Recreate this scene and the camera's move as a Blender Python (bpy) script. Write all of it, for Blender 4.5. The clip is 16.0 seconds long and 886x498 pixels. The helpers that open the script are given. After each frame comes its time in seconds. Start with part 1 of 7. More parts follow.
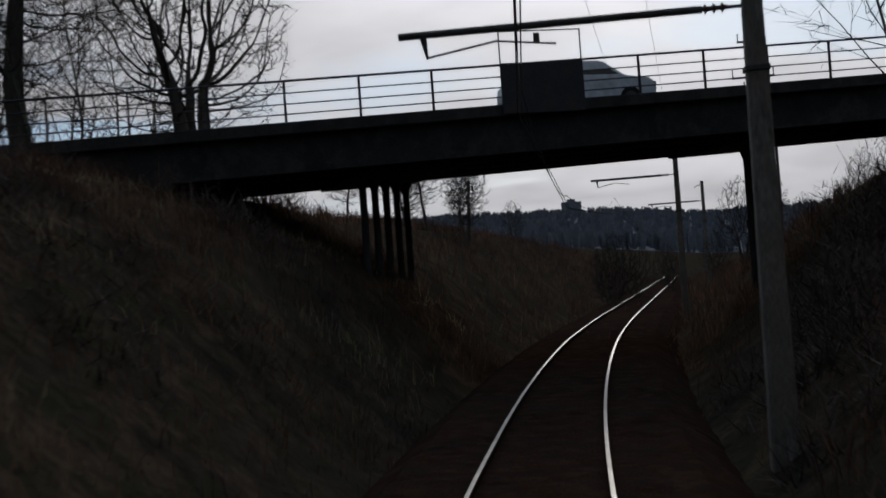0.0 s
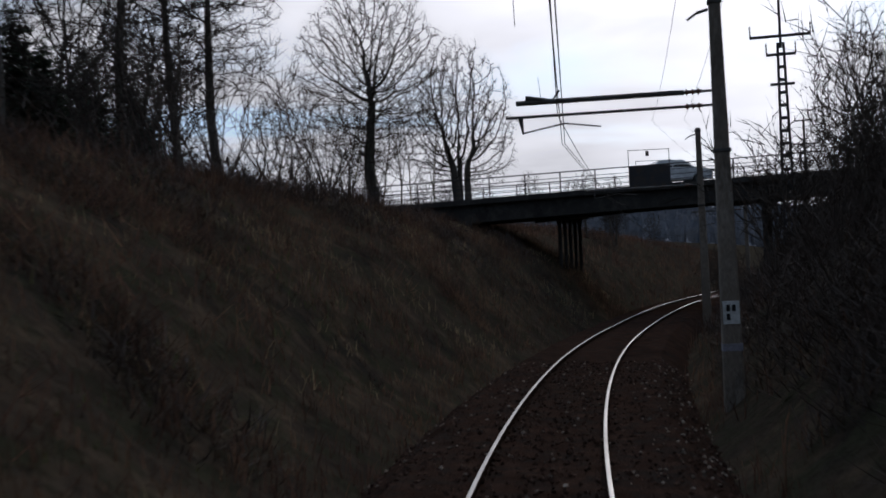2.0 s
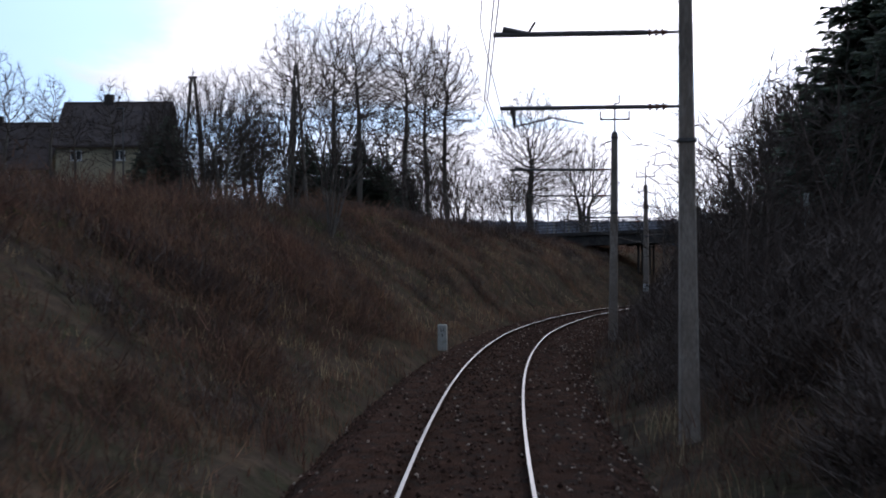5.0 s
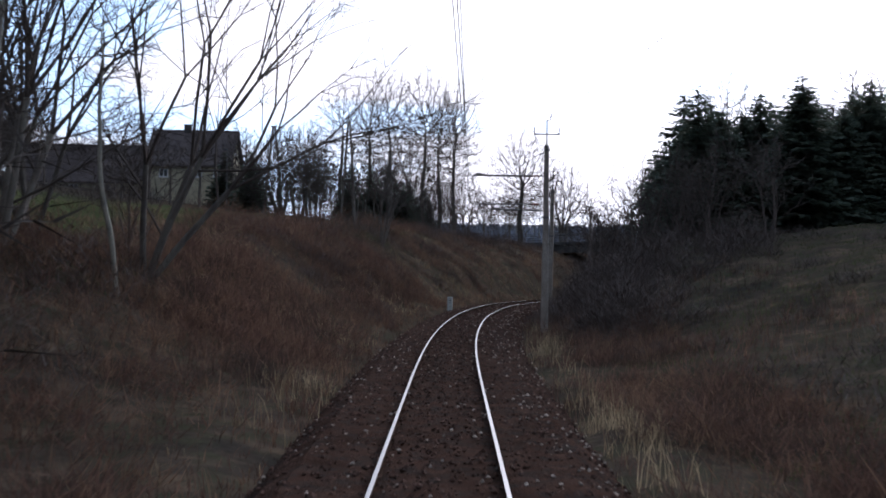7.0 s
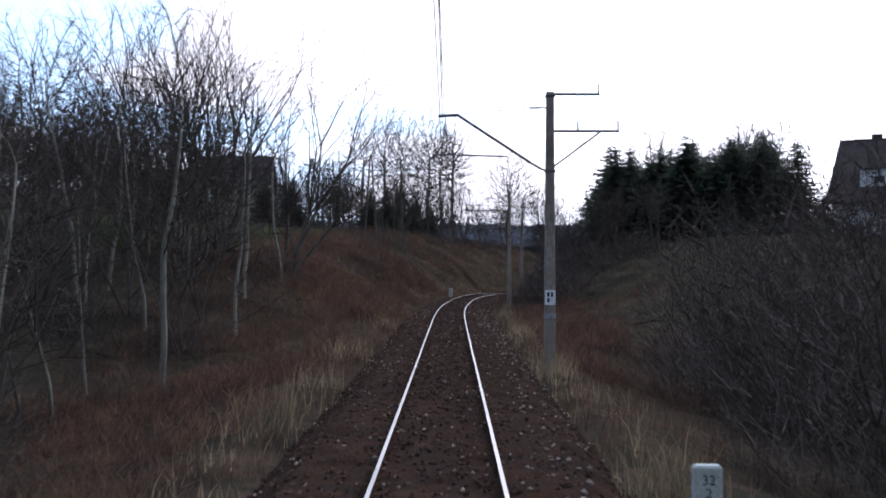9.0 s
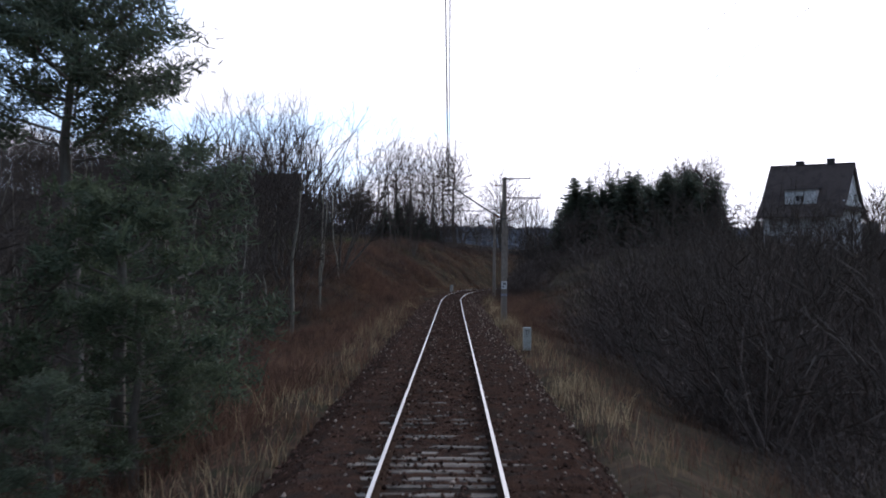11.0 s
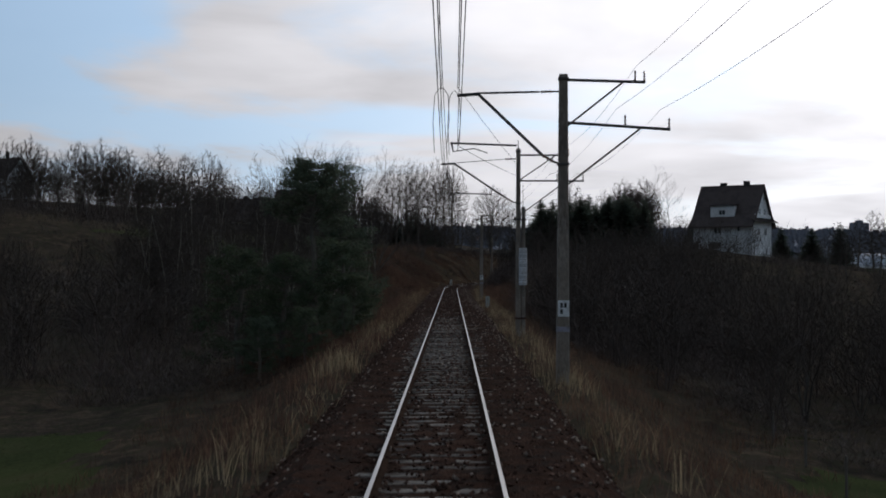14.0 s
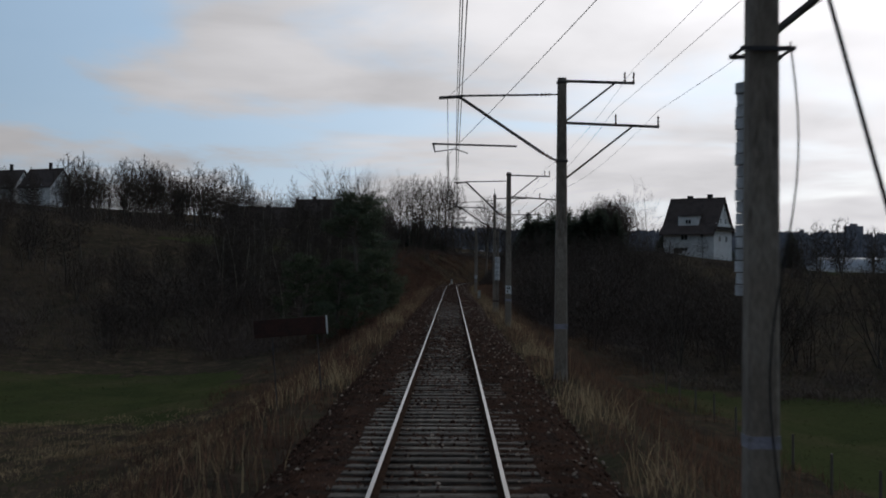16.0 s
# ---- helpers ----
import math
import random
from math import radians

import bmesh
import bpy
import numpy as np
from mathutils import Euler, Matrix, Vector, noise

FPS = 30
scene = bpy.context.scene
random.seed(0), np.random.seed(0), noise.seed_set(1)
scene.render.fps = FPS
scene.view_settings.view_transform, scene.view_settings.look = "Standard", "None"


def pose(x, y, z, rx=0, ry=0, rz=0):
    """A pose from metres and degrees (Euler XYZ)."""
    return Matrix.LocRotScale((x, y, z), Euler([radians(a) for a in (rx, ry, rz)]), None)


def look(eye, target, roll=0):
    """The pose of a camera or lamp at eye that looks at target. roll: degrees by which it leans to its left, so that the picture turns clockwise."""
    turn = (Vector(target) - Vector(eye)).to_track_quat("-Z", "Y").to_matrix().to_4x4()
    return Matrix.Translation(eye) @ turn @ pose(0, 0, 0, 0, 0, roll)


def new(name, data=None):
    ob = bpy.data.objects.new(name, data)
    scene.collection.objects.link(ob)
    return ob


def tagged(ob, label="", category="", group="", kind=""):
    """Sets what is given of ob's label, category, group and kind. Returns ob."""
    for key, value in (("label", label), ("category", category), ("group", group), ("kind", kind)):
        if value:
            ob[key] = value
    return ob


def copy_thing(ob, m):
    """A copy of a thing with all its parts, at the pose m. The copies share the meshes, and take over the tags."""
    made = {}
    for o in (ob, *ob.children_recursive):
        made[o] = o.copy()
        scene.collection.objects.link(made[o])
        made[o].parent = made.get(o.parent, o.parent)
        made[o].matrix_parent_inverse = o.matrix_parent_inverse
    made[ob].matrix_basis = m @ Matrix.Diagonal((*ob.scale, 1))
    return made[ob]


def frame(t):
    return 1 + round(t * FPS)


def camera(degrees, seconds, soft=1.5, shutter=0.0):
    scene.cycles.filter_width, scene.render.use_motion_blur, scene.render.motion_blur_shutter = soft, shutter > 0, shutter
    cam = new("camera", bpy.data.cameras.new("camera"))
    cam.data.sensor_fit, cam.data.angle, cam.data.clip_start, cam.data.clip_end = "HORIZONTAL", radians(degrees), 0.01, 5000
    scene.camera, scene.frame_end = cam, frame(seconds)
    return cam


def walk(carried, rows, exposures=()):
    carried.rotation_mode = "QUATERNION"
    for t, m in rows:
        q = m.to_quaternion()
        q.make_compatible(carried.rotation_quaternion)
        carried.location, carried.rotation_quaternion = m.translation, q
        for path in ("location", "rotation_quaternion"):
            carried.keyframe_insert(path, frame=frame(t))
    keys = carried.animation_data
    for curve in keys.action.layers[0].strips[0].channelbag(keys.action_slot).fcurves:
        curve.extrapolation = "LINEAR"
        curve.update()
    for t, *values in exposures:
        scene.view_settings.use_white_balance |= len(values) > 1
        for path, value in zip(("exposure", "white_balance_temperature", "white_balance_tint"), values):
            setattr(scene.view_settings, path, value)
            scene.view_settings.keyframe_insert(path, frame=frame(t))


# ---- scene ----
cam = camera(39.0, 16.0, soft=1.8, shutter=0.2)


def eye(x, y, z, yaw, pitch, roll):
    """A camera pose: yaw to the left of +y, pitch up, roll leaning to the left, in degrees."""
    return pose(x, y, z, 0, 0, yaw) @ pose(0, 0, 0, 90 + pitch) @ pose(0, 0, 0, 0, 0, roll)


PATH = [
    (0.0, eye(12.032, 262.018, 2.132, -13.769, 0.574, -4.188)),
    (0.5, eye(9.581, 253.746, 2.275, -12.274, 0.485, -4.086)),
    (1.0, eye(7.378, 245.420, 2.385, -10.562, 0.507, -3.707)),
    (1.5, eye(5.432, 237.088, 2.495, -8.594, 0.509, -3.506)),
    (2.0, eye(3.844, 228.747, 2.558, -6.726, 0.583, -2.919)),
    (2.5, eye(2.596, 220.423, 2.597, -4.995, 0.673, -2.699)),
    (3.0, eye(1.660, 212.129, 2.633, -3.417, 0.698, -2.195)),
    (3.5, eye(0.986, 203.877, 2.676, -2.111, 0.676, -1.854)),
    (4.0, eye(0.546, 195.662, 2.711, -1.030, 0.675, -1.449)),
    (4.5, eye(0.285, 187.466, 2.692, -0.296, 0.724, -0.944)),
    (5.0, eye(0.151, 179.280, 2.639, 0.103, 0.819, -0.404)),
    (5.5, eye(0.097, 171.099, 2.572, 0.260, 0.938, 0.109)),
    (6.0, eye(0.084, 162.919, 2.508, 0.299, 1.039, 0.531)),
    (6.5, eye(0.088, 154.737, 2.467, 0.333, 1.053, 0.802)),
    (7.0, eye(0.102, 146.557, 2.435, 0.405, 0.886, 0.861)),
    (7.5, eye(0.116, 138.392, 2.399, 0.450, 0.985, 0.679)),
    (8.0, eye(0.138, 130.245, 2.410, 0.391, 0.858, 0.318)),
    (8.5, eye(0.143, 122.118, 2.425, 0.434, 0.780, 0.190)),
    (9.0, eye(0.157, 114.004, 2.450, 0.419, 0.876, 0.133)),
    (9.5, eye(0.158, 105.899, 2.449, 0.404, 0.905, 0.147)),
    (10.0, eye(0.157, 97.797, 2.444, 0.408, 0.914, 0.200)),
    (10.5, eye(0.153, 89.692, 2.445, 0.429, 0.927, 0.257)),
    (11.0, eye(0.150, 81.580, 2.454, 0.450, 0.944, 0.284)),
    (11.5, eye(0.142, 73.455, 2.465, 0.461, 0.940, 0.247)),
    (12.0, eye(0.146, 65.316, 2.459, 0.462, 0.867, 0.108)),
    (12.5, eye(0.161, 57.165, 2.450, 0.487, 0.819, 0.217)),
    (13.0, eye(0.174, 49.006, 2.447, 0.481, 0.865, 0.152)),
    (13.5, eye(0.169, 40.840, 2.433, 0.444, 0.852, 0.115)),
    (14.0, eye(0.159, 32.661, 2.454, 0.402, 0.891, 0.173)),
    (14.5, eye(0.147, 24.481, 2.459, 0.409, 0.885, 0.140)),
    (15.0, eye(0.147, 16.313, 2.450, 0.407, 0.890, 0.160)),
    (15.5, eye(0.144, 8.154, 2.450, 0.417, 0.900, 0.357)),
    (16.0, eye(0.142, 0.000, 2.434, 0.433, 0.958, 0.344)),
]
walk(cam, PATH, exposures=[(0.0, -1.0, 6450, 11), (0.5, -0.78, 6400, 11), (1.0, -0.7, 6300, 12), (2.5, -0.35, 6200, 14), (4.0, 0.2, 6100, 16), (6.5, 0.8, 6050, 18), (9.0, 1.05, 6000, 18), (11.5, 0.55, 6100, 18), (12.5, 0.1, 6300, 15), (14.0, -0.35, 6450, 12), (16.0, -0.55, 6550, 11)])

# ---- sky and sun ----
SUN_AZ, SUN_EL = 24.0, 22.0          # degrees right of +y, and above the horizon
sun_dir = Vector((math.sin(radians(SUN_AZ)) * math.cos(radians(SUN_EL)), math.cos(radians(SUN_AZ)) * math.cos(radians(SUN_EL)), math.sin(radians(SUN_EL))))
world = bpy.data.worlds.new("overcast_sky")
scene.world = world
world.use_nodes = True
wt = world.node_tree
wt.nodes.clear()


def wnode(kind, **vals):
    n = wt.nodes.new(kind)
    for k, v in vals.items():
        n.inputs[k].default_value = v
    return n


def wmath(op, a, b=None):
    n = wt.nodes.new("ShaderNodeMath")
    n.operation = op
    n.use_clamp = False
    for i, v in enumerate((a, b)):
        if v is None:
            continue
        if isinstance(v, (int, float)):
            n.inputs[i].default_value = v
        else:
            wt.links.new(v, n.inputs[i])
    return n.outputs[0]


sky = wt.nodes.new("ShaderNodeTexSky")
sky.sky_type = "NISHITA"
sky.sun_disc = False
sky.sun_elevation = radians(SUN_EL)
sky.sun_rotation = radians(SUN_AZ)
sky.air_density, sky.dust_density, sky.ozone_density = 1.0, 1.5, 1.5
tex = wt.nodes.new("ShaderNodeTexCoord")
sep = wt.nodes.new("ShaderNodeSeparateXYZ")
wt.links.new(tex.outputs["Generated"], sep.inputs[0])
up = wmath("MAXIMUM", sep.outputs[2], 0.0)
den = wmath("ADD", up, 0.12)
flat = wt.nodes.new("ShaderNodeCombineXYZ")
wt.links.new(wmath("DIVIDE", sep.outputs[0], den), flat.inputs[0])
wt.links.new(wmath("DIVIDE", sep.outputs[1], den), flat.inputs[1])
big = wnode("ShaderNodeTexNoise", Scale=0.55, Detail=7.0, Roughness=0.55, Distortion=0.4)
wt.links.new(flat.outputs[0], big.inputs["Vector"])
dotn = wt.nodes.new("ShaderNodeVectorMath")
dotn.operation = "DOT_PRODUCT"
wt.links.new(tex.outputs["Generated"], dotn.inputs[0])
dotn.inputs[1].default_value = sun_dir
near_sun = wmath("MAXIMUM", dotn.outputs["Value"], 0.0)
glow = wmath("POWER", near_sun, 14.0)
# the cloud sheet is denser towards the sun and towards the horizon
low = wmath("POWER", wmath("SUBTRACT", 1.0, up), 9.0)
cover = wmath("ADD", wmath("ADD", big.outputs["Fac"], wmath("MULTIPLY", wmath("POWER", near_sun, 8.0), 0.2)), wmath("MULTIPLY", low, 0.04))
ramp = wt.nodes.new("ShaderNodeMapRange")
ramp.interpolation_type = "SMOOTHSTEP"
ramp.inputs["From Min"].default_value, ramp.inputs["From Max"].default_value = 0.50, 0.62
ramp.inputs["To Min"].default_value = 0.12
wt.links.new(cover, ramp.inputs["Value"])
# brightness falls off away from the sun
fall = wmath("ADD", wmath("MULTIPLY", wmath("POWER", near_sun, 2.2), 1.0), 0.26)
bright = wmath("ADD", fall, wmath("MULTIPLY", glow, 0.8))
# soft lumps in the cloud sheet
lump = wnode("ShaderNodeTexNoise", Scale=1.5, Detail=5.0, Roughness=0.5, Distortion=0.3)
wt.links.new(flat.outputs[0], lump.inputs["Vector"])
bright = wmath("MULTIPLY", bright, wmath("ADD", wmath("MULTIPLY", lump.outputs["Fac"], 0.8), 0.58))
# an overcast sky is brighter overhead than near the horizon
bright = wmath("MULTIPLY", bright, wmath("ADD", wmath("MULTIPLY", up, 0.75), 0.58))
cloud = wt.nodes.new("ShaderNodeMix")
cloud.data_type, cloud.blend_type = "RGBA", "MULTIPLY"
cloud.inputs[0].default_value = 1.0
cloud.inputs[6].default_value = (12.4, 12.4, 12.8, 1)
wt.links.new(bright, cloud.inputs[7])
# pale blue sky between the clouds
blue = wt.nodes.new("ShaderNodeMix")
blue.data_type, blue.blend_type = "RGBA", "MULTIPLY"
blue.inputs[0].default_value = 1.0
blue.inputs[6].default_value = (5.6, 9.2, 13.5, 1)
wt.links.new(fall, blue.inputs[7])
veil = wt.nodes.new("ShaderNodeMix")
veil.data_type = "RGBA"
veil.inputs[0].default_value = 0.7
wt.links.new(sky.outputs[0], veil.inputs[6])
wt.links.new(blue.outputs[2], veil.inputs[7])
mix = wt.nodes.new("ShaderNodeMix")
mix.data_type = "RGBA"
wt.links.new(ramp.outputs[0], mix.inputs[0])
wt.links.new(veil.outputs[2], mix.inputs[6])
wt.links.new(cloud.outputs[2], mix.inputs[7])
bg = wnode("ShaderNodeBackground", Strength=0.1)
wt.links.new(mix.outputs[2], bg.inputs["Color"])
wo = wt.nodes.new("ShaderNodeOutputWorld")
wt.links.new(bg.outputs[0], wo.inputs[0])

sun = new("sun", bpy.data.lights.new("sun", "SUN"))
sun.data.energy, sun.data.angle, sun.data.color = 0.7, radians(12), (1.0, 0.93, 0.84)
sun.matrix_world = look(tuple(sun_dir * 200), (0, 0, 0))

# ---- materials ----


def material(name, base, rough=0.85, metal=0.0, tones=(), scale=2.0, fine=30.0, bump=0.15, bump_dist=0.02, island=0.0, spec=0.3, stretch=(1, 1, 1), per_object=0.0, thin=0.0):
    """A procedural surface: base colour, two scales of variation and relief. tones: further colours mixed in patches."""
    m = bpy.data.materials.new(name)
    m.use_nodes = True
    t = m.node_tree
    b = t.nodes["Principled BSDF"]
    b.inputs["Roughness"].default_value = rough
    b.inputs["Metallic"].default_value = metal
    b.inputs["Specular IOR Level"].default_value = spec
    tc = t.nodes.new("ShaderNodeTexCoord")
    mp = t.nodes.new("ShaderNodeMapping")
    mp.inputs["Scale"].default_value = stretch
    t.links.new(tc.outputs["Object"], mp.inputs[0])
    col = None
    rgb = t.nodes.new("ShaderNodeRGB")
    rgb.outputs[0].default_value = (*base, 1)
    col = rgb.outputs[0]
    for i, tone in enumerate(tones):
        n = t.nodes.new("ShaderNodeTexNoise")
        n.inputs["Scale"].default_value = scale * (1 + 1.7 * i)
        n.inputs["Detail"].default_value = 6
        n.inputs["Roughness"].default_value = 0.65
        t.links.new(mp.outputs[0], n.inputs["Vector"])
        r = t.nodes.new("ShaderNodeMapRange")
        r.inputs["From Min"].default_value, r.inputs["From Max"].default_value = 0.46, 0.62
        t.links.new(n.outputs["Fac"], r.inputs["Value"])
        x = t.nodes.new("ShaderNodeMix")
        x.data_type = "RGBA"
        x.inputs[7].default_value = (*tone, 1)
        t.links.new(r.outputs[0], x.inputs[0])
        t.links.new(col, x.inputs[6])
        col = x.outputs[2]
    n2 = t.nodes.new("ShaderNodeTexNoise")
    n2.inputs["Scale"].default_value = fine
    n2.inputs["Detail"].default_value = 4
    t.links.new(mp.outputs[0], n2.inputs["Vector"])
    hsv = t.nodes.new("ShaderNodeHueSaturation")
    v = t.nodes.new("ShaderNodeMapRange")
    v.inputs["To Min"].default_value, v.inputs["To Max"].default_value = 0.55, 1.45
    t.links.new(n2.outputs["Fac"], v.inputs["Value"])
    val = v.outputs[0]
    for amount, source in ((island, "isl"), (per_object, "obj")):
        if amount:
            if source == "isl":
                g = t.nodes.new("ShaderNodeNewGeometry")
                out = g.outputs["Random Per Island"]
            else:
                g = t.nodes.new("ShaderNodeObjectInfo")
                out = g.outputs["Random"]
            q = t.nodes.new("ShaderNodeMapRange")
            q.inputs["To Min"].default_value, q.inputs["To Max"].default_value = 1 - amount, 1 + amount
            t.links.new(out, q.inputs["Value"])
            mu = t.nodes.new("ShaderNodeMath")
            mu.operation = "MULTIPLY"
            t.links.new(val, mu.inputs[0])
            t.links.new(q.outputs[0], mu.inputs[1])
            val = mu.outputs[0]
    t.links.new(val, hsv.inputs["Value"])
    t.links.new(col, hsv.inputs["Color"])
    t.links.new(hsv.outputs[0], b.inputs["Base Color"])
    if bump:
        bp = t.nodes.new("ShaderNodeBump")
        bp.inputs["Strength"].default_value = bump
        bp.inputs["Distance"].default_value = bump_dist
        t.links.new(n2.outputs["Fac"], bp.inputs["Height"])
        t.links.new(bp.outputs[0], b.inputs["Normal"])
    if thin:
        # light passes through thin blades
        tr = t.nodes.new("ShaderNodeBsdfTranslucent")
        t.links.new(hsv.outputs[0], tr.inputs["Color"])
        mx = t.nodes.new("ShaderNodeMixShader")
        mx.inputs[0].default_value = thin
        t.links.new(b.outputs[0], mx.inputs[1])
        t.links.new(tr.outputs[0], mx.inputs[2])
        t.links.new(mx.outputs[0], t.nodes["Material Output"].inputs["Surface"])
    return m


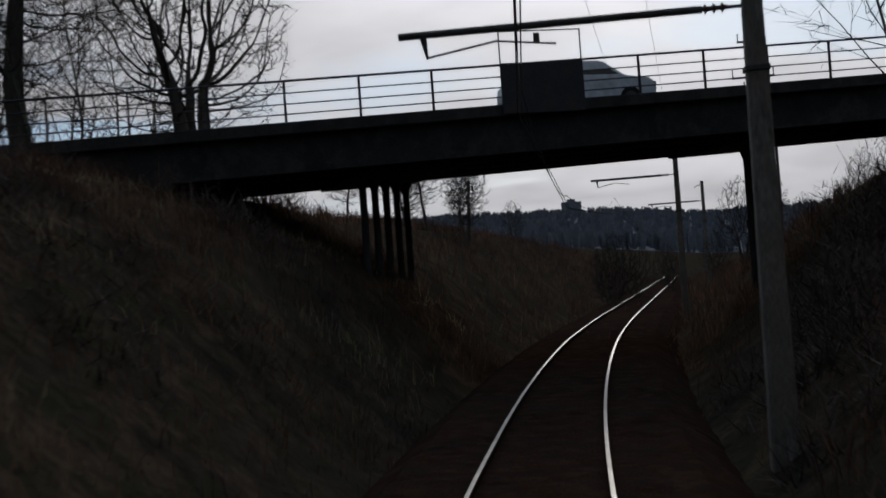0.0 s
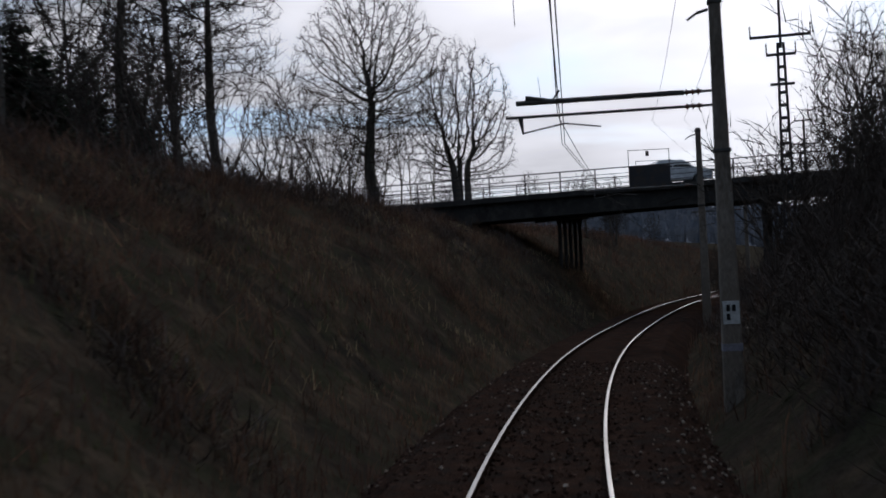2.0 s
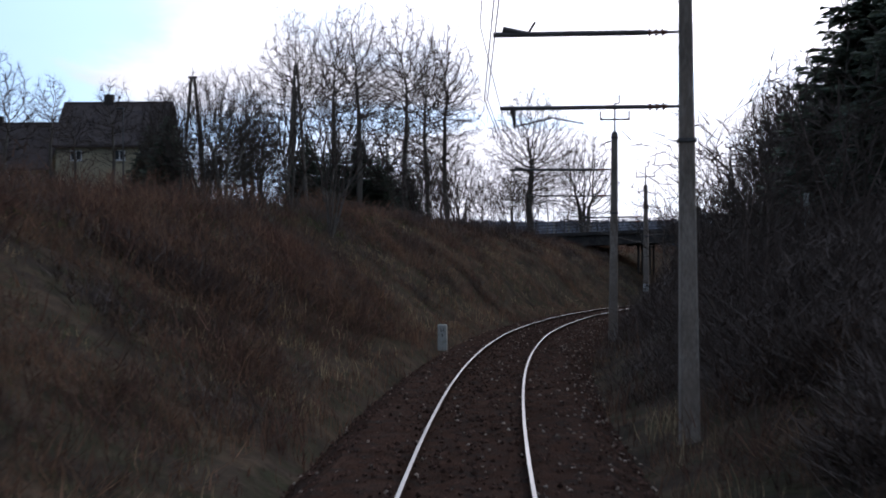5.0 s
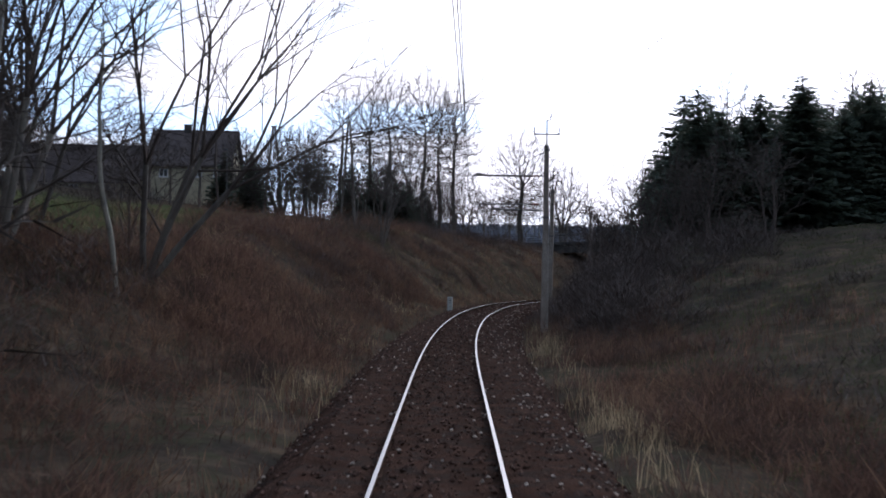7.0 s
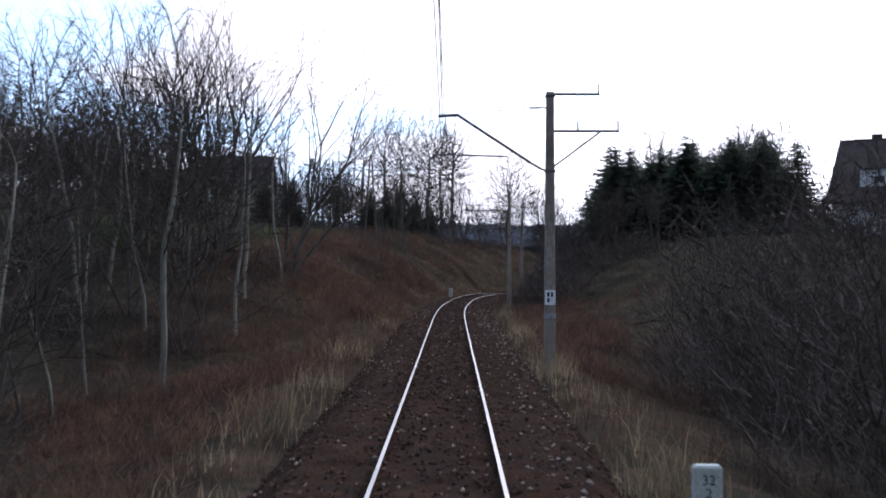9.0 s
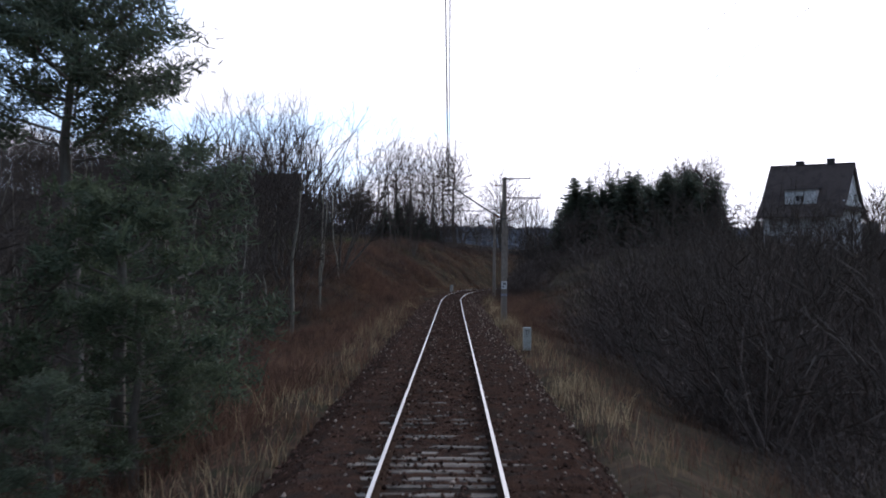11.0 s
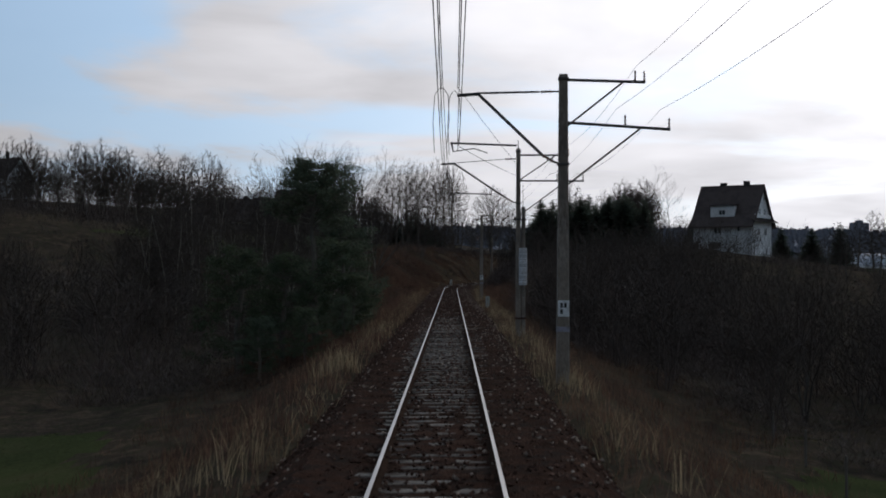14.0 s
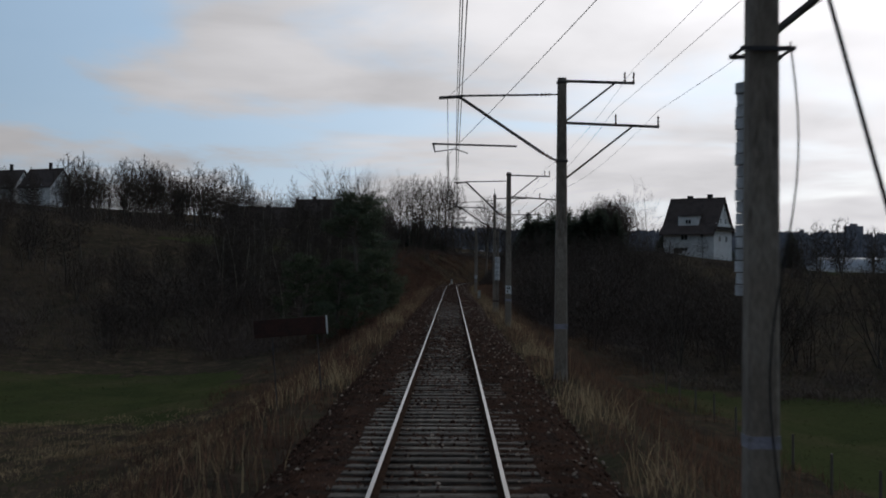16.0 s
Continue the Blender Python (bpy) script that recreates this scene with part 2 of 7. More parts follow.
M = {
    "soil": material("dead_grass_ground", (0.055, 0.041, 0.03), 0.95, tones=((0.03, 0.025, 0.02), (0.09, 0.063, 0.042), (0.042, 0.039, 0.024)), scale=0.3, fine=5.0, bump=0.6, bump_dist=0.15, spec=0.0),
    "field": material("meadow_grass", (0.05, 0.056, 0.023), 0.95, tones=((0.066, 0.06, 0.03), (0.04, 0.047, 0.02)), scale=0.08, fine=6.0, bump=0.5, bump_dist=0.08, spec=0.0),
    "ballast": material("ballast_gravel", (0.05, 0.027, 0.019), 0.9, tones=((0.03, 0.017, 0.012), (0.066, 0.038, 0.027), (0.036, 0.027, 0.022)), scale=0.7, fine=22.0, bump=1.0, bump_dist=0.06, spec=0.0),
    "stone": material("ballast_stone", (0.075, 0.041, 0.029), 0.85, fine=40.0, island=0.65, spec=0.04),
    "pale_stone": material("pale_stone", (0.29, 0.225, 0.175), 0.9, fine=40.0, island=0.6, spec=0.0),
    "sleeper": material("weathered_sleeper_wood", (0.085, 0.066, 0.052), 0.85, tones=((0.04, 0.03, 0.024), (0.17, 0.15, 0.125)), scale=3.0, fine=60.0, bump=0.5, stretch=(0.25, 1, 1), per_object=0.5, spec=0.06),
    "rail_head": material("polished_rail_steel", (0.29, 0.28, 0.27), 0.36, 1.0, tones=((0.2, 0.19, 0.18),), scale=1.2, fine=8.0, bump=0.02, stretch=(1, 0.05, 1)),
    "rail_side": material("rusty_rail_steel", (0.05, 0.031, 0.022), 0.9, tones=((0.032, 0.022, 0.017),), scale=4.0, fine=40.0, spec=0.0),
    "concrete": material("weathered_concrete", (0.225, 0.185, 0.148), 0.9, tones=((0.13, 0.108, 0.088), (0.28, 0.24, 0.2)), scale=1.4, fine=30.0, bump=0.25, stretch=(1, 1, 0.4)),
    "steel": material("weathered_steel", (0.11, 0.105, 0.1), 0.7, 0.3, tones=((0.08, 0.065, 0.055),), scale=3.0, fine=40.0, bump=0.05),
    "dark_steel": material("dark_painted_steel", (0.05, 0.05, 0.055), 0.6, 0.2, tones=((0.08, 0.06, 0.05),), scale=2.0, fine=30.0, bump=0.05),
    "insulator": material("brown_porcelain", (0.12, 0.06, 0.04), 0.25, fine=10.0, bump=0.0, spec=0.5),
    "wire": material("copper_wire", (0.035, 0.03, 0.027), 0.9, 0.0, fine=5.0, bump=0.0),
    "white_plate": material("white_enamel_plate", (0.72, 0.73, 0.72), 0.5, tones=((0.6, 0.6, 0.58),), scale=6.0, fine=20.0, bump=0.03),
    "black_paint": material("black_paint", (0.015, 0.015, 0.016), 0.6, fine=20.0, bump=0.0),
    "blue_paint": material("worn_band_paint", (0.3, 0.29, 0.34), 0.8, tones=((0.22, 0.21, 0.22),), scale=8.0, fine=30.0, bump=0.05),
    "white_concrete": material("whitewashed_concrete", (0.44, 0.45, 0.41), 0.85, tones=((0.33, 0.34, 0.29),), scale=7.0, fine=40.0, bump=0.15),
    "weight": material("whitewashed_iron_weight", (0.60, 0.61, 0.62), 0.7, tones=((0.45, 0.44, 0.43),), scale=8.0, fine=40.0, bump=0.1, per_object=0.2),
    # base lowered to near black: the backlit bridge's shade is in the colour
    "deck": material("shade_darkened_concrete", (0.048, 0.045, 0.042), 0.9, tones=((0.032, 0.03, 0.028), (0.07, 0.065, 0.06)), scale=0.6, fine=14.0, bump=0.2),
    "asphalt": material("asphalt", (0.05, 0.05, 0.052), 0.9, tones=((0.06, 0.058, 0.055),), scale=0.8, fine=60.0, bump=0.2),
    "bark": material("bare_tree_bark", (0.11, 0.09, 0.072), 0.95, tones=((0.07, 0.058, 0.048), (0.14, 0.125, 0.1)), scale=1.2, fine=18.0, bump=0.5, stretch=(1, 1, 0.25), per_object=0.25),
    "twig": material("bare_twigs", (0.108, 0.083, 0.07), 0.9, fine=6.0, bump=0.0, island=0.3, per_object=0.2, spec=0.03),
    "crown_twig": material("crown_branches", (0.075, 0.06, 0.05), 0.9, fine=6.0, bump=0.0, per_object=0.2, spec=0.03),
    "pale_bark": material("pale_young_bark", (0.24, 0.215, 0.165), 0.9, tones=((0.12, 0.108, 0.085),), scale=2.0, fine=20.0, bump=0.3, stretch=(1, 1, 0.4), per_object=0.3),
    "needle": material("spruce_needles", (0.1, 0.118, 0.084), 0.8, tones=((0.07, 0.086, 0.062),), scale=0.8, fine=8.0, bump=0.0, island=0.4, spec=0.2, thin=0.45),
    "pine_needle": material("pine_needles", (0.078, 0.096, 0.055), 0.8, tones=((0.058, 0.074, 0.046),), scale=0.8, fine=8.0, bump=0.0, island=0.4, spec=0.2, thin=0.35),
    "straw": material("dry_straw_grass", (0.27, 0.21, 0.13), 0.9, tones=((0.15, 0.112, 0.07),), scale=0.25, fine=3.0, bump=0.0, island=0.4, spec=0.0, thin=0.45),
    "brush": material("dead_brown_weeds", (0.1, 0.058, 0.043), 0.9, tones=((0.05, 0.034, 0.028), (0.15, 0.092, 0.06)), scale=0.3, fine=2.0, bump=0.0, island=0.5, spec=0.0, thin=0.4),
    "green_grass": material("green_grass_blades", (0.06, 0.072, 0.03), 0.9, tones=((0.08, 0.072, 0.036),), scale=0.2, fine=3.0, bump=0.0, island=0.4, spec=0.0, thin=0.45),
    # pale blue-grey base: distance haze is mixed into the colour
    "far_haze": material("far_forest_haze_tint", (0.2, 0.205, 0.225), 0.95, tones=((0.23, 0.225, 0.235), (0.16, 0.17, 0.195)), scale=0.02, fine=0.3, bump=0.0, island=0.12, spec=0.0),
    "plaster": material("white_house_plaster", (0.8, 0.79, 0.77), 0.9, tones=((0.7, 0.69, 0.67),), scale=0.7, fine=25.0, bump=0.1),
    "cream": material("cream_plaster", (0.42, 0.37, 0.25), 0.9, tones=((0.34, 0.3, 0.21),), scale=0.7, fine=25.0, bump=0.1),
    "roof": material("dark_roof_tiles", (0.095, 0.075, 0.068), 0.9, tones=((0.07, 0.056, 0.052),), scale=0.8, fine=12.0, bump=0.4, bump_dist=0.05, spec=0.08),
    "glass": material("dark_window_glass", (0.03, 0.035, 0.04), 0.08, fine=3.0, bump=0.0, spec=0.6),
    "frame": material("white_window_frame", (0.7, 0.7, 0.68), 0.6, fine=20.0, bump=0.02),
    "timber": material("grey_timber", (0.13, 0.11, 0.09), 0.9, tones=((0.09, 0.078, 0.065),), scale=2.0, fine=25.0, bump=0.3, stretch=(1, 1, 0.3)),
    "greenhouse": material("greenhouse_sheet", (0.55, 0.58, 0.62), 0.5, tones=((0.45, 0.48, 0.53),), scale=0.5, fine=5.0, bump=0.02),
    "car_paint": material("white_car_paint", (0.75, 0.76, 0.78), 0.25, fine=5.0, bump=0.0, spec=0.5),
    "rubber": material("black_rubber", (0.02, 0.02, 0.02), 0.8, fine=30.0, bump=0.05),
    "rust": material("rusty_sheet_metal", (0.06, 0.026, 0.02), 0.8, tones=((0.04, 0.022, 0.018),), scale=2.0, fine=20.0, bump=0.1),
}

# ---- building helpers ----


def mesh_of(name, verts, faces, mat, smooth=False):
    me = bpy.data.meshes.new(name)
    me.from_pydata(verts if isinstance(verts, list) else verts.tolist(), [], faces if isinstance(faces, list) else faces.tolist())
    me.materials.append(mat)
    if smooth:
        me.polygons.foreach_set("use_smooth", [True] * len(me.polygons))
    me.update()
    return me


def thing(name, label, category, at=(0, 0, 0), turn=0, group="", kind="", data=None):
    ob = new(name, data)
    ob.matrix_basis = pose(*at, 0, 0, turn)
    return tagged(ob, label, category, group, kind)


def part(name, bm, mat, parent, label=""):
    """Links a bmesh, or a mesh, as one mesh object under a thing or a part."""
    if isinstance(bm, bmesh.types.BMesh):
        me = bpy.data.meshes.new(name)
        bm.to_mesh(me)
        bm.free()
        me.materials.append(mat)
    else:
        me = bm
    ob = new(name, me)
    ob.parent = parent
    return tagged(ob, label)


def box(bm, x0, x1, y0, y1, z0, z1, bevel=0.0, m=None):
    got = bmesh.ops.create_cube(bm, size=1.0)["verts"]
    for v in got:
        v.co = Vector((x0 + (v.co.x + 0.5) * (x1 - x0), y0 + (v.co.y + 0.5) * (y1 - y0), z0 + (v.co.z + 0.5) * (z1 - z0)))
    if bevel:
        edges = list({e for v in got for e in v.link_edges})
        got = [g for g in bmesh.ops.bevel(bm, geom=edges, offset=bevel, segments=1, affect="EDGES")["verts"]]
    if m is not None:
        bmesh.ops.transform(bm, matrix=m, verts=list({v for v in got}))
    return bm


def rod(bm, a, b, r, r2=None, n=8):
    """A round bar from a to b."""
    a, b = Vector(a), Vector(b)
    d = b - a
    m = Matrix.Translation((a + b) / 2) @ d.to_track_quat("Z", "Y").to_matrix().to_4x4()
    bmesh.ops.create_cone(bm, cap_ends=True, segments=n, radius1=r, radius2=r if r2 is None else r2, depth=d.length, matrix=m)
    return bm


def bm_box(*a, **k):
    return box(bmesh.new(), *a, **k)


def bm_rod(*a, **k):
    return rod(bmesh.new(), *a, **k)


def sheet(bm, pts):
    vs = [bm.verts.new(p) for p in pts]
    bm.faces.new(vs)
    return bm


# ---- the line: straight, then a curve to the right ----
STEP = 0.5
_s = np.arange(-90.0, 520.0, STEP)
_k = np.interp(_s, [150, 170, 185, 200, 215, 230, 245, 260, 280, 300, 330], [0, 0.00016, 0.0021, 0.00242, 0.00439, 0.00419, 0.0043, 0.00343, 0.00325, 0.00211, 0.0])
_h = np.cumsum(_k) * STEP
_x = np.cumsum(np.sin(_h)) * STEP
_y = -90.0 + np.cumsum(np.cos(_h)) * STEP
_x -= np.interp(0, _s, _x)
_y += 0 - np.interp(0, _s, _y)
_z = np.interp(_s, [150, 180, 205, 225, 245, 262, 280, 300, 330, 450], [0, 0.06, 0.17, 0.18, 0.02, -0.14, -0.37, -0.46, -0.81, -2.0])
_c = np.radians(np.interp(_s, [165, 190, 215, 250, 300], [0.0, 0.9, 1.7, 1.4, 0.6]))


def line_at(s):
    """Place on the line: x, y, z of the rail tops' middle, heading to the right of +y, cant."""
    return tuple(float(np.interp(s, _s, a)) for a in (_x, _y, _z, _h, _c))


def beside(s, d, dz=0.0):
    """A point d metres to the right of the line, level with the rails."""
    x, y, z, h, _ = line_at(s)
    return Vector((x + d * math.cos(h), y - d * math.sin(h), z + dz))


def line_coords(X, Y):
    """Along-line distance and offset to the right for arrays of points."""
    X, Y = np.asarray(X, float), np.asarray(Y, float)
    px, py, ph, ps = _x[::8], _y[::8], _h[::8], _s[::8]
    S, D = np.empty(X.size), np.empty(X.size)
    for a in range(0, X.size, 4000):
        xs, ys = X.ravel()[a:a + 4000], Y.ravel()[a:a + 4000]
        i = np.argmin((xs[:, None] - px) ** 2 + (ys[:, None] - py) ** 2, axis=1)
        ex, ey = xs - px[i], ys - py[i]
        S[a:a + 4000] = ps[i] + ex * np.sin(ph[i]) + ey * np.cos(ph[i])
        D[a:a + 4000] = ex * np.cos(ph[i]) - ey * np.sin(ph[i])
    return S.reshape(X.shape), D.reshape(X.shape)


# ---- the lie of the land: heights beside the line at stations along it ----
LEFT_D = (-420, -220, -110, -60, -32, -18, -10, -6, -4, -3)
RIGHT_D = (3, 4, 6, 10, 18, 32, 60, 110, 220, 420)
STATIONS = []


def station(s, left, right):
    """Ground heights against the rails, outwards from the line on each side."""
    STATIONS.append((s, np.array(list(reversed(left)) + [-0.75, -0.75] + list(right))))


station(-90, (-0.5, -0.9, -2.2, -4.6, -5.6, -5.8, -5.8, -4, 4, 12), (-0.5, -0.9, -2.2, -4.4, -5.4, -5.6, -5.4, -5, -3, 2))
station(70, (-0.5, -0.9, -2.2, -4.4, -5.4, -5.6, -4.0, 3, 10, 18), (-0.5, -0.9, -2.2, -4.2, -5.2, -5.4, -4.6, -3, -1, 3))
station(110, (-0.5, -0.8, -1.7, -3.2, -4.6, -4.2, 0.0, 7, 15, 24), (-0.5, -0.8, -1.8, -3.4, -4.4, -3.6, -1.0, 1, 1, 3))
station(150, (-0.5, -0.6, -1.1, -1.9, -2.2, 0.5, 4.5, 10, 18, 26), (-0.5, -0.7, -1.3, -2.2, -1.6, 0.6, 3.0, 3, 2, 3))
station(185, (-0.45, -0.2, 0.5, 2.4, 4.4, 6.2, 9.0, 13, 20, 28), (-0.5, -0.5, -0.3, 0.7, 3.0, 4.0, 0.8, 0.5, 0.8, 2))
station(215, (0.05, 0.4, 1.9, 4.2, 5.0, 6.3, 9.9, 15, 22, 29), (-0.4, 0.1, 1.8, 4.0, 4.7, 5.0, 1.2, 0.6, 0.8, 2))
station(250, (-0.2, 0.4, 2.6, 5.3, 6.2, 7.3, 10.3, 16, 24, 30), (-0.3, 0.6, 2.6, 5.2, 5.7, 6.2, 2.4, 0.7, 0.8, 2))
station(278, (-0.3, 0.8, 3.0, 5.2, 6.2, 7.4, 10.6, 17, 24, 30), (-0.3, 0.5, 2.2, 5.0, 6.6, 6.4, 1.8, 0.7, 0.8, 2))
station(294, (-0.35, 0.8, 3.0, 5.0, 5.4, 6.0, 9.6, 17, 24, 30), (-0.3, 0.4, 2.0, 4.8, 6.6, 6.0, 1.6, 0.7, 0.8, 2))
station(312, (-0.45, 0.3, 2.3, 4.5, 5.6, 6.3, 9.6, 17, 24, 30), (-0.3, 0.4, 2.0, 4.8, 6.4, 5.6, 1.4, 0.7, 0.8, 2))
station(345, (-0.45, 0.1, 1.8, 4.4, 6.2, 7.0, 9.0, 14, 22, 28), (-0.4, 0.2, 1.4, 2.8, 3.2, 2.6, 1.0, 0.7, 1, 2))
station(420, (-0.5, -0.2, 1.2, 3.4, 4.6, 5.4, 8.0, 12, 18, 25), (-0.5, -0.1, 0.4, 0.8, 1.0, 0.6, 0.0, 0, 0, 0))
station(520, (-0.5, -0.4, 0.2, 1.2, 2.0, 3.0, 5.0, 8, 14, 22), (-0.5, -0.4, -0.4, -0.8, -1.5, -2.0, -2.0, -2, -1, 0))

ND = np.array(LEFT_D + (-2.4, 2.4) + RIGHT_D, float)
NS = np.array([a for a, _ in STATIONS], float)
NZ = np.array([b for _, b in STATIONS])


def wob(X, Y, scale, seed=0.0):
    """Smooth pseudo-noise, about -1 to 1."""
    a = np.sin(X / scale * 1.3 + seed) * np.cos(Y / scale * 1.1 - seed * 2) + 0.6 * np.sin(X / scale * 2.9 - Y / scale * 2.3 + seed * 3)
    return (a + 0.4 * np.sin(X / scale * 5.7 + Y / scale * 6.1 + seed)) / 2.0


def ground_z(X, Y):
    X, Y = np.asarray(X, float), np.asarray(Y, float)
    S, D = line_coords(X, Y)
    sc, dc = np.clip(S, NS[0], NS[-1]), np.clip(D, ND[0], ND[-1])
    i = np.clip(np.searchsorted(NS, sc) - 1, 0, len(NS) - 2)
    q = (sc - NS[i]) / (NS[i + 1] - NS[i])
    q = q * q * (3 - 2 * q)
    j = np.clip(np.searchsorted(ND, dc) - 1, 0, len(ND) - 2)
    p = (dc - ND[j]) / (ND[j + 1] - ND[j])
    z = (NZ[i, j] * (1 - p) + NZ[i, j + 1] * p) * (1 - q) + (NZ[i + 1, j] * (1 - p) + NZ[i + 1, j + 1] * p) * q
    z = z + np.interp(sc, _s, _z) * np.clip(1.5 - np.abs(D) / 40, 0, 1)
    rough = np.clip((np.abs(D) - 3.0) / 8, 0, 1)
    z = z + rough * (0.22 * wob(X, Y, 4.0) + 0.12 * wob(X, Y, 1.5, 2.0)) + np.clip((np.abs(D) - 30) / 60, 0, 1) * 1.2 * wob(X, Y, 40, 1.0)
    far = np.hypot(X - 20, Y - 150)
    hill = np.clip((far - 700) / 1500, 0, 1)
    hill = hill * hill * (3 - 2 * hill)
    return z + hill * (46 + 11 * wob(X, Y, 420, 0.7)) * np.clip((Y + 400) / 600, 0.2, 1)


def grow(a, b, first, ratio):
    out = [a]
    step = first
    while out[-1] < b:
        out.append(out[-1] + step)
        step *= ratio
    return out


gx = np.array([-v for v in reversed(grow(22, 3200, 1.0, 1.09))] + list(np.arange(-21, 46, 0.8)) + grow(46, 3200, 1.0, 1.09))
gy = np.array([-v for v in reversed(grow(40, 2200, 3.0, 1.15))] + list(np.arange(-38, 330, 1.2)) + grow(330, 3400, 1.5, 1.07))
GX, GY = np.meshgrid(gx, gy)
GZ = ground_z(GX, GY)
nx, ny = len(gx), len(gy)
idx = np.arange(nx * ny).reshape(ny, nx)
quads = np.stack([idx[:-1, :-1], idx[:-1, 1:], idx[1:, 1:], idx[1:, :-1]], -1).reshape(-1, 4)
gm = mesh_of("ground", np.stack([GX, GY, GZ], -1).reshape(-1, 3), quads, M["soil"], smooth=True)
gm.materials.append(M["field"])
gm.materials.append(M["far_haze"])
cxm, cym = (GX[:-1, :-1] + GX[1:, 1:]).ravel() / 2, (GY[:-1, :-1] + GY[1:, 1:]).ravel() / 2
FS, FD = line_coords(cxm, cym)
edge = 3.0 * wob(cxm, cym, 9.0, 4.0)
meadow = ((FD < -13 + edge) & (FD > -75) & (FS > 61 + edge * 0.6) & (FS < 88 + edge)) | ((FD > 12.5 + edge) & (FD < 160) & (FS < 76 + edge)) | ((FD > 60) & (FD < 300) & (FS > 92) & (FS < 330))
meadow |= (FD > 62) & (FD < 330) & (FS > 150) & (FS < 345)
meadow |= (FD < -14 + edge) & (FD > -42 + edge) & (FS > 178) & (FS < 250)
meadow |= (FD < -10 + edge) & (FD > -42) & (FS > 205) & (FS < 246)
gi = np.zeros(len(quads), int)
gi[meadow] = 1
# beyond 700 m the ground takes the haze-tinted colour
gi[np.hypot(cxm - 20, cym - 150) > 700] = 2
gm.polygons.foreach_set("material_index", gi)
ground = thing("ground", "rough ground of dead grass, brown scrub and meadow", "ground", kind="structure", data=gm)


def on_ground(x, y, dz=0.0):
    return (x, y, float(ground_z(np.array([x]), np.array([y]))[0]) + dz)


# ---- ballast bed ----
def strip(name, profile, s0, s1, step, mat, smooth=False, jitter=0.0, seed=1, lift=None):
    """Sweeps a profile of (offset, height) along the line, leaning with the cant."""
    rng = np.random.RandomState(seed)
    ss = np.arange(s0, s1 + step / 2, step)
    prof = np.array(profile, float)
    V = []
    for s in ss:
        x, y, z, h, c = line_at(s)
        d, u = prof[:, 0] * math.cos(c) + prof[:, 1] * math.sin(c), -prof[:, 0] * math.sin(c) + prof[:, 1] * math.cos(c)
        row = np.stack([x + d * math.cos(h), y - d * math.sin(h), z + u], -1)
        if lift is not None:
            row[1:-1, 2] += lift(s)
        if jitter:
            row += rng.uniform(-jitter, jitter, row.shape) * (1, 1, 0.8)
        V.append(row)
    n, k = len(ss), len(prof)
    ii = np.arange(n * k).reshape(n, k)
    F = np.stack([ii[:-1, :-1], ii[:-1, 1:], ii[1:, 1:], ii[1:, :-1]], -1).reshape(-1, 4)
    return mesh_of(name, np.concatenate(V), F, mat, smooth)


bed = [(-2.95, -0.98), (-2.2, -0.42)] + [(d, -0.215 + (0.02 if abs(d) > 0.9 else 0)) for d in np.arange(-1.8, 1.81, 0.3)] + [(2.2, -0.42), (2.95, -0.98)]
track_bed = thing("track_bed", "ballast bed of dark brown gravel under the track", "track bed", kind="structure", data=strip("track_bed", bed, -88, 420, 0.4, M["ballast"], jitter=0.025, lift=lambda s: float(np.interp(s, [8, 22, 40, 48, 72, 95, 108, 118], [0.01, 0.025, 0.05, 0.055, 0.03, 0.04, 0.07, 0.085]))))

# rails: head, web and foot, swept along the line
half_rail = [(0.0, 0.0), (0.025, -0.001), (0.036, -0.011), (0.034, -0.040), (0.009, -0.050), (0.009, -0.130), (0.068, -0.150), (0.068, -0.162)]
rail_profile = [(-a, b) for a, b in reversed(half_rail)] + half_rail[1:]
for side in (-1, 1):
    me = strip("rail", [(side * 0.7525 + a, b) for a, b in rail_profile], -88, 420, 1.0, M["rail_head"], smooth=False)
    me.materials.append(M["rail_side"])
    k = len(rail_profile) - 1
    me.polygons.foreach_set("material_index", [0 if 6 <= i % k <= 7 else 1 for i in range(len(me.polygons))])
    thing("rail", "steel rail with a bright polished head and rusty web", "rail", group="rails of the track", kind="structure", data=me)

# ---- overhead line masts ----
P9 = (2.95, 11.4)                   # the anchor mast nearest to the end of the ride


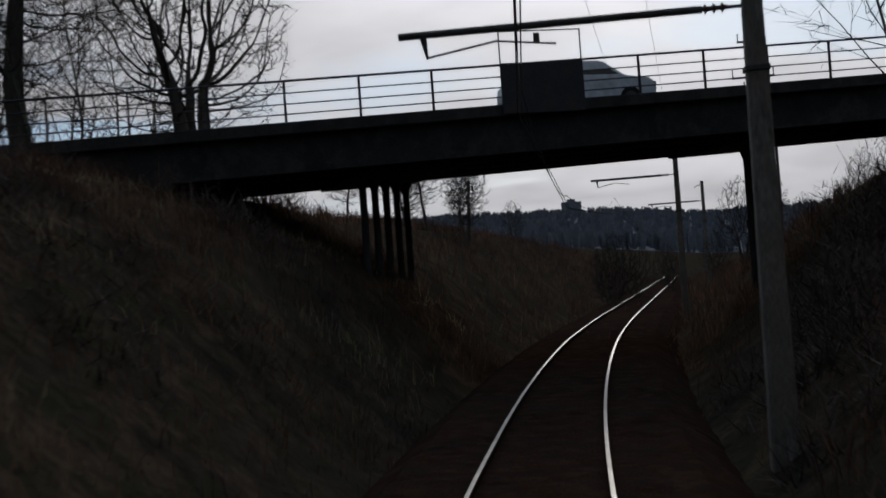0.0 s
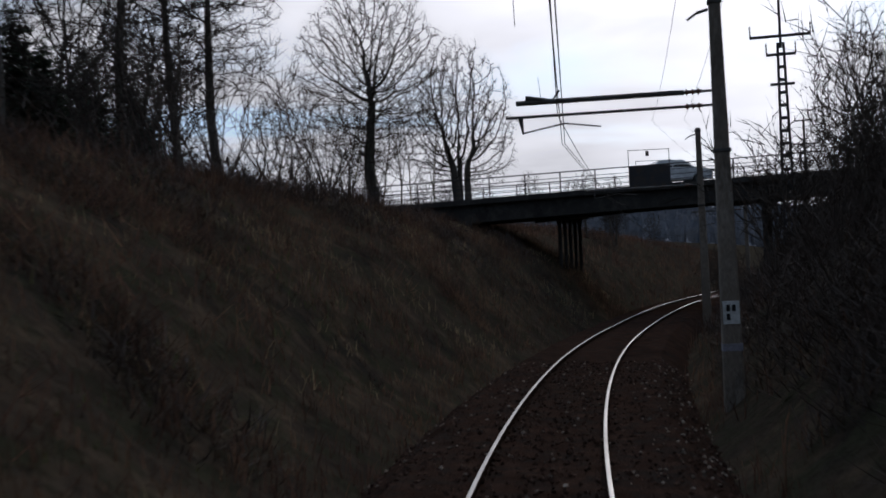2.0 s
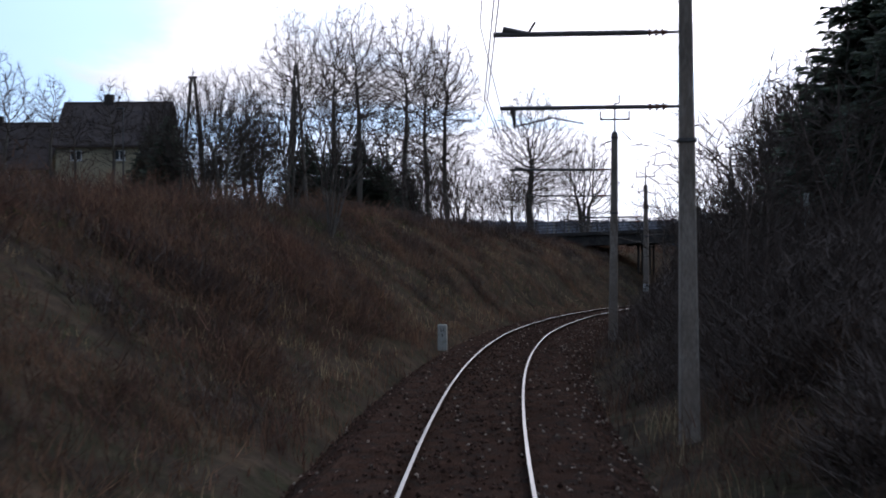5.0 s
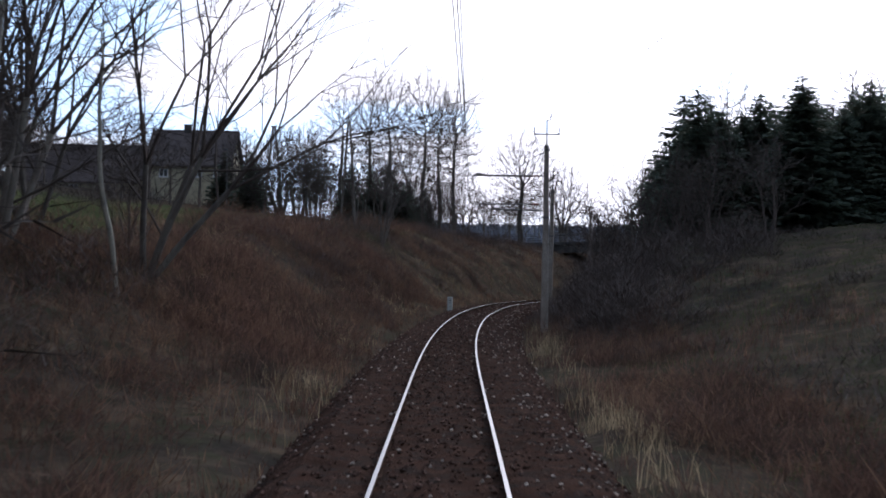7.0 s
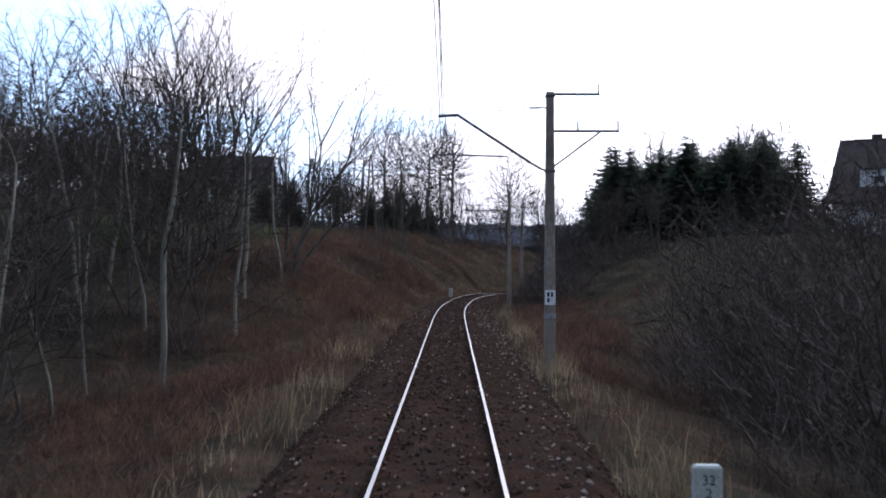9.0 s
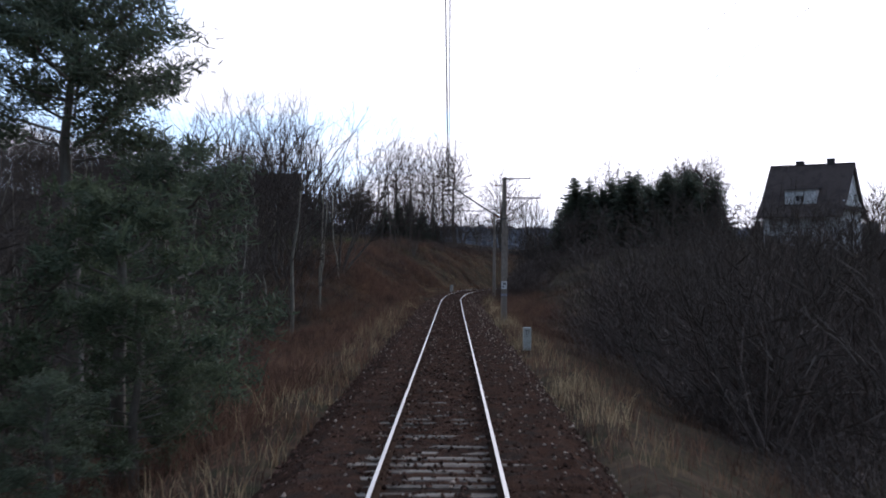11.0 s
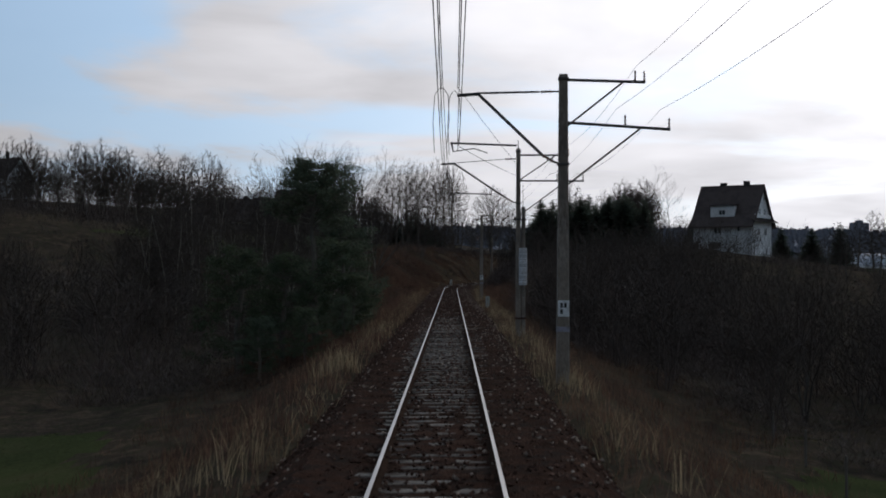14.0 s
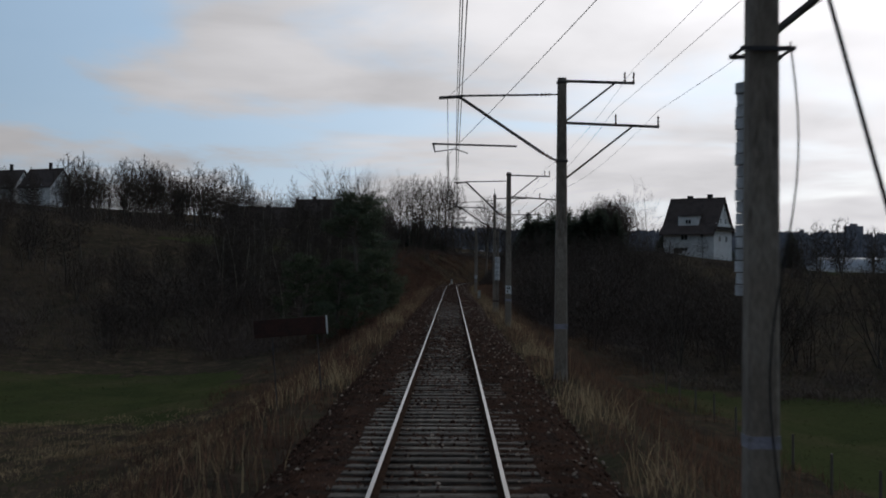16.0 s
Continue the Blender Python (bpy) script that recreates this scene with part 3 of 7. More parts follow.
class Wood:
    """Collects tapering tubes into one vertex and face list."""

    def __init__(self):
        self.v, self.f = [], []

    def tube(self, pts, radii, n):
        base = len(self.v)
        d = None
        for k, (p, r) in enumerate(zip(pts, radii)):
            q = pts[min(k + 1, len(pts) - 1)]
            o = pts[max(k - 1, 0)]
            d = (q - o).normalized()
            a = d.orthogonal().normalized()
            b = d.cross(a)
            for i in range(n):
                t = 2 * math.pi * i / n
                c = p + (a * math.cos(t) + b * math.sin(t)) * r
                self.v.append((c.x, c.y, c.z))
        for k in range(len(pts) - 1):
            for i in range(n):
                j = (i + 1) % n
                self.f.append((base + k * n + i, base + k * n + j, base + (k + 1) * n + j, base + (k + 1) * n + i))

    def spike(self, a, b, r):
        """A pointed twig; the finest are slivers."""
        base = len(self.v)
        d = b - a
        o = d.orthogonal().normalized()
        if r < 0.0125:
            o.rotate(Matrix.Rotation(base * 1.7, 3, d.normalized()))
            for p in (a - o * r * 1.4, a + o * r * 1.4, b):
                self.v.append((p.x, p.y, p.z))
            self.f.append((base, base + 1, base + 2))
            return
        c = d.cross(o).normalized()
        for i in range(3):
            p = a + (o * math.cos(i * 2.0944) + c * math.sin(i * 2.0944)) * r
            self.v.append((p.x, p.y, p.z))
        self.v.append((b.x, b.y, b.z))
        self.f.extend([(base, base + 1, base + 3), (base + 1, base + 2, base + 3), (base + 2, base, base + 3)])

    def mesh(self, name, mat):
        return mesh_of(name, self.v, self.f, mat, smooth=True)


def tapered_mast(h, w0, w1, depth=0.9):
    """A square concrete mast with chamfered edges, tapering upwards; its foot goes into the ground."""
    bm = bmesh.new()
    rings = []
    for z, w in ((-depth, w0), (0.0, w0), (h * 0.5, (w0 + w1) / 2), (h, w1)):
        c = w * 0.12
        a = w / 2
        rings.append([bm.verts.new((x, y, z)) for x, y in ((-a + c, -a), (a - c, -a), (a, -a + c), (a, a - c), (a - c, a), (-a + c, a), (-a, a - c), (-a, -a + c))])
    for r, q in zip(rings, rings[1:]):
        for i in range(8):
            bm.faces.new((r[i], r[(i + 1) % 8], q[(i + 1) % 8], q[i]))
    bm.faces.new(rings[-1])
    bm.faces.new(list(reversed(rings[0])))
    return bm


def insulator_stack(bm, a, b, n=4, r=0.055):
    """Ribbed insulator discs along the way from a to b."""
    a, b = Vector(a), Vector(b)
    rod(bm, a, b, r * 0.45, n=6)
    d = (b - a) / n
    for i in range(n):
        c = a + d * (i + 0.5)
        rod(bm, c - d * 0.22, c + d * 0.1, r, r * 0.6, n=8)
    return bm


def plate(mast, z, face, lines, w=0.3, h=0.42):
    """A white number plate with its fixing band; its digits are bars."""
    p = part("number_plate", bm_box(-w / 2, w / 2, -face - 0.022, -face - 0.006, z - h / 2, z + h / 2, 0.006), M["white_plate"], mast, "white enamel plate with black marks")
    for row in range(2):
        zz = z + h * (0.2 - 0.38 * row)
        for k in range(2 if row == 0 else lines):
            x0 = -0.085 + k * 0.1
            part("digit_bar", bm_box(x0, x0 + 0.065, -face - 0.027, -face - 0.0225, zz - 0.06, zz + 0.06), M["black_paint"], p)


def ocs_mast(x, y, top, heading, base_z, label_z=None, band_z=None, style="cantilever", digits=2, w0=0.34, w1=0.22, reach=3.2, lean=0.0, spike=False, tubes=(), arm_rise=0.0, reg=0.32, brace=1.1, foot=2.25, tie=0.028, tip=0.06, arms=((0.06, 1.95), (1.2, 2.6)), drop=(0.0, 0.0), group="overhead line masts"):
    """A concrete mast of the overhead line. top: height above the rails' level z = 0."""
    h = top - base_z
    mast = thing("overhead_line_mast", "weathered square concrete mast with steel brackets beside the track", "mast", (x, y, base_z), -heading, group)
    if lean:
        mast.matrix_basis = pose(x, y, base_z, 0, lean, -heading)
    part("column", tapered_mast(h, w0, w1), M["concrete"], mast)
    at = lambda z: w0 / 2 + (w1 - w0) / 2 * z / h
    for z in ((h - 0.12), h - foot - 0.02 if style == "cantilever" else h * 0.62):
        part("collar", bm_box(-at(z) - 0.025, at(z) + 0.025, -at(z) - 0.025, at(z) + 0.025, z - 0.035, z + 0.035, 0.008), M["steel"], mast, "steel clamp band")
    if style == "cantilever":
        zt, zl, zs = h - 0.5, h - foot, h - 1.85
        a = at(zt)
        # tie tube, diagonal tube and registration arm towards the track
        bm = rod(bmesh.new(), (-reach - 0.1, 0, zt - tip), (-reach + 0.45, 0, zt - tip + 0.04), 0.045)
        part("tip_tube", bm, M["steel"], mast)
        part("tie_tube", bm_rod((-reach + 0.42, 0, zt - tip + 0.06), (-0.62, 0, zt + 0.04), tie), M["steel"], mast)
        part("insulator", insulator_stack(bmesh.new(), (-0.6, 0, zt + 0.04), (-0.28, 0, zt + 0.05), 3), M["insulator"], mast)
        part("strut_tube", bm_rod((-reach + 0.45, 0, zt - tip + 0.04), (-0.55, 0, zl + 0.22), 0.042), M["steel"], mast)
        part("insulator", insulator_stack(bmesh.new(), (-0.55, 0, zl + 0.22), (-0.24, 0, zl + 0.04), 3, 0.065), M["insulator"], mast)
        part("hinge", bm_rod((-0.3, 0, zt + 0.05), (-a + 0.02, 0, zt + 0.05), 0.022), M["steel"], mast)
        part("hinge", bm_rod((-0.26, 0, zl + 0.05), (-a + 0.0, 0, zl + 0.0), 0.03), M["steel"], mast)
        part("registration_tube", bm_rod((-reach - 0.28, 0, zs + 0.36 - reg), (-1.22, 0, zs + 0.3 - reg), 0.026), M["steel"], mast)
        part("drop_bracket", bm_rod((-reach - 0.24, 0, zs + 0.34 - reg), (-reach - 0.2, 0, zs + 0.12 - reg), 0.03, 0.012), M["steel"], mast)
        bm = rod(bmesh.new(), (-reach - 0.2, 0, zs + 0.14 - reg), (-reach + 0.36, 0, zs + 0.22 - reg), 0.014)
        rod(bm, (-reach + 0.35, 0, zs + 0.22 - reg), (-reach + 0.7, 0, zs + 0.1 - reg), 0.014)
        part("steady_arm", bm, M["steel"], mast)
        # outer brackets for the feeder wires
        for k, (dz, ln) in enumerate(arms):
            zz, fall = h - dz, drop[k]
            pins = ((ln - 0.24, ln) if fall else (ln,), (ln - 1.15, ln))[k]
            bm = box(bmesh.new(), at(zz) - 0.02, ln, -0.04, 0.04, zz - 0.035, zz + 0.035, 0.006)
            for v in bm.verts:
                v.co.z -= fall * v.co.x / ln
            br = part("outer_bracket", bm, M["steel"], mast)
            if k or ln > 1.6:
                part("brace", bm_rod((ln * 0.72, 0, zz - 0.03 - fall * 0.72), (at(zz - 1) - 0.02, 0, zz - brace - 0.42 * k), 0.026), M["steel"], br)
            for px in pins:
                foot_z = zz - fall * px / ln
                part("pin_insulator", insulator_stack(bmesh.new(), (px - 0.03, 0, foot_z + 0.03), (px - 0.03, 0, foot_z + 0.3), 3, 0.045), M["insulator"], br)
    else:
        for i, (zz, ln, rad) in enumerate(tubes):
            zz -= base_z
            t = part("bracket_tube", bm_rod((-ln, 0, zz - arm_rise), (-0.62, 0, zz), rad), M["steel"], mast)
            part("insulator", insulator_stack(bmesh.new(), (-0.62, 0, zz), (-0.3, 0, zz + 0.005), 3, 0.075), M["insulator"], t)
            part("hinge", bm_rod((-0.32, 0, zz), (-at(zz) + 0.02, 0, zz), 0.025), M["steel"], mast)
            bm = bmesh.new()
            if i == len(tubes) - 1:
                part("drop_bracket", bm_rod((-ln * 0.93, 0, zz - arm_rise), (-ln * 0.92, 0, zz - arm_rise - 0.32), 0.05, 0.015), M["steel"], t)
                rod(bm, (-ln * 0.92, 0, zz - arm_rise - 0.3), (-ln * 0.72, 0, zz - arm_rise - 0.16), 0.016)
                rod(bm, (-ln * 0.72, 0, zz - arm_rise - 0.16), (-ln * 0.55, 0, zz - arm_rise - 0.26), 0.014)
            else:
                rod(bm, (-ln * 0.82, 0, zz - arm_rise), (-ln * 0.78, 0, zz - arm_rise + 0.2), 0.02)
                rod(bm, (-ln * 0.82, 0, zz - arm_rise), (-ln * 0.95, 0, zz - arm_rise + 0.09), 0.05)
            part("steady_arm", bm, M["steel"], t)
        hook = rod(bmesh.new(), (-at(h) - 0.02, 0, h - 0.25), (-0.32, 0, h - 0.3), 0.03)
        rod(hook, (-0.32, 0, h - 0.3), (-0.5, 0, h - 0.42), 0.022)
        part("hook_bracket", hook, M["steel"], mast)
        if spike:
            part("spike", bm_rod((0, 0, h - 0.1), (0, 0, h + 1.15), 0.035, 0.03), M["steel"], mast)
            cross = part("crossarm", box(bmesh.new(), -0.55, 0.55, -0.03, 0.03, h + 0.52, h + 0.58, 0.005), M["steel"], mast)
            for px in (-0.52, 0.52):
                part("pin_insulator", insulator_stack(bmesh.new(), (px, 0, h + 0.56), (px, 0, h + 0.86), 3, 0.045), M["insulator"], cross)
            bm = rod(bmesh.new(), (0, 0, h + 1.14), (0.16, 0, h + 1.14), 0.02)
            part("pin_insulator", insulator_stack(bm, (0.16, 0, h + 1.14), (0.16, 0, h + 1.45), 3, 0.045), M["insulator"], mast)
            part("cap", bm_rod((0, 0, h - 0.02), (0, 0, h + 0.1), 0.13, 0.08), M["steel"], mast)
    if label_z is not None:
        plate(mast, label_z - base_z, at(label_z - base_z), digits)
    if band_z is not None:
        z = band_z - base_z
        part("painted_band", bm_box(-at(z) - 0.003, at(z) + 0.003, -at(z) - 0.003, at(z) + 0.003, z - 0.07, z + 0.07, 0.004), M["blue_paint"], mast, "worn pale lilac painted band")
    return mast


gz = lambda x, y: on_ground(x, y)[2]
ocs_mast(3.10, 34.03, 7.68, 0, gz(3.10, 34.03), None, 0.92, w0=0.36, w1=0.23, reach=3.25, arms=((0.08, 1.98), (1.22, 2.65)), drop=(0.05, 0.1))
ocs_mast(3.07, 65.4, 7.55, 0, gz(3.07, 65.4), 1.42, 0.88, digits=1, reach=2.68, foot=2.34, arms=((0.14, 2.15), (1.26, 2.8)), drop=(0.06, 0.18), brace=1.22)
ocs_mast(2.95, 149.8, 7.5, 0, gz(2.95, 149.8), 1.62, 1.1, digits=1, reach=3.1, reg=0.3, brace=0.6, tie=0.012, tip=0.2, arms=((0.06, 1.42), (1.12, 1.98)))
ocs_mast(4.05, 199.4, 7.62, 3, gz(4.05, 199.4), None, None, "tube", w0=0.32, w1=0.19, spike=True, tubes=((6.4, 3.1, 0.045), (5.2, 3.0, 0.035)))
ocs_mast(6.27, 225.1, 7.45, 9, gz(6.27, 225.1), None, None, "tube", w0=0.34, w1=0.22, spike=True, lean=0.9, tubes=((6.16, 3.85, 0.05), (5.2, 3.2, 0.03)))
ocs_mast(11.62, 250.7, 7.15, 15, gz(11.62, 250.7), 1.38, 0.75, "tube", digits=1, w0=0.38, w1=0.2, spike=True, tubes=((5.42, 3.7, 0.05), (5.16, 3.9, 0.028)))
ocs_mast(19.75, 276.3, 7.3, 20, gz(19.75, 276.3), None, None, "tube", w0=0.36, w1=0.2, tubes=((5.07, 4.5, 0.05),), arm_rise=0.0)
ocs_mast(34.4, 311.0, 6.4, 24, gz(34.4, 311.0), None, None, "tube", w0=0.3, w1=0.2, tubes=((5.1, 3.6, 0.05),))
ocs_mast(48.5, 338.0, 6.2, 25, gz(48.5, 338.0), None, None, "tube", w0=0.3, w1=0.2, tubes=((4.9, 3.6, 0.05),))


def anchor_mast(x, y, top, weights, cant=True, side=0.0):
    """A mast that ends a wire: two columns clamped together, with a stack of tensioning weights."""
    base = gz(x, y)
    h = top - base
    mast = ocs_mast(x, y, top, 0, base, None, None, w0=0.22, w1=0.18, reach=3.3, foot=2.4, tie=0.014, tip=0.2, reg=0.47, arms=((0.28, 2.25), (1.42, 2.9)), group="anchor masts") if cant else thing("overhead_line_mast", "weathered square concrete anchor mast with a stay cable", "mast", (x, y, base), 0, "anchor masts")
    tagged(mast, "pair of weathered concrete masts clamped together, with tension weights", "mast", "anchor masts")
    if not cant:
        part("column", tapered_mast(h, 0.3, 0.25), M["concrete"], mast)
    lean = tapered_mast(h * (0.69 if cant else 0.8), 0.19, 0.16)
    bmesh.ops.transform(lean, matrix=pose(0.235 if cant else 0.03, 0.03 if cant else 0.34, 0), verts=lean.verts)
    part("column", lean, M["concrete"], mast)
    for z in ((4.62 if cant else 4.42) - base,):
        bm = bmesh.new()
        lo, hi = (-0.28, 0.36) if cant else (-0.23, 0.26)
        box(bm, lo, hi, -0.2, -0.16, z, z + 0.04)
        box(bm, lo, hi, 0.26, 0.3, z, z + 0.04)
        for px in (lo + 0.02, hi - 0.02):
            rod(bm, (px, -0.18, z + 0.02), (px, 0.28, z + 0.02), 0.015, n=6)
        part("clamp", bm, M["dark_steel"], mast, "rusty steel clamp frame")
    part("foot_collar", bm_box(-0.17, 0.34, -0.17, 0.22, 0.77 if cant else 0.3, 0.84 if cant else 0.38, 0.01), M["rust"], mast)
    z0, z1, n, wx, wy = weights
    cable = part("cable", bm_rod((wx, wy, z1 - base), (wx, wy, h - 1.6), 0.012, n=6), M["wire"], mast)
    part("guide_rod", bm_rod((wx, wy, z0 - base - 0.5), (wx, wy, z1 - base + 0.1), 0.014, n=6), M["steel"], mast)
    hw = (z1 - z0) / n
    disc = bmesh.new()
    rod(disc, (0, 0, 0.006), (0, 0, hw - 0.006), 0.18 if cant else 0.15, n=18)
    box(disc, -0.02, 0.02, -0.186 if cant else -0.156, -0.1, 0.01, hw - 0.02)
    me = bpy.data.meshes.new("weight")
    disc.to_mesh(me)
    disc.free()
    me.materials.append(M["weight"])
    for i in range(n):
        w = part("weight", me, None, mast)
        w.matrix_basis = pose(wx + 0.008 * math.sin(i * 2.1), wy + 0.006 * math.cos(i * 1.7), z0 - base + i * hw, 0, 0, 11 * (i % 5) - 20)
    return mast


a6 = anchor_mast(3.1, 88.1, 7.77, (1.73, 3.37, 16, 0.19, -0.36))
part("spike", bm_rod((0, 0, 7.7 - gz(3.1, 88.1)), (-0.02, 0, 8.15 - gz(3.1, 88.1)), 0.03, 0.015), M["steel"], a6)
a9 = anchor_mast(P9[0], P9[1], 7.4, (2.2, 4.25, 18, 0.06, 0.62), cant=False)
b9 = gz(P9[0], P9[1])
part("arm", bm_rod((0.12, 0, 4.62 - b9), (1.5, 0, 5.75 - b9), 0.035), M["steel"], a9)
part("painted_band", bm_box(-0.146, 0.146, -0.146, 0.146, 0.84 - b9, 0.96 - b9, 0.004), M["blue_paint"], a9, "worn pale lilac painted band")
cb = Wood()
cb.tube([Vector((0.21 - 0.11 * q / 20 + 0.10 * math.sin(q * 0.35), -0.19, 4.5 - b9 - q * 0.22)) for q in range(21)], [0.009] * 21, 5)
part("earth_cable", cb.mesh("earth_cable", M["black_paint"]), None, a9, "black earth cable hanging down the mast")
stay = thing("stay_cable", "twisted steel stay cable running from mast to ground", "cable", (P9[0], P9[1], 0))
part("strand", bm_rod((0.12, 0.0, 6.7), (2.4, -0.3, gz(P9[0] + 2.4, P9[1] - 0.3)), 0.022, n=6), M["wire"], stay)

# ---- wires ----


def wire(name, label, pts, r=0.008, category="wire", group="overhead wires", sag=0.0, n=10):
    """A wire through the given points, sagging between them."""
    cu = bpy.data.curves.new(name, "CURVE")
    cu.dimensions, cu.bevel_depth, cu.bevel_resolution = "3D", r, 0
    all_pts = []
    for a, b in zip(pts, pts[1:]):
        for i in range(n):
            q = i / n
            p = Vector(a).lerp(Vector(b), q)
            p.z -= sag * 4 * q * (1 - q)
            all_pts.append(p)
    all_pts.append(Vector(pts[-1]))
    sp = cu.splines.new("POLY")
    sp.points.add(len(all_pts) - 1)
    for q, p in zip(sp.points, all_pts):
        q.co = (*p, 1)
    cu.materials.append(M["wire"])
    tmp = bpy.data.objects.new(name, cu)
    me = bpy.data.meshes.new_from_object(tmp)
    bpy.data.objects.remove(tmp)
    return thing(name, label, category, group=group, data=me)


# supports along the line: distance, zigzag, heights of contact and messenger wire
spans = [(33.5, -0.02, 5.5, 7.05), (65.6, -0.12, 5.45, 7.0), (88.1, 0.08, 5.45, 6.9), (149.8, -0.12, 5.35, 6.85), (199.5, 0.15, 5.2, 6.4), (225.4, -0.2, 5.1, 6.2), (252.5, 0.15, 4.7, 5.25), (280.0, -0.1, 4.4, 4.86), (293.0, 0.0, 3.6, 3.9), (318.0, 0.2, 4.3, 5.0), (348.0, -0.2, 4.2, 4.9), (400.0, 0.2, 4.0, 5.0)]
over = [(-60, 0.4, 5.5, 7.0), (-20, 0.25, 5.5, 7.0), (33.5, 0.24, 5.55, 7.1), (65.6, 0.3, 5.75, 7.2)]
for dd in (0.0, 0.05):
    wire("contact_wire", "thin copper contact wire above the track", [beside(s, d + dd, c) for s, d, c, m in spans], 0.0075, sag=0.03)
    wire("contact_wire", "thin copper contact wire above the track", [beside(s, d + dd, c) for s, d, c, m in over], 0.0075, sag=0.03)
wire("messenger_wire", "sagging messenger wire of the overhead line", [beside(s, d * 0.6, m) for s, d, c, m in spans], 0.0085, sag=0.45)
wire("messenger_wire", "sagging messenger wire of the overhead line", [beside(s, d, m) for s, d, c, m in over], 0.0085, sag=0.45)
for z0, z1 in ((7.0, 7.05), (6.55, 5.5)):
    wire("anchored_wire", "anchored wire slanting to the anchor mast", [(P9[0], P9[1], z0), beside(33.5, -0.02, z1)], 0.0085, sag=0.05)
    wire("anchored_wire", "anchored wire slanting to the anchor mast", [(3.1, 88.1, z0), beside(65.6, 0.3, z1 + 0.2)], 0.0085, sag=0.05)
for i in range(6):
    (s, o0, c0, m0), (s2, o1, c1, m1) = spans[i], spans[i + 1]
    for k in range(1, 5):
        q = k / 5
        d, c, m = o0 + (o1 - o0) * q, c0 + (c1 - c0) * q, m0 + (m1 - m0) * q - 0.45 * 4 * q * (1 - q)
        at = s + (s2 - s) * q
        wire("dropper", "thin dropper wire between messenger and contact wire", [beside(at, d * 0.6, m), beside(at, d, c)], 0.004, group="droppers", n=1)
for s0, d0, d1 in ((66.6, -0.32, 0.05), (67.2, 0.08, 0.36)):
    loop = [beside(s0, d0 + (d1 - d0) * k / 8, 7.15 + 0.22 * math.sin(math.pi * k / 8) if k < 9 else 0) for k in range(9)]
    wire("jumper", "loose jumper loop between two overhead wires", [beside(s0, d0, 5.6)] + [beside(s0, d0 - 0.04, 6.4)] + loop + [beside(s0, d1 + 0.03, 6.5), beside(s0, d1 - 0.05, 5.7)], 0.009, group="jumpers", n=2)
feeders = [(3.05 + 1.92, 33.46, 7.86), (3.08 + 1.92, 65.6, 7.8), (3.1 + 1.92, 88.1, 7.8), (2.95 + 1.4, 149.8, 7.8), (4.55, 199.4, 8.48), (6.8, 225.1, 8.3), (12.1, 250.7, 8.0), (22.0, 285.0, 8.6), (36, 315, 8.2)]
feed2 = [(3.05 + 2.57, 33.46, 6.72), (3.08 + 2.57, 65.6, 6.66), (3.1 + 2.57, 88.1, 6.65), (2.95 + 1.95, 149.8, 6.7), (3.5, 199.4, 8.48), (5.8, 225.1, 8.3), (11.1, 250.7, 8.0), (20.5, 285.0, 8.6), (34, 315, 8.2)]
feed3 = [(a - 1.18, b, c) for a, b, c in feed2[:4]]
before = [(P9[0] + 2.2, -40, 7.9), (P9[0] + 2.9, -40, 6.8), (P9[0] + 1.6, -40, 6.8)]
for pts, b in ((feeders, before[0]), (feed2, before[1]), (feed3, before[2])):
    wire("feeder_wire", "slack feeder wire on outer brackets", [b] + pts, 0.006, sag=0.35, group="feeder wires")

# ---- kilometre stones ----


def km_stone(x, y, turn, top_z, digits, label):
    base = max(gz(x, y), top_z - 0.6)
    h = top_z - base
    st = thing("kilometre_stone", label, "marker stone", (x, y, base), turn, "kilometre stones")
    bm = bm_box(-0.15, 0.15, -0.1, 0.1, -0.25, h, 0.025)
    part("body", bm, M["white_concrete"], st)
    for text, z, size in digits:
        cu = bpy.data.curves.new("digits", "FONT")
        cu.body, cu.size, cu.align_x, cu.extrude = text, size, "CENTER", 0.002
        tmp = bpy.data.objects.new("digits", cu)
        me = bpy.data.meshes.new_from_object(tmp)
        bpy.data.objects.remove(tmp)
        me.materials.clear()
        me.materials.append(M["black_paint"])
        o = part("digits", me, None, st, "black painted digits")
        o.matrix_basis = pose(0, -0.103, h - z, 90, 0, 0)
    return st


km_stone(0.04, 220.1, -8, 0.76, (("32", 0.24, 0.15), ("3", 0.4, 0.15)), "leaning whitewashed concrete kilometre stone with black digits")
km_stone(2.88, 127.4, 0, 0.36, (("32", 0.2, 0.15), ("2", 0.34, 0.15)), "whitewashed concrete kilometre stone with digits in dry grass")

# ---- road bridge over the cutting ----
BR_SLOPE = 0.037                    # the deck climbs to the right
BX, BY, BZ = 21.0, 292.5, 6.0      # kerb under the near railing, above the track


def deck_pt(u, v, dz=0.0):
    """A point of the bridge: u along it to the right, v across it, away from the near edge."""
    return Vector((BX + u, BY + v, BZ + BR_SLOPE * u + dz))


bridge = thing("road_bridge", "concrete girder road bridge on slender columns, shade put into its dark colour", "bridge", (0, 0, 0))


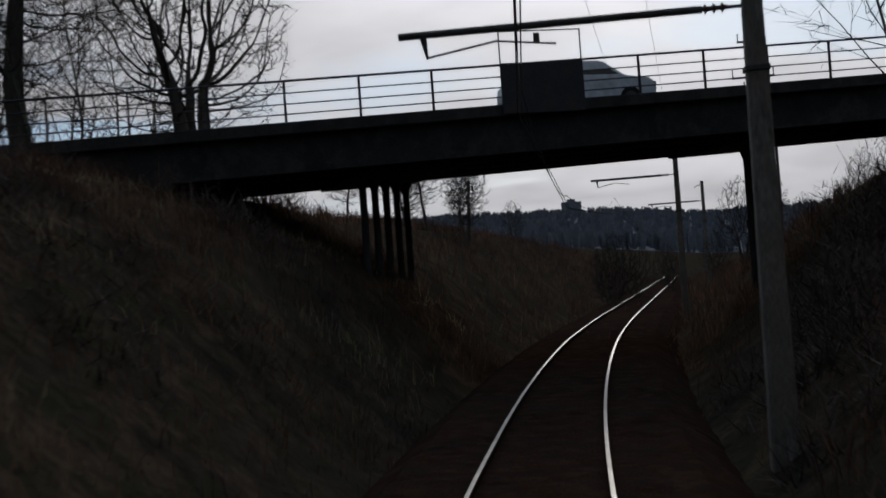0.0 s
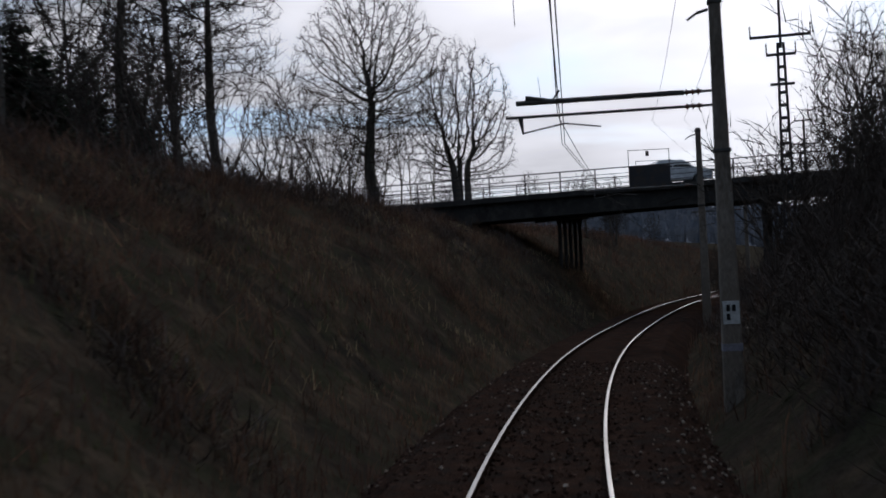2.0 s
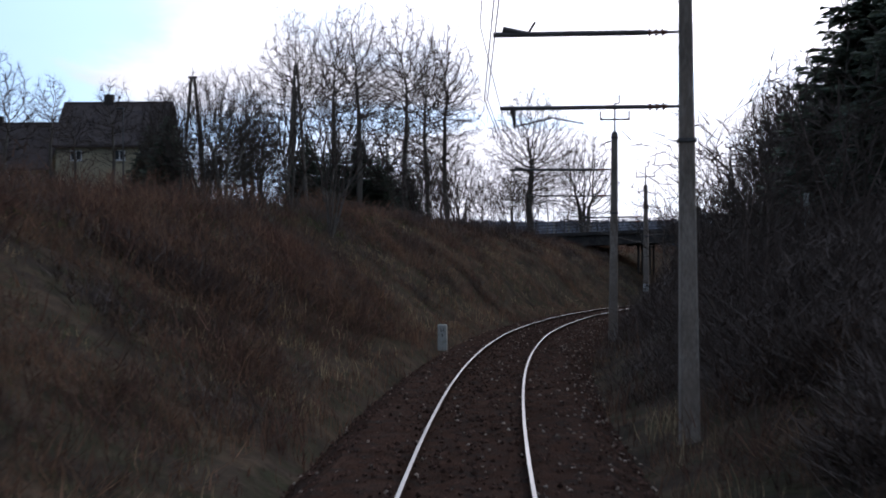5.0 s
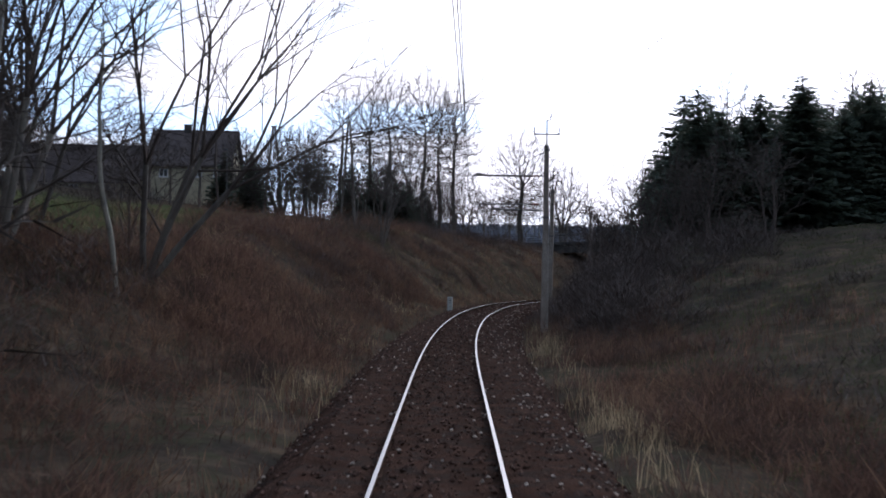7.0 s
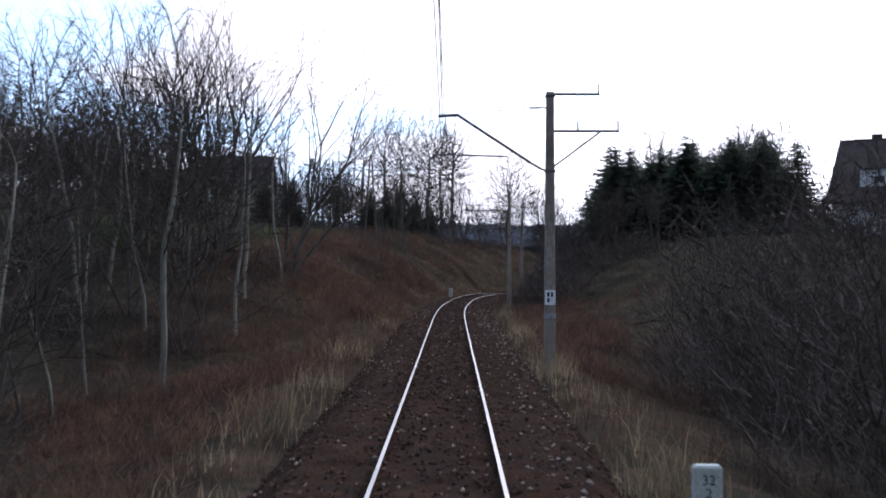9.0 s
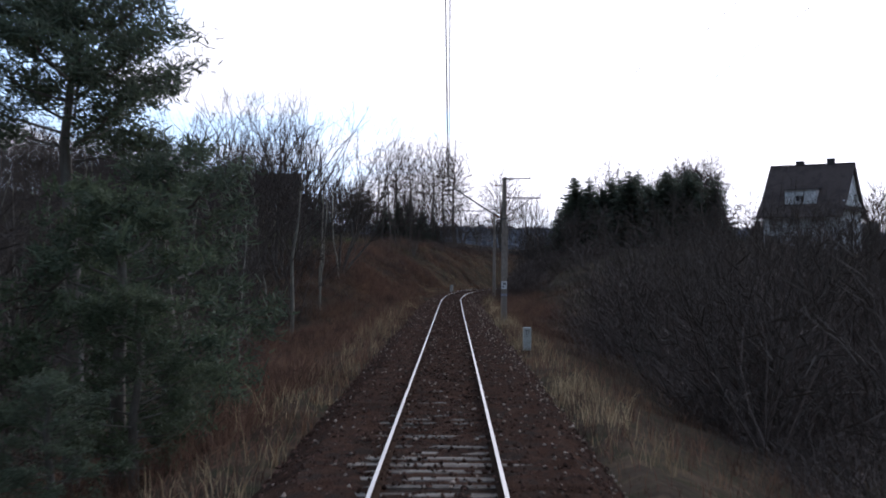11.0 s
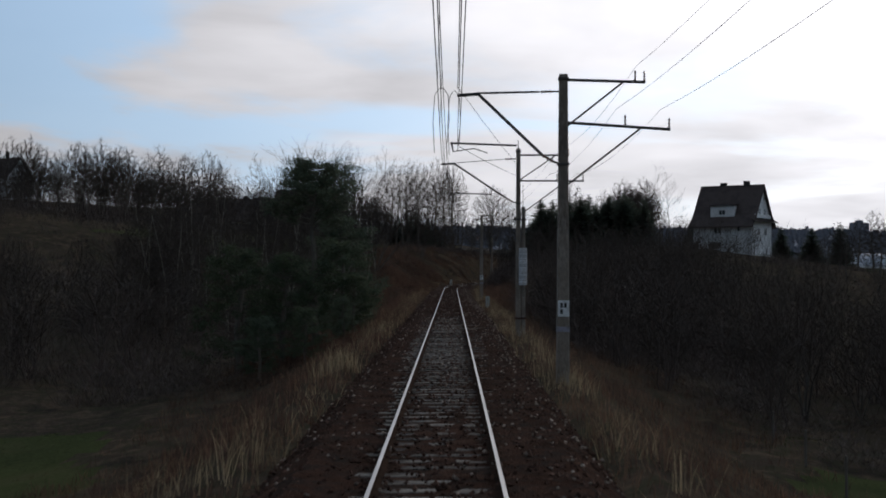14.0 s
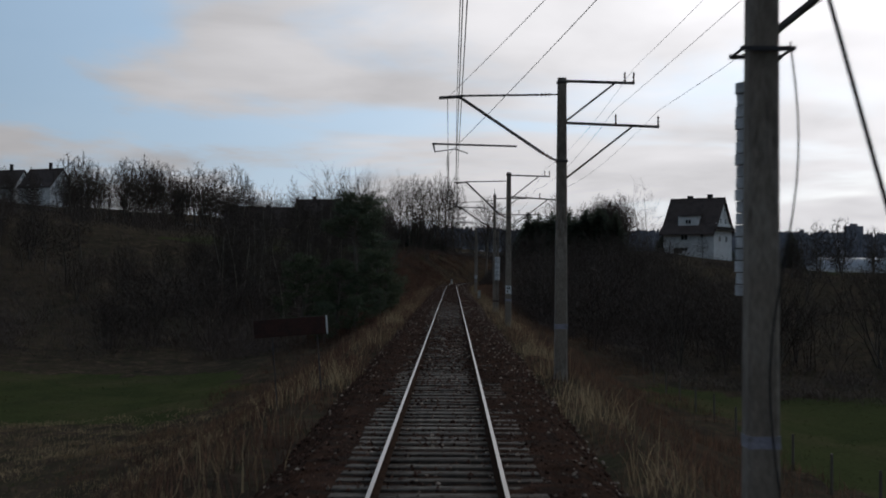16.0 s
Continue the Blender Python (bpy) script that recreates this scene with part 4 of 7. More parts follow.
def slab(u0, u1, v0, v1, z0, z1, name, mat, parent=bridge, label="", bevel=0.0):
    bm = bmesh.new()
    vs = [bm.verts.new(deck_pt(u, v, z)) for z in (z0, z1) for u, v in ((u0, v0), (u1, v0), (u1, v1), (u0, v1))]
    for f in ((3, 2, 1, 0), (4, 5, 6, 7), (0, 1, 5, 4), (1, 2, 6, 5), (2, 3, 7, 6), (3, 0, 4, 7)):
        bm.faces.new([vs[i] for i in f])
    if bevel:
        bmesh.ops.bevel(bm, geom=bm.edges[:], offset=bevel, segments=1, affect="EDGES")
    return part(name, bm, mat, parent, label)


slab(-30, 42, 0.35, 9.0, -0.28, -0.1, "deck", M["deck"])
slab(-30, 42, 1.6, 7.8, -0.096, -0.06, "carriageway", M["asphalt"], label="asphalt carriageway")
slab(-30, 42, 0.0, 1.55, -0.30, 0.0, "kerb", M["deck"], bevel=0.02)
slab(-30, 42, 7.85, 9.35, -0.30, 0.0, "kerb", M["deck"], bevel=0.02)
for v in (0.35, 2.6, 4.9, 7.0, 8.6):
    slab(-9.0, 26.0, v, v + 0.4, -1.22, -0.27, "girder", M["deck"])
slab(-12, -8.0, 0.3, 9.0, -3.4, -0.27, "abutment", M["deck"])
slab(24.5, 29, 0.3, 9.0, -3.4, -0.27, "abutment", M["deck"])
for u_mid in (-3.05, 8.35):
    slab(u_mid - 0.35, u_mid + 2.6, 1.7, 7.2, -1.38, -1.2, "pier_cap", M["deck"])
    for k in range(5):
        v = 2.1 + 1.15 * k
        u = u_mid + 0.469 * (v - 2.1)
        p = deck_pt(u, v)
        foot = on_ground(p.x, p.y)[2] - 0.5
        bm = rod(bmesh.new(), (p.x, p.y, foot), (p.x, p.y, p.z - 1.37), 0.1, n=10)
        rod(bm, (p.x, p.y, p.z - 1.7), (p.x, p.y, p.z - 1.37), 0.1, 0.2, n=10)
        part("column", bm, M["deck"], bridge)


def railing(v, u0, u1, gap=2.0):
    rail = thing("bridge_railing", "thin dark steel railing with four bars along the bridge", "railing", (0, 0, 0), group="bridge railings")
    for z in (1.02, 0.72, 0.45, 0.2):
        part("bar", bm_rod(deck_pt(u0, v, z), deck_pt(u1, v, z), 0.032 if z > 1 else 0.018, n=6), M["dark_steel"], rail)
    u = u0
    while u <= u1:
        a, b = deck_pt(u, v, -0.05), deck_pt(u, v, 1.03)
        part("post", bm_box(a.x - 0.03, a.x + 0.03, a.y - 0.03, a.y + 0.03, a.z, b.z, 0.004), M["dark_steel"], rail)
        u += gap
    return rail


railing(0.12, -16.4, 33.6, 1.87)
railing(9.2, -16.0, 34, 2.0)

# protective screens over the wires, with a wire frame above
for v in (-0.02, 9.3):
    sc = thing("protective_screen", "rusty brown sheet-metal screen over the overhead line", "screen", (0, 0, 0), group="protective screens")
    a, b = deck_pt(0.32 + (3.0 if v > 5 else 0), v - 0.06), deck_pt(2.55 + (3.0 if v > 5 else 0), v)
    part("sheet", bm_box(a.x, b.x, a.y, a.y + 0.03, a.z - 0.25, a.z + 1.04, 0.006), M["dark_steel"], sc, "dark brown sheet metal")
    fr = bmesh.new()
    for x in (a.x + 0.02, b.x - 0.02):
        rod(fr, (x, a.y + 0.05, a.z - 0.2), (x, a.y + 0.05, a.z + 1.85), 0.02, n=6)
    rod(fr, (a.x, a.y + 0.05, a.z + 1.85), (b.x, a.y + 0.05, a.z + 1.87), 0.018, n=6)
    part("frame", fr, M["dark_steel"], sc)
    if v < 5:
        part("warning_plate", bm_box(a.x + 0.95, a.x + 1.12, a.y + 0.03, a.y + 0.05, a.z + 1.52, a.z + 1.8, 0.004), M["dark_steel"], sc)


def car(at, turn, label):
    c = thing("car", label, "car", at, turn)
    bm = bmesh.new()
    prof = [(-2.1, 0.3), (-2.15, 0.62), (-2.0, 0.85), (-1.2, 0.95), (-0.55, 1.4), (0.75, 1.42), (1.45, 1.0), (2.1, 0.9), (2.15, 0.55), (2.1, 0.3)]
    L = [bm.verts.new((x, -0.85 + (0.1 if z > 1.2 else 0), z)) for x, z in prof]
    R = [bm.verts.new((x, 0.85 - (0.1 if z > 1.2 else 0), z)) for x, z in prof]
    for i in range(len(prof)):
        j = (i + 1) % len(prof)
        bm.faces.new((L[i], L[j], R[j], R[i]))
    bm.faces.new(L)
    bm.faces.new(list(reversed(R)))
    bmesh.ops.recalc_face_normals(bm, faces=bm.faces)
    bmesh.ops.bevel(bm, geom=bm.edges[:], offset=0.05, segments=2, affect="EDGES")
    part("body", bm, M["car_paint"], c)
    for s in (-1, 1):
        g = bmesh.new()
        y = s * 0.835
        for pts in (((-1.0, 0.98), (-0.5, 1.32), (0.05, 1.34), (0.05, 0.99)), ((0.12, 0.99), (0.12, 1.34), (0.7, 1.33), (1.2, 1.02))):
            q = [(x, y - s * (0.1 if z > 1.2 else 0) + s * 0.02, z) for x, z in pts]
            sheet(g, q if s > 0 else list(reversed(q)))
        part("side_window", g, M["glass"], c)
        for x in (-1.32, 1.35):
            w = part("wheel", bm_rod((x, y - 0.1 * s, 0.31), (x, y + 0.03 * s, 0.31), 0.31, n=18), M["rubber"], c)
            part("rim", bm_rod((x, y + 0.0 * s, 0.31), (x, y + 0.04 * s, 0.31), 0.18, n=14), M["steel"], w)
        part("headlight", bm_box(-2.17, -2.02, s * 0.62 - 0.14, s * 0.62 + 0.14, 0.62, 0.76, 0.02), M["glass"], c)
    return c


p = deck_pt(3.6, 3.4, -0.05)
car(tuple(p), 180, "white saloon car on the road bridge")
road = thing("road", "asphalt road leading up to the bridge", "road", kind="structure")
for u0, u1 in ((-140, -30), (42, 180)):
    bm = bmesh.new()
    n = 30
    rows = []
    for i in range(n + 1):
        u = u0 + (u1 - u0) * i / n
        zz = deck_pt(min(max(u, -30), 42), 0).z
        row = []
        for v in (1.6, 7.8):
            x, y = BX + u, BY + v
            g = on_ground(x, y)[2]
            k = min(max((abs(u - (-30 if u < 0 else 42))) / 25, 0), 1)
            row.append(bm.verts.new((x, y, (zz - 0.06) * (1 - k) + (g + 0.08) * k)))
        rows.append(row)
    for a, b in zip(rows, rows[1:]):
        bm.faces.new((a[0], b[0], b[1], a[1]))
    part("carriageway", bm, M["asphalt"], road)

# lattice telephone pole and plain telegraph poles beyond the cutting


def telegraph_pole(x, y, top, arms, lattice, label):
    base = gz(x, y)
    tp = thing("telegraph_pole", label, "pole", (x, y, base), -20, "telegraph poles")
    h = top - base
    if lattice:
        for sx in (-1, 1):
            part("leg", bm_rod((sx * 0.22, 0, -0.5), (sx * 0.1, 0, h * 0.82), 0.05, n=6), M["dark_steel"], tp)
        k = 0
        while k * 0.45 < h * 0.8:
            z = k * 0.45
            w = 0.22 - 0.12 * z / (h * 0.82)
            part("rung", bm_box(-w, w, -0.02, 0.02, z, z + 0.12), M["dark_steel"], tp)
            k += 1
        part("top_tube", bm_rod((0, 0, h * 0.8), (0, 0, h), 0.05, n=8), M["dark_steel"], tp)
    else:
        part("shaft", bm_rod((0, 0, -0.5), (0, 0, h), 0.13, 0.09, n=10), M["timber"], tp)
    for z, w, pins in arms:
        arm = part("crossarm", bm_box(-w, w, -0.05, 0.05, h - z - 0.05, h - z + 0.05, 0.01), M["dark_steel"], tp)
        for q in pins:
            part("pin_insulator", insulator_stack(bmesh.new(), (q, 0, h - z + 0.04), (q, 0, h - z + 0.42), 3, 0.05), M["insulator"], arm)
    return tp


telegraph_pole(21.15, 271.0, 11.35, ((0.1, 0.4, (-0.36, 0.36)), (1.45, 1.05, (-1.03, 1.03)), (2.1, 0.52, (-0.5, 0.5)), (3.15, 0.42, ())), True, "dark lattice telegraph pole with stacked crossarms")
telegraph_pole(41.0, 316.0, 11.6, ((0.1, 0.65, (-0.6, 0.0, 0.6)), (1.8, 1.0, (-0.95, 0.95)), (2.4, 0.5, (-0.45, 0.45))), False, "slim telegraph pole with two crossarms beyond the road")
telegraph_pole(58.0, 345.0, 11.0, ((0.1, 0.6, (-0.55, 0.55)), (1.8, 0.9, (-0.85, 0.85))), False, "slim telegraph pole with two crossarms beyond the road")
af = thing("power_pole", "leaning two-legged timber power pole on the bank", "pole", on_ground(-16.5, 262.0), 0)
hz = 8.6
for sx in (-1, 1):
    part("leg", bm_rod((sx * 0.95, 0, -0.5), (sx * 0.09, 0, hz), 0.13, 0.1, n=9), M["timber"], af)
part("cap", bm_box(-0.3, 0.3, -0.07, 0.07, hz - 0.12, hz + 0.02, 0.01), M["dark_steel"], af)
part("tie_beam", bm_box(-0.6, 0.6, -0.06, 0.06, 3.4, 3.52, 0.01), M["timber"], af)

# ---- buildings ----


def window(parent, w, h, at, turn, panes=2):
    """A window with frame, sill and panes; at: its middle in the parent's space, facing -y before the turn."""
    m = Matrix.Translation(at) @ pose(0, 0, 0, 0, 0, turn)
    bm = bmesh.new()
    t = 0.09
    for x0, x1, z0, z1 in ((-w / 2, w / 2, -h / 2, -h / 2 + t), (-w / 2, w / 2, h / 2 - t, h / 2), (-w / 2, -w / 2 + t, -h / 2 + t, h / 2 - t), (w / 2 - t, w / 2, -h / 2 + t, h / 2 - t)):
        box(bm, x0, x1, -0.06, 0.05, z0, z1)
    for k in range(1, panes):
        x = -w / 2 + w * k / panes
        box(bm, x - 0.05, x + 0.05, -0.05, 0.05, -h / 2 + t, h / 2 - t)
    bmesh.ops.transform(bm, matrix=m, verts=bm.verts)
    win = part("window", bm, M["frame"], parent)
    for k in range(panes):
        x0, x1 = -w / 2 + w * k / panes + 0.045, -w / 2 + w * (k + 1) / panes - 0.045
        g = bm_box(x0, x1, -0.02, 0.0, -h / 2 + 0.08, h / 2 - 0.08)
        bmesh.ops.transform(g, matrix=m, verts=g.verts)
        part("pane", g, M["glass"], win)
    g = bm_box(-w / 2 - 0.08, w / 2 + 0.08, -0.14, 0.0, -h / 2 - 0.07, -h / 2)
    bmesh.ops.transform(g, matrix=m, verts=g.verts)
    part("sill", g, M["frame"], win)
    return win


def gable_house(name, label, at, turn, L, W, eave, ridge, wall, roof, over=0.5, dormers=(), windows=(), gable_windows=(), chimneys=(), category="house", eaves=None, flare=0.25, group=""):
    """A house with its ridge along x; the long side at y = -W / 2 faces -y."""
    ho = thing(name, label, category, at, turn, group)
    bm = bmesh.new()
    a, b = L / 2, W / 2
    pts = [(-b, -4.5), (b, -4.5), (b, eave), (0, ridge - 0.15), (-b, eave)]
    A = [bm.verts.new((-a, y, z)) for y, z in pts]
    B = [bm.verts.new((a, y, z)) for y, z in pts]
    for i in range(5):
        j = (i + 1) % 5
        bm.faces.new((A[i], B[i], B[j], A[j]))
    bm.faces.new(list(reversed(A)))
    bm.faces.new(B)
    bmesh.ops.recalc_face_normals(bm, faces=bm.faces)
    part("wall", bm, wall, ho)
    slope = (ridge - eave) / b
    for s in (-1, 1):
        bm = bmesh.new()
        e = b + (over if eaves is None else eaves)
        ez = ridge - slope * e
        top = [(-a - over, 0, ridge), (a + over, 0, ridge), (a + over, s * e, ez), (-a - over, s * e, ez)]
        # bell-cast eaves: the lower part of the slope flattens
        mid = [(a + over, s * b * 0.8, ridge - slope * b * 0.8), (-a - over, s * b * 0.8, ridge - slope * b * 0.8)]
        rows = [(top[0], top[1]), (mid[1], mid[0]), ((top[3][0], top[3][1], top[3][2] + flare), (top[2][0], top[2][1], top[2][2] + flare))]
        up, dn = [], []
        for p, q in rows:
            up.append([bm.verts.new(p), bm.verts.new(q)])
            dn.append([bm.verts.new((p[0], p[1], p[2] - 0.2)), bm.verts.new((q[0], q[1], q[2] - 0.2))])
        for r, t in ((up[0], up[1]), (up[1], up[2]), (dn[1], dn[0]), (dn[2], dn[1])):
            bm.faces.new((r[0], r[1], t[1], t[0]))
        bm.faces.new((up[2][0], up[2][1], dn[2][1], dn[2][0]))
        for k in (0, 1):
            bm.faces.new((up[0][k], up[1][k], dn[1][k], dn[0][k]))
            bm.faces.new((up[1][k], up[2][k], dn[2][k], dn[1][k]))
        bmesh.ops.recalc_face_normals(bm, faces=bm.faces)
        part("roof_slope", bm, roof, ho)
    part("ridge_cap", bm_rod((-a - over, 0, ridge + 0.02), (a + over, 0, ridge + 0.02), 0.1, n=8), roof, ho)
    for x, y, w, top in chimneys:
        c = part("chimney", bm_box(x - w / 2, x + w / 2, y - 0.3, y + 0.3, ridge - 1.5, top, 0.03), M["deck"], ho)
        part("chimney_cap", bm_box(x - w / 2 - 0.07, x + w / 2 + 0.07, y - 0.37, y + 0.37, top, top + 0.1, 0.02), M["deck"], c)
    for x, w, z0, z1 in dormers:
        d = part("dormer", bm_box(x - w / 2, x + w / 2, -b + 0.6, -0.6, z0, z1), wall, ho)
        bm = bmesh.new()
        q = 0.3
        sheet(bm, [(x - w / 2 - q, -b + 0.2, z1 - 0.05), (x + w / 2 + q, -b + 0.2, z1 - 0.05), (x + w / 2 + q, -0.4, z1 + 0.75), (x - w / 2 - q, -0.4, z1 + 0.75)])
        bmesh.ops.solidify(bm, geom=bm.faces[:], thickness=0.12)
        part("dormer_roof", bm, roof, d)
        window(ho, 1.3, 0.95, (x, -b + 0.6, (z0 + z1) / 2 - 0.05), 0)
    for x, z, w, h, n in windows:
        window(ho, w, h, (x, -b, z), 0, n)
    for y, z, w, h, n in gable_windows:
        window(ho, w, h, (a, y, z), 90, n)
    return ho


# the white house on the right-hand hill
hx, hy = 49.5, 254.7
turn = -math.degrees(math.atan2(6.6, 9.3))
hb = 6.4
villa = gable_house("house", "white plastered house with steep dark roof and wide dormer", (hx + 1.0, hy + 2.6, hb), turn, 11.0, 9.0, 4.3, 11.0, M["plaster"], M["roof"], 0.55, eaves=1.15, flare=1.0,
    dormers=((-0.3, 4.4, 5.0, 7.3),), windows=((-0.9, 2.9, 1.5, 1.1, 2), (3.0, 3.1, 0.7, 0.8, 1), (-0.9, 0.5, 1.6, 0.8, 2)),
    gable_windows=((-1.6, 2.7, 1.2, 1.3, 2), (1.6, 2.7, 1.2, 1.3, 2), (-1.2, 6.2, 1.1, 1.2, 2), (1.2, 6.2, 1.1, 1.2, 2)), chimneys=((-1.8, 0.3, 1.1, 11.5), (2.6, 0.2, 1.0, 11.7)))
bm = bmesh.new()
sheet(bm, [(5.45, -5.3, 5.1), (5.45, 5.3, 5.1), (6.6, 5.5, 4.35), (6.6, -5.5, 4.35)])
bmesh.ops.solidify(bm, geom=bm.faces[:], thickness=0.14)
part("pent_roof", bm, M["roof"], villa, "narrow dark pent roof across the gable")
part("gable_band", bm_box(5.5, 5.75, -3.6, 3.6, 5.1, 5.75, 0.02), M["plaster"], villa)
for y in (-0.9, 0.9):
    window(villa, 0.55, 0.8, (5.5, y, 8.6), 90, 1)
sh = thing("garden_fence", "pale low garden fence panel below the house", "fence", on_ground(41.0, 236.0), -20)
for k in range(3):
    part("panel", bm_box(-2.4 + 1.65 * k, -0.85 + 1.65 * k, -0.03, 0.03, 0.1, 1.2, 0.01), M["timber"] if k != 1 else M["plaster"], sh)

# long farmhouse on the left-hand hill
farm_z = 13.0
gable_house("farmhouse", "long low farmhouse with a dark roof behind trees", (-47.0, 306.0, farm_z - 1.9), 0, 16.0, 9.0, 1.7, 6.4, M["cream"], M["roof"], 0.5, windows=((-4, 0.7, 1.1, 0.9, 2), (0, 0.7, 1.1, 0.9, 2), (4, 0.7, 1.1, 0.9, 2)), chimneys=((2, 0, 0.8, 7.0),))
gable_house("farmhouse", "pale farmhouse with a dark gabled roof behind trees", (-32.6, 305.0, farm_z - 0.3), 0, 10.0, 9.0, 2.2, 6.7, M["cream"], M["roof"], 0.5, windows=((-3, 1.0, 1.1, 1.0, 2), (1.2, 1.0, 1.1, 1.0, 2), (3.6, 1.0, 0.9, 1.0, 2)), gable_windows=((-1.5, 1.4, 1.0, 1.1, 2), (0, 4.2, 0.9, 1.0, 2)), chimneys=((-1, 0, 0.9, 7.4),))
# two houses high on the left
for x, y, t in ((-112.0, 344.0, -80), (-125.0, 350.0, -75)):
    gable_house("hill_house", "distant gabled house on the hilltop", (x, y, 23.0), t + 55, 11.0, 9.0, 1.6, 6.6, M["plaster"], M["roof"], 0.5, windows=((-2.5, 1.4, 1.1, 1.1, 2), (2.5, 1.4, 1.1, 1.1, 2)), gable_windows=((-1.5, 1.5, 1.0, 1.2, 2), (1.5, 1.5, 1.0, 1.2, 2), (0, 4.4, 1.0, 1.1, 2)), chimneys=((1.5, 0, 0.8, 8.2),), group="hilltop houses")
ho = gable_house("bungalow", "small white house seen far off under the bridge", (38.0, 480.0, 3.0), 10, 10.0, 8.0, 3.0, 6.4, M["plaster"], M["roof"], 0.4, windows=((-2.5, 1.4, 1.2, 1.2, 2), (2.5, 1.4, 1.2, 1.2, 2)))

# greenhouse and stacked white crates on the far right
gh = thing("greenhouse", "long pale greenhouse shed with a low curved roof", "greenhouse", (116.0, 338.0, 1.6), 0)
bm = bmesh.new()
n = 10
rows = []
for x in (-17.5, 17.5):
    rows.append([bm.verts.new((x, -6 + 12 * k / n, 2.2 + 2.6 * math.sin(math.pi * k / n))) for k in range(n + 1)])
for k in range(n):
    bm.faces.new((rows[0][k], rows[1][k], rows[1][k + 1], rows[0][k + 1]))
bmesh.ops.solidify(bm, geom=bm.faces[:], thickness=0.1)
part("roof", bm, M["greenhouse"], gh)
part("wall", bm_box(-17.5, 17.5, -6, 6, -2.5, 2.25), M["greenhouse"], gh)
for k in range(9):
    part("stud", bm_box(-17.5 + 4.3 * k, -17.3 + 4.3 * k, -6.12, -6.0, -0.5, 2.3), M["dark_steel"], gh)
crate = thing("crate_stack", "white crate wrapped in sheeting beside the greenhouse", "crate", (91.0, 322.0, on_ground(91.0, 322.0)[2]), 0, "white crates")
part("crate", bm_box(-1.7, 1.7, -0.9, 0.9, 0.0, 2.3, 0.1), M["plaster"], crate)
for k, q in enumerate((-1.35, -0.6, 0.15, 0.9, 1.45)):
    part("bag", bm_box(q - 0.26, q + 0.26, -0.7, 0.7, 2.3, 2.8 + 0.35 * (k * 0.618 % 1.0), 0.09), M["greenhouse"], crate, "pale bag standing on the crate")
for k in range(1, 10):
    x = 91.0 + 4.1 * k
    copy_thing(crate, pose(x, 322.0 + 0.6 * math.sin(k * 2.2), on_ground(x, 322.0)[2], 0, 0, 4 * math.sin(k)))
# tower blocks on the horizon
tower = thing("tower_block", "distant tower block on the wooded ridge", "tower block", (672, 2100, on_ground(672, 2100)[2]), 10)
# tower walls share the haze-tinted colour of the woods
part("wall", bm_box(-14, 14, -7, 7, -8, 20), M["far_haze"], tower)
part("roof_house", bm_box(-5, 5, -4, 4, 20, 24), M["far_haze"], tower)

# ---- trees ----


def grow_branch(rng, wood, twigs, p, d, length, r, level, levels, up, spread, kids, droop=0.0, bend=0.12):
    """A branch that bends and forks into finer ones."""
    if level >= levels:
        d = (d + Vector((rng.gauss(0, 0.2), rng.gauss(0, 0.2), rng.gauss(0.08, 0.2)))).normalized()
        twigs.spike(p, p + d * max(length, 0.4), max(r, 0.0085))
        return
    n = (5, 4, 2, 2)[min(level, 3)]
    pts, dirs = [p.copy()], []
    for k in range(n):
        d = (d + Vector((rng.gauss(0, bend), rng.gauss(0, bend), rng.gauss(0, bend) + up * 0.12 - droop * k * 0.05))).normalized()
        dirs.append(d.copy())
        pts.append(pts[-1] + d * (length / n))
    radii = [r * (1 - 0.72 * k / n) for k in range(n + 1)]
    target = wood if level == 0 else twigs
    target.tube(pts, radii, (7, 4, 3, 3, 3)[min(level, 4)])
    count = kids[min(level, len(kids) - 1)]
    for i in range(count):
        q = (0.22 if level else 0.3) + (0.78 if level else 0.7) * (i + rng.random() * 0.8) / count
        q = min(q, 0.98)
        k = min(int(q * n), n - 1)
        at = pts[k].lerp(pts[k + 1], q * n - k)
        axis = dirs[k].orthogonal().normalized()
        axis.rotate(Matrix.Rotation(rng.random() * 2 * math.pi, 3, dirs[k]))
        ang = radians(rng.uniform(0.55, 1.15) * spread)
        nd = dirs[k].copy()
        nd.rotate(Matrix.Rotation(ang, 3, axis))
        rr = max(radii[k] * rng.uniform(0.42, 0.62), 0.0105)
        grow_branch(rng, wood, twigs, at, nd, length * rng.uniform(0.42, 0.68) * (1.05 - 0.45 * q), rr, level + 1, levels, up, spread, kids, droop, bend * 1.25)


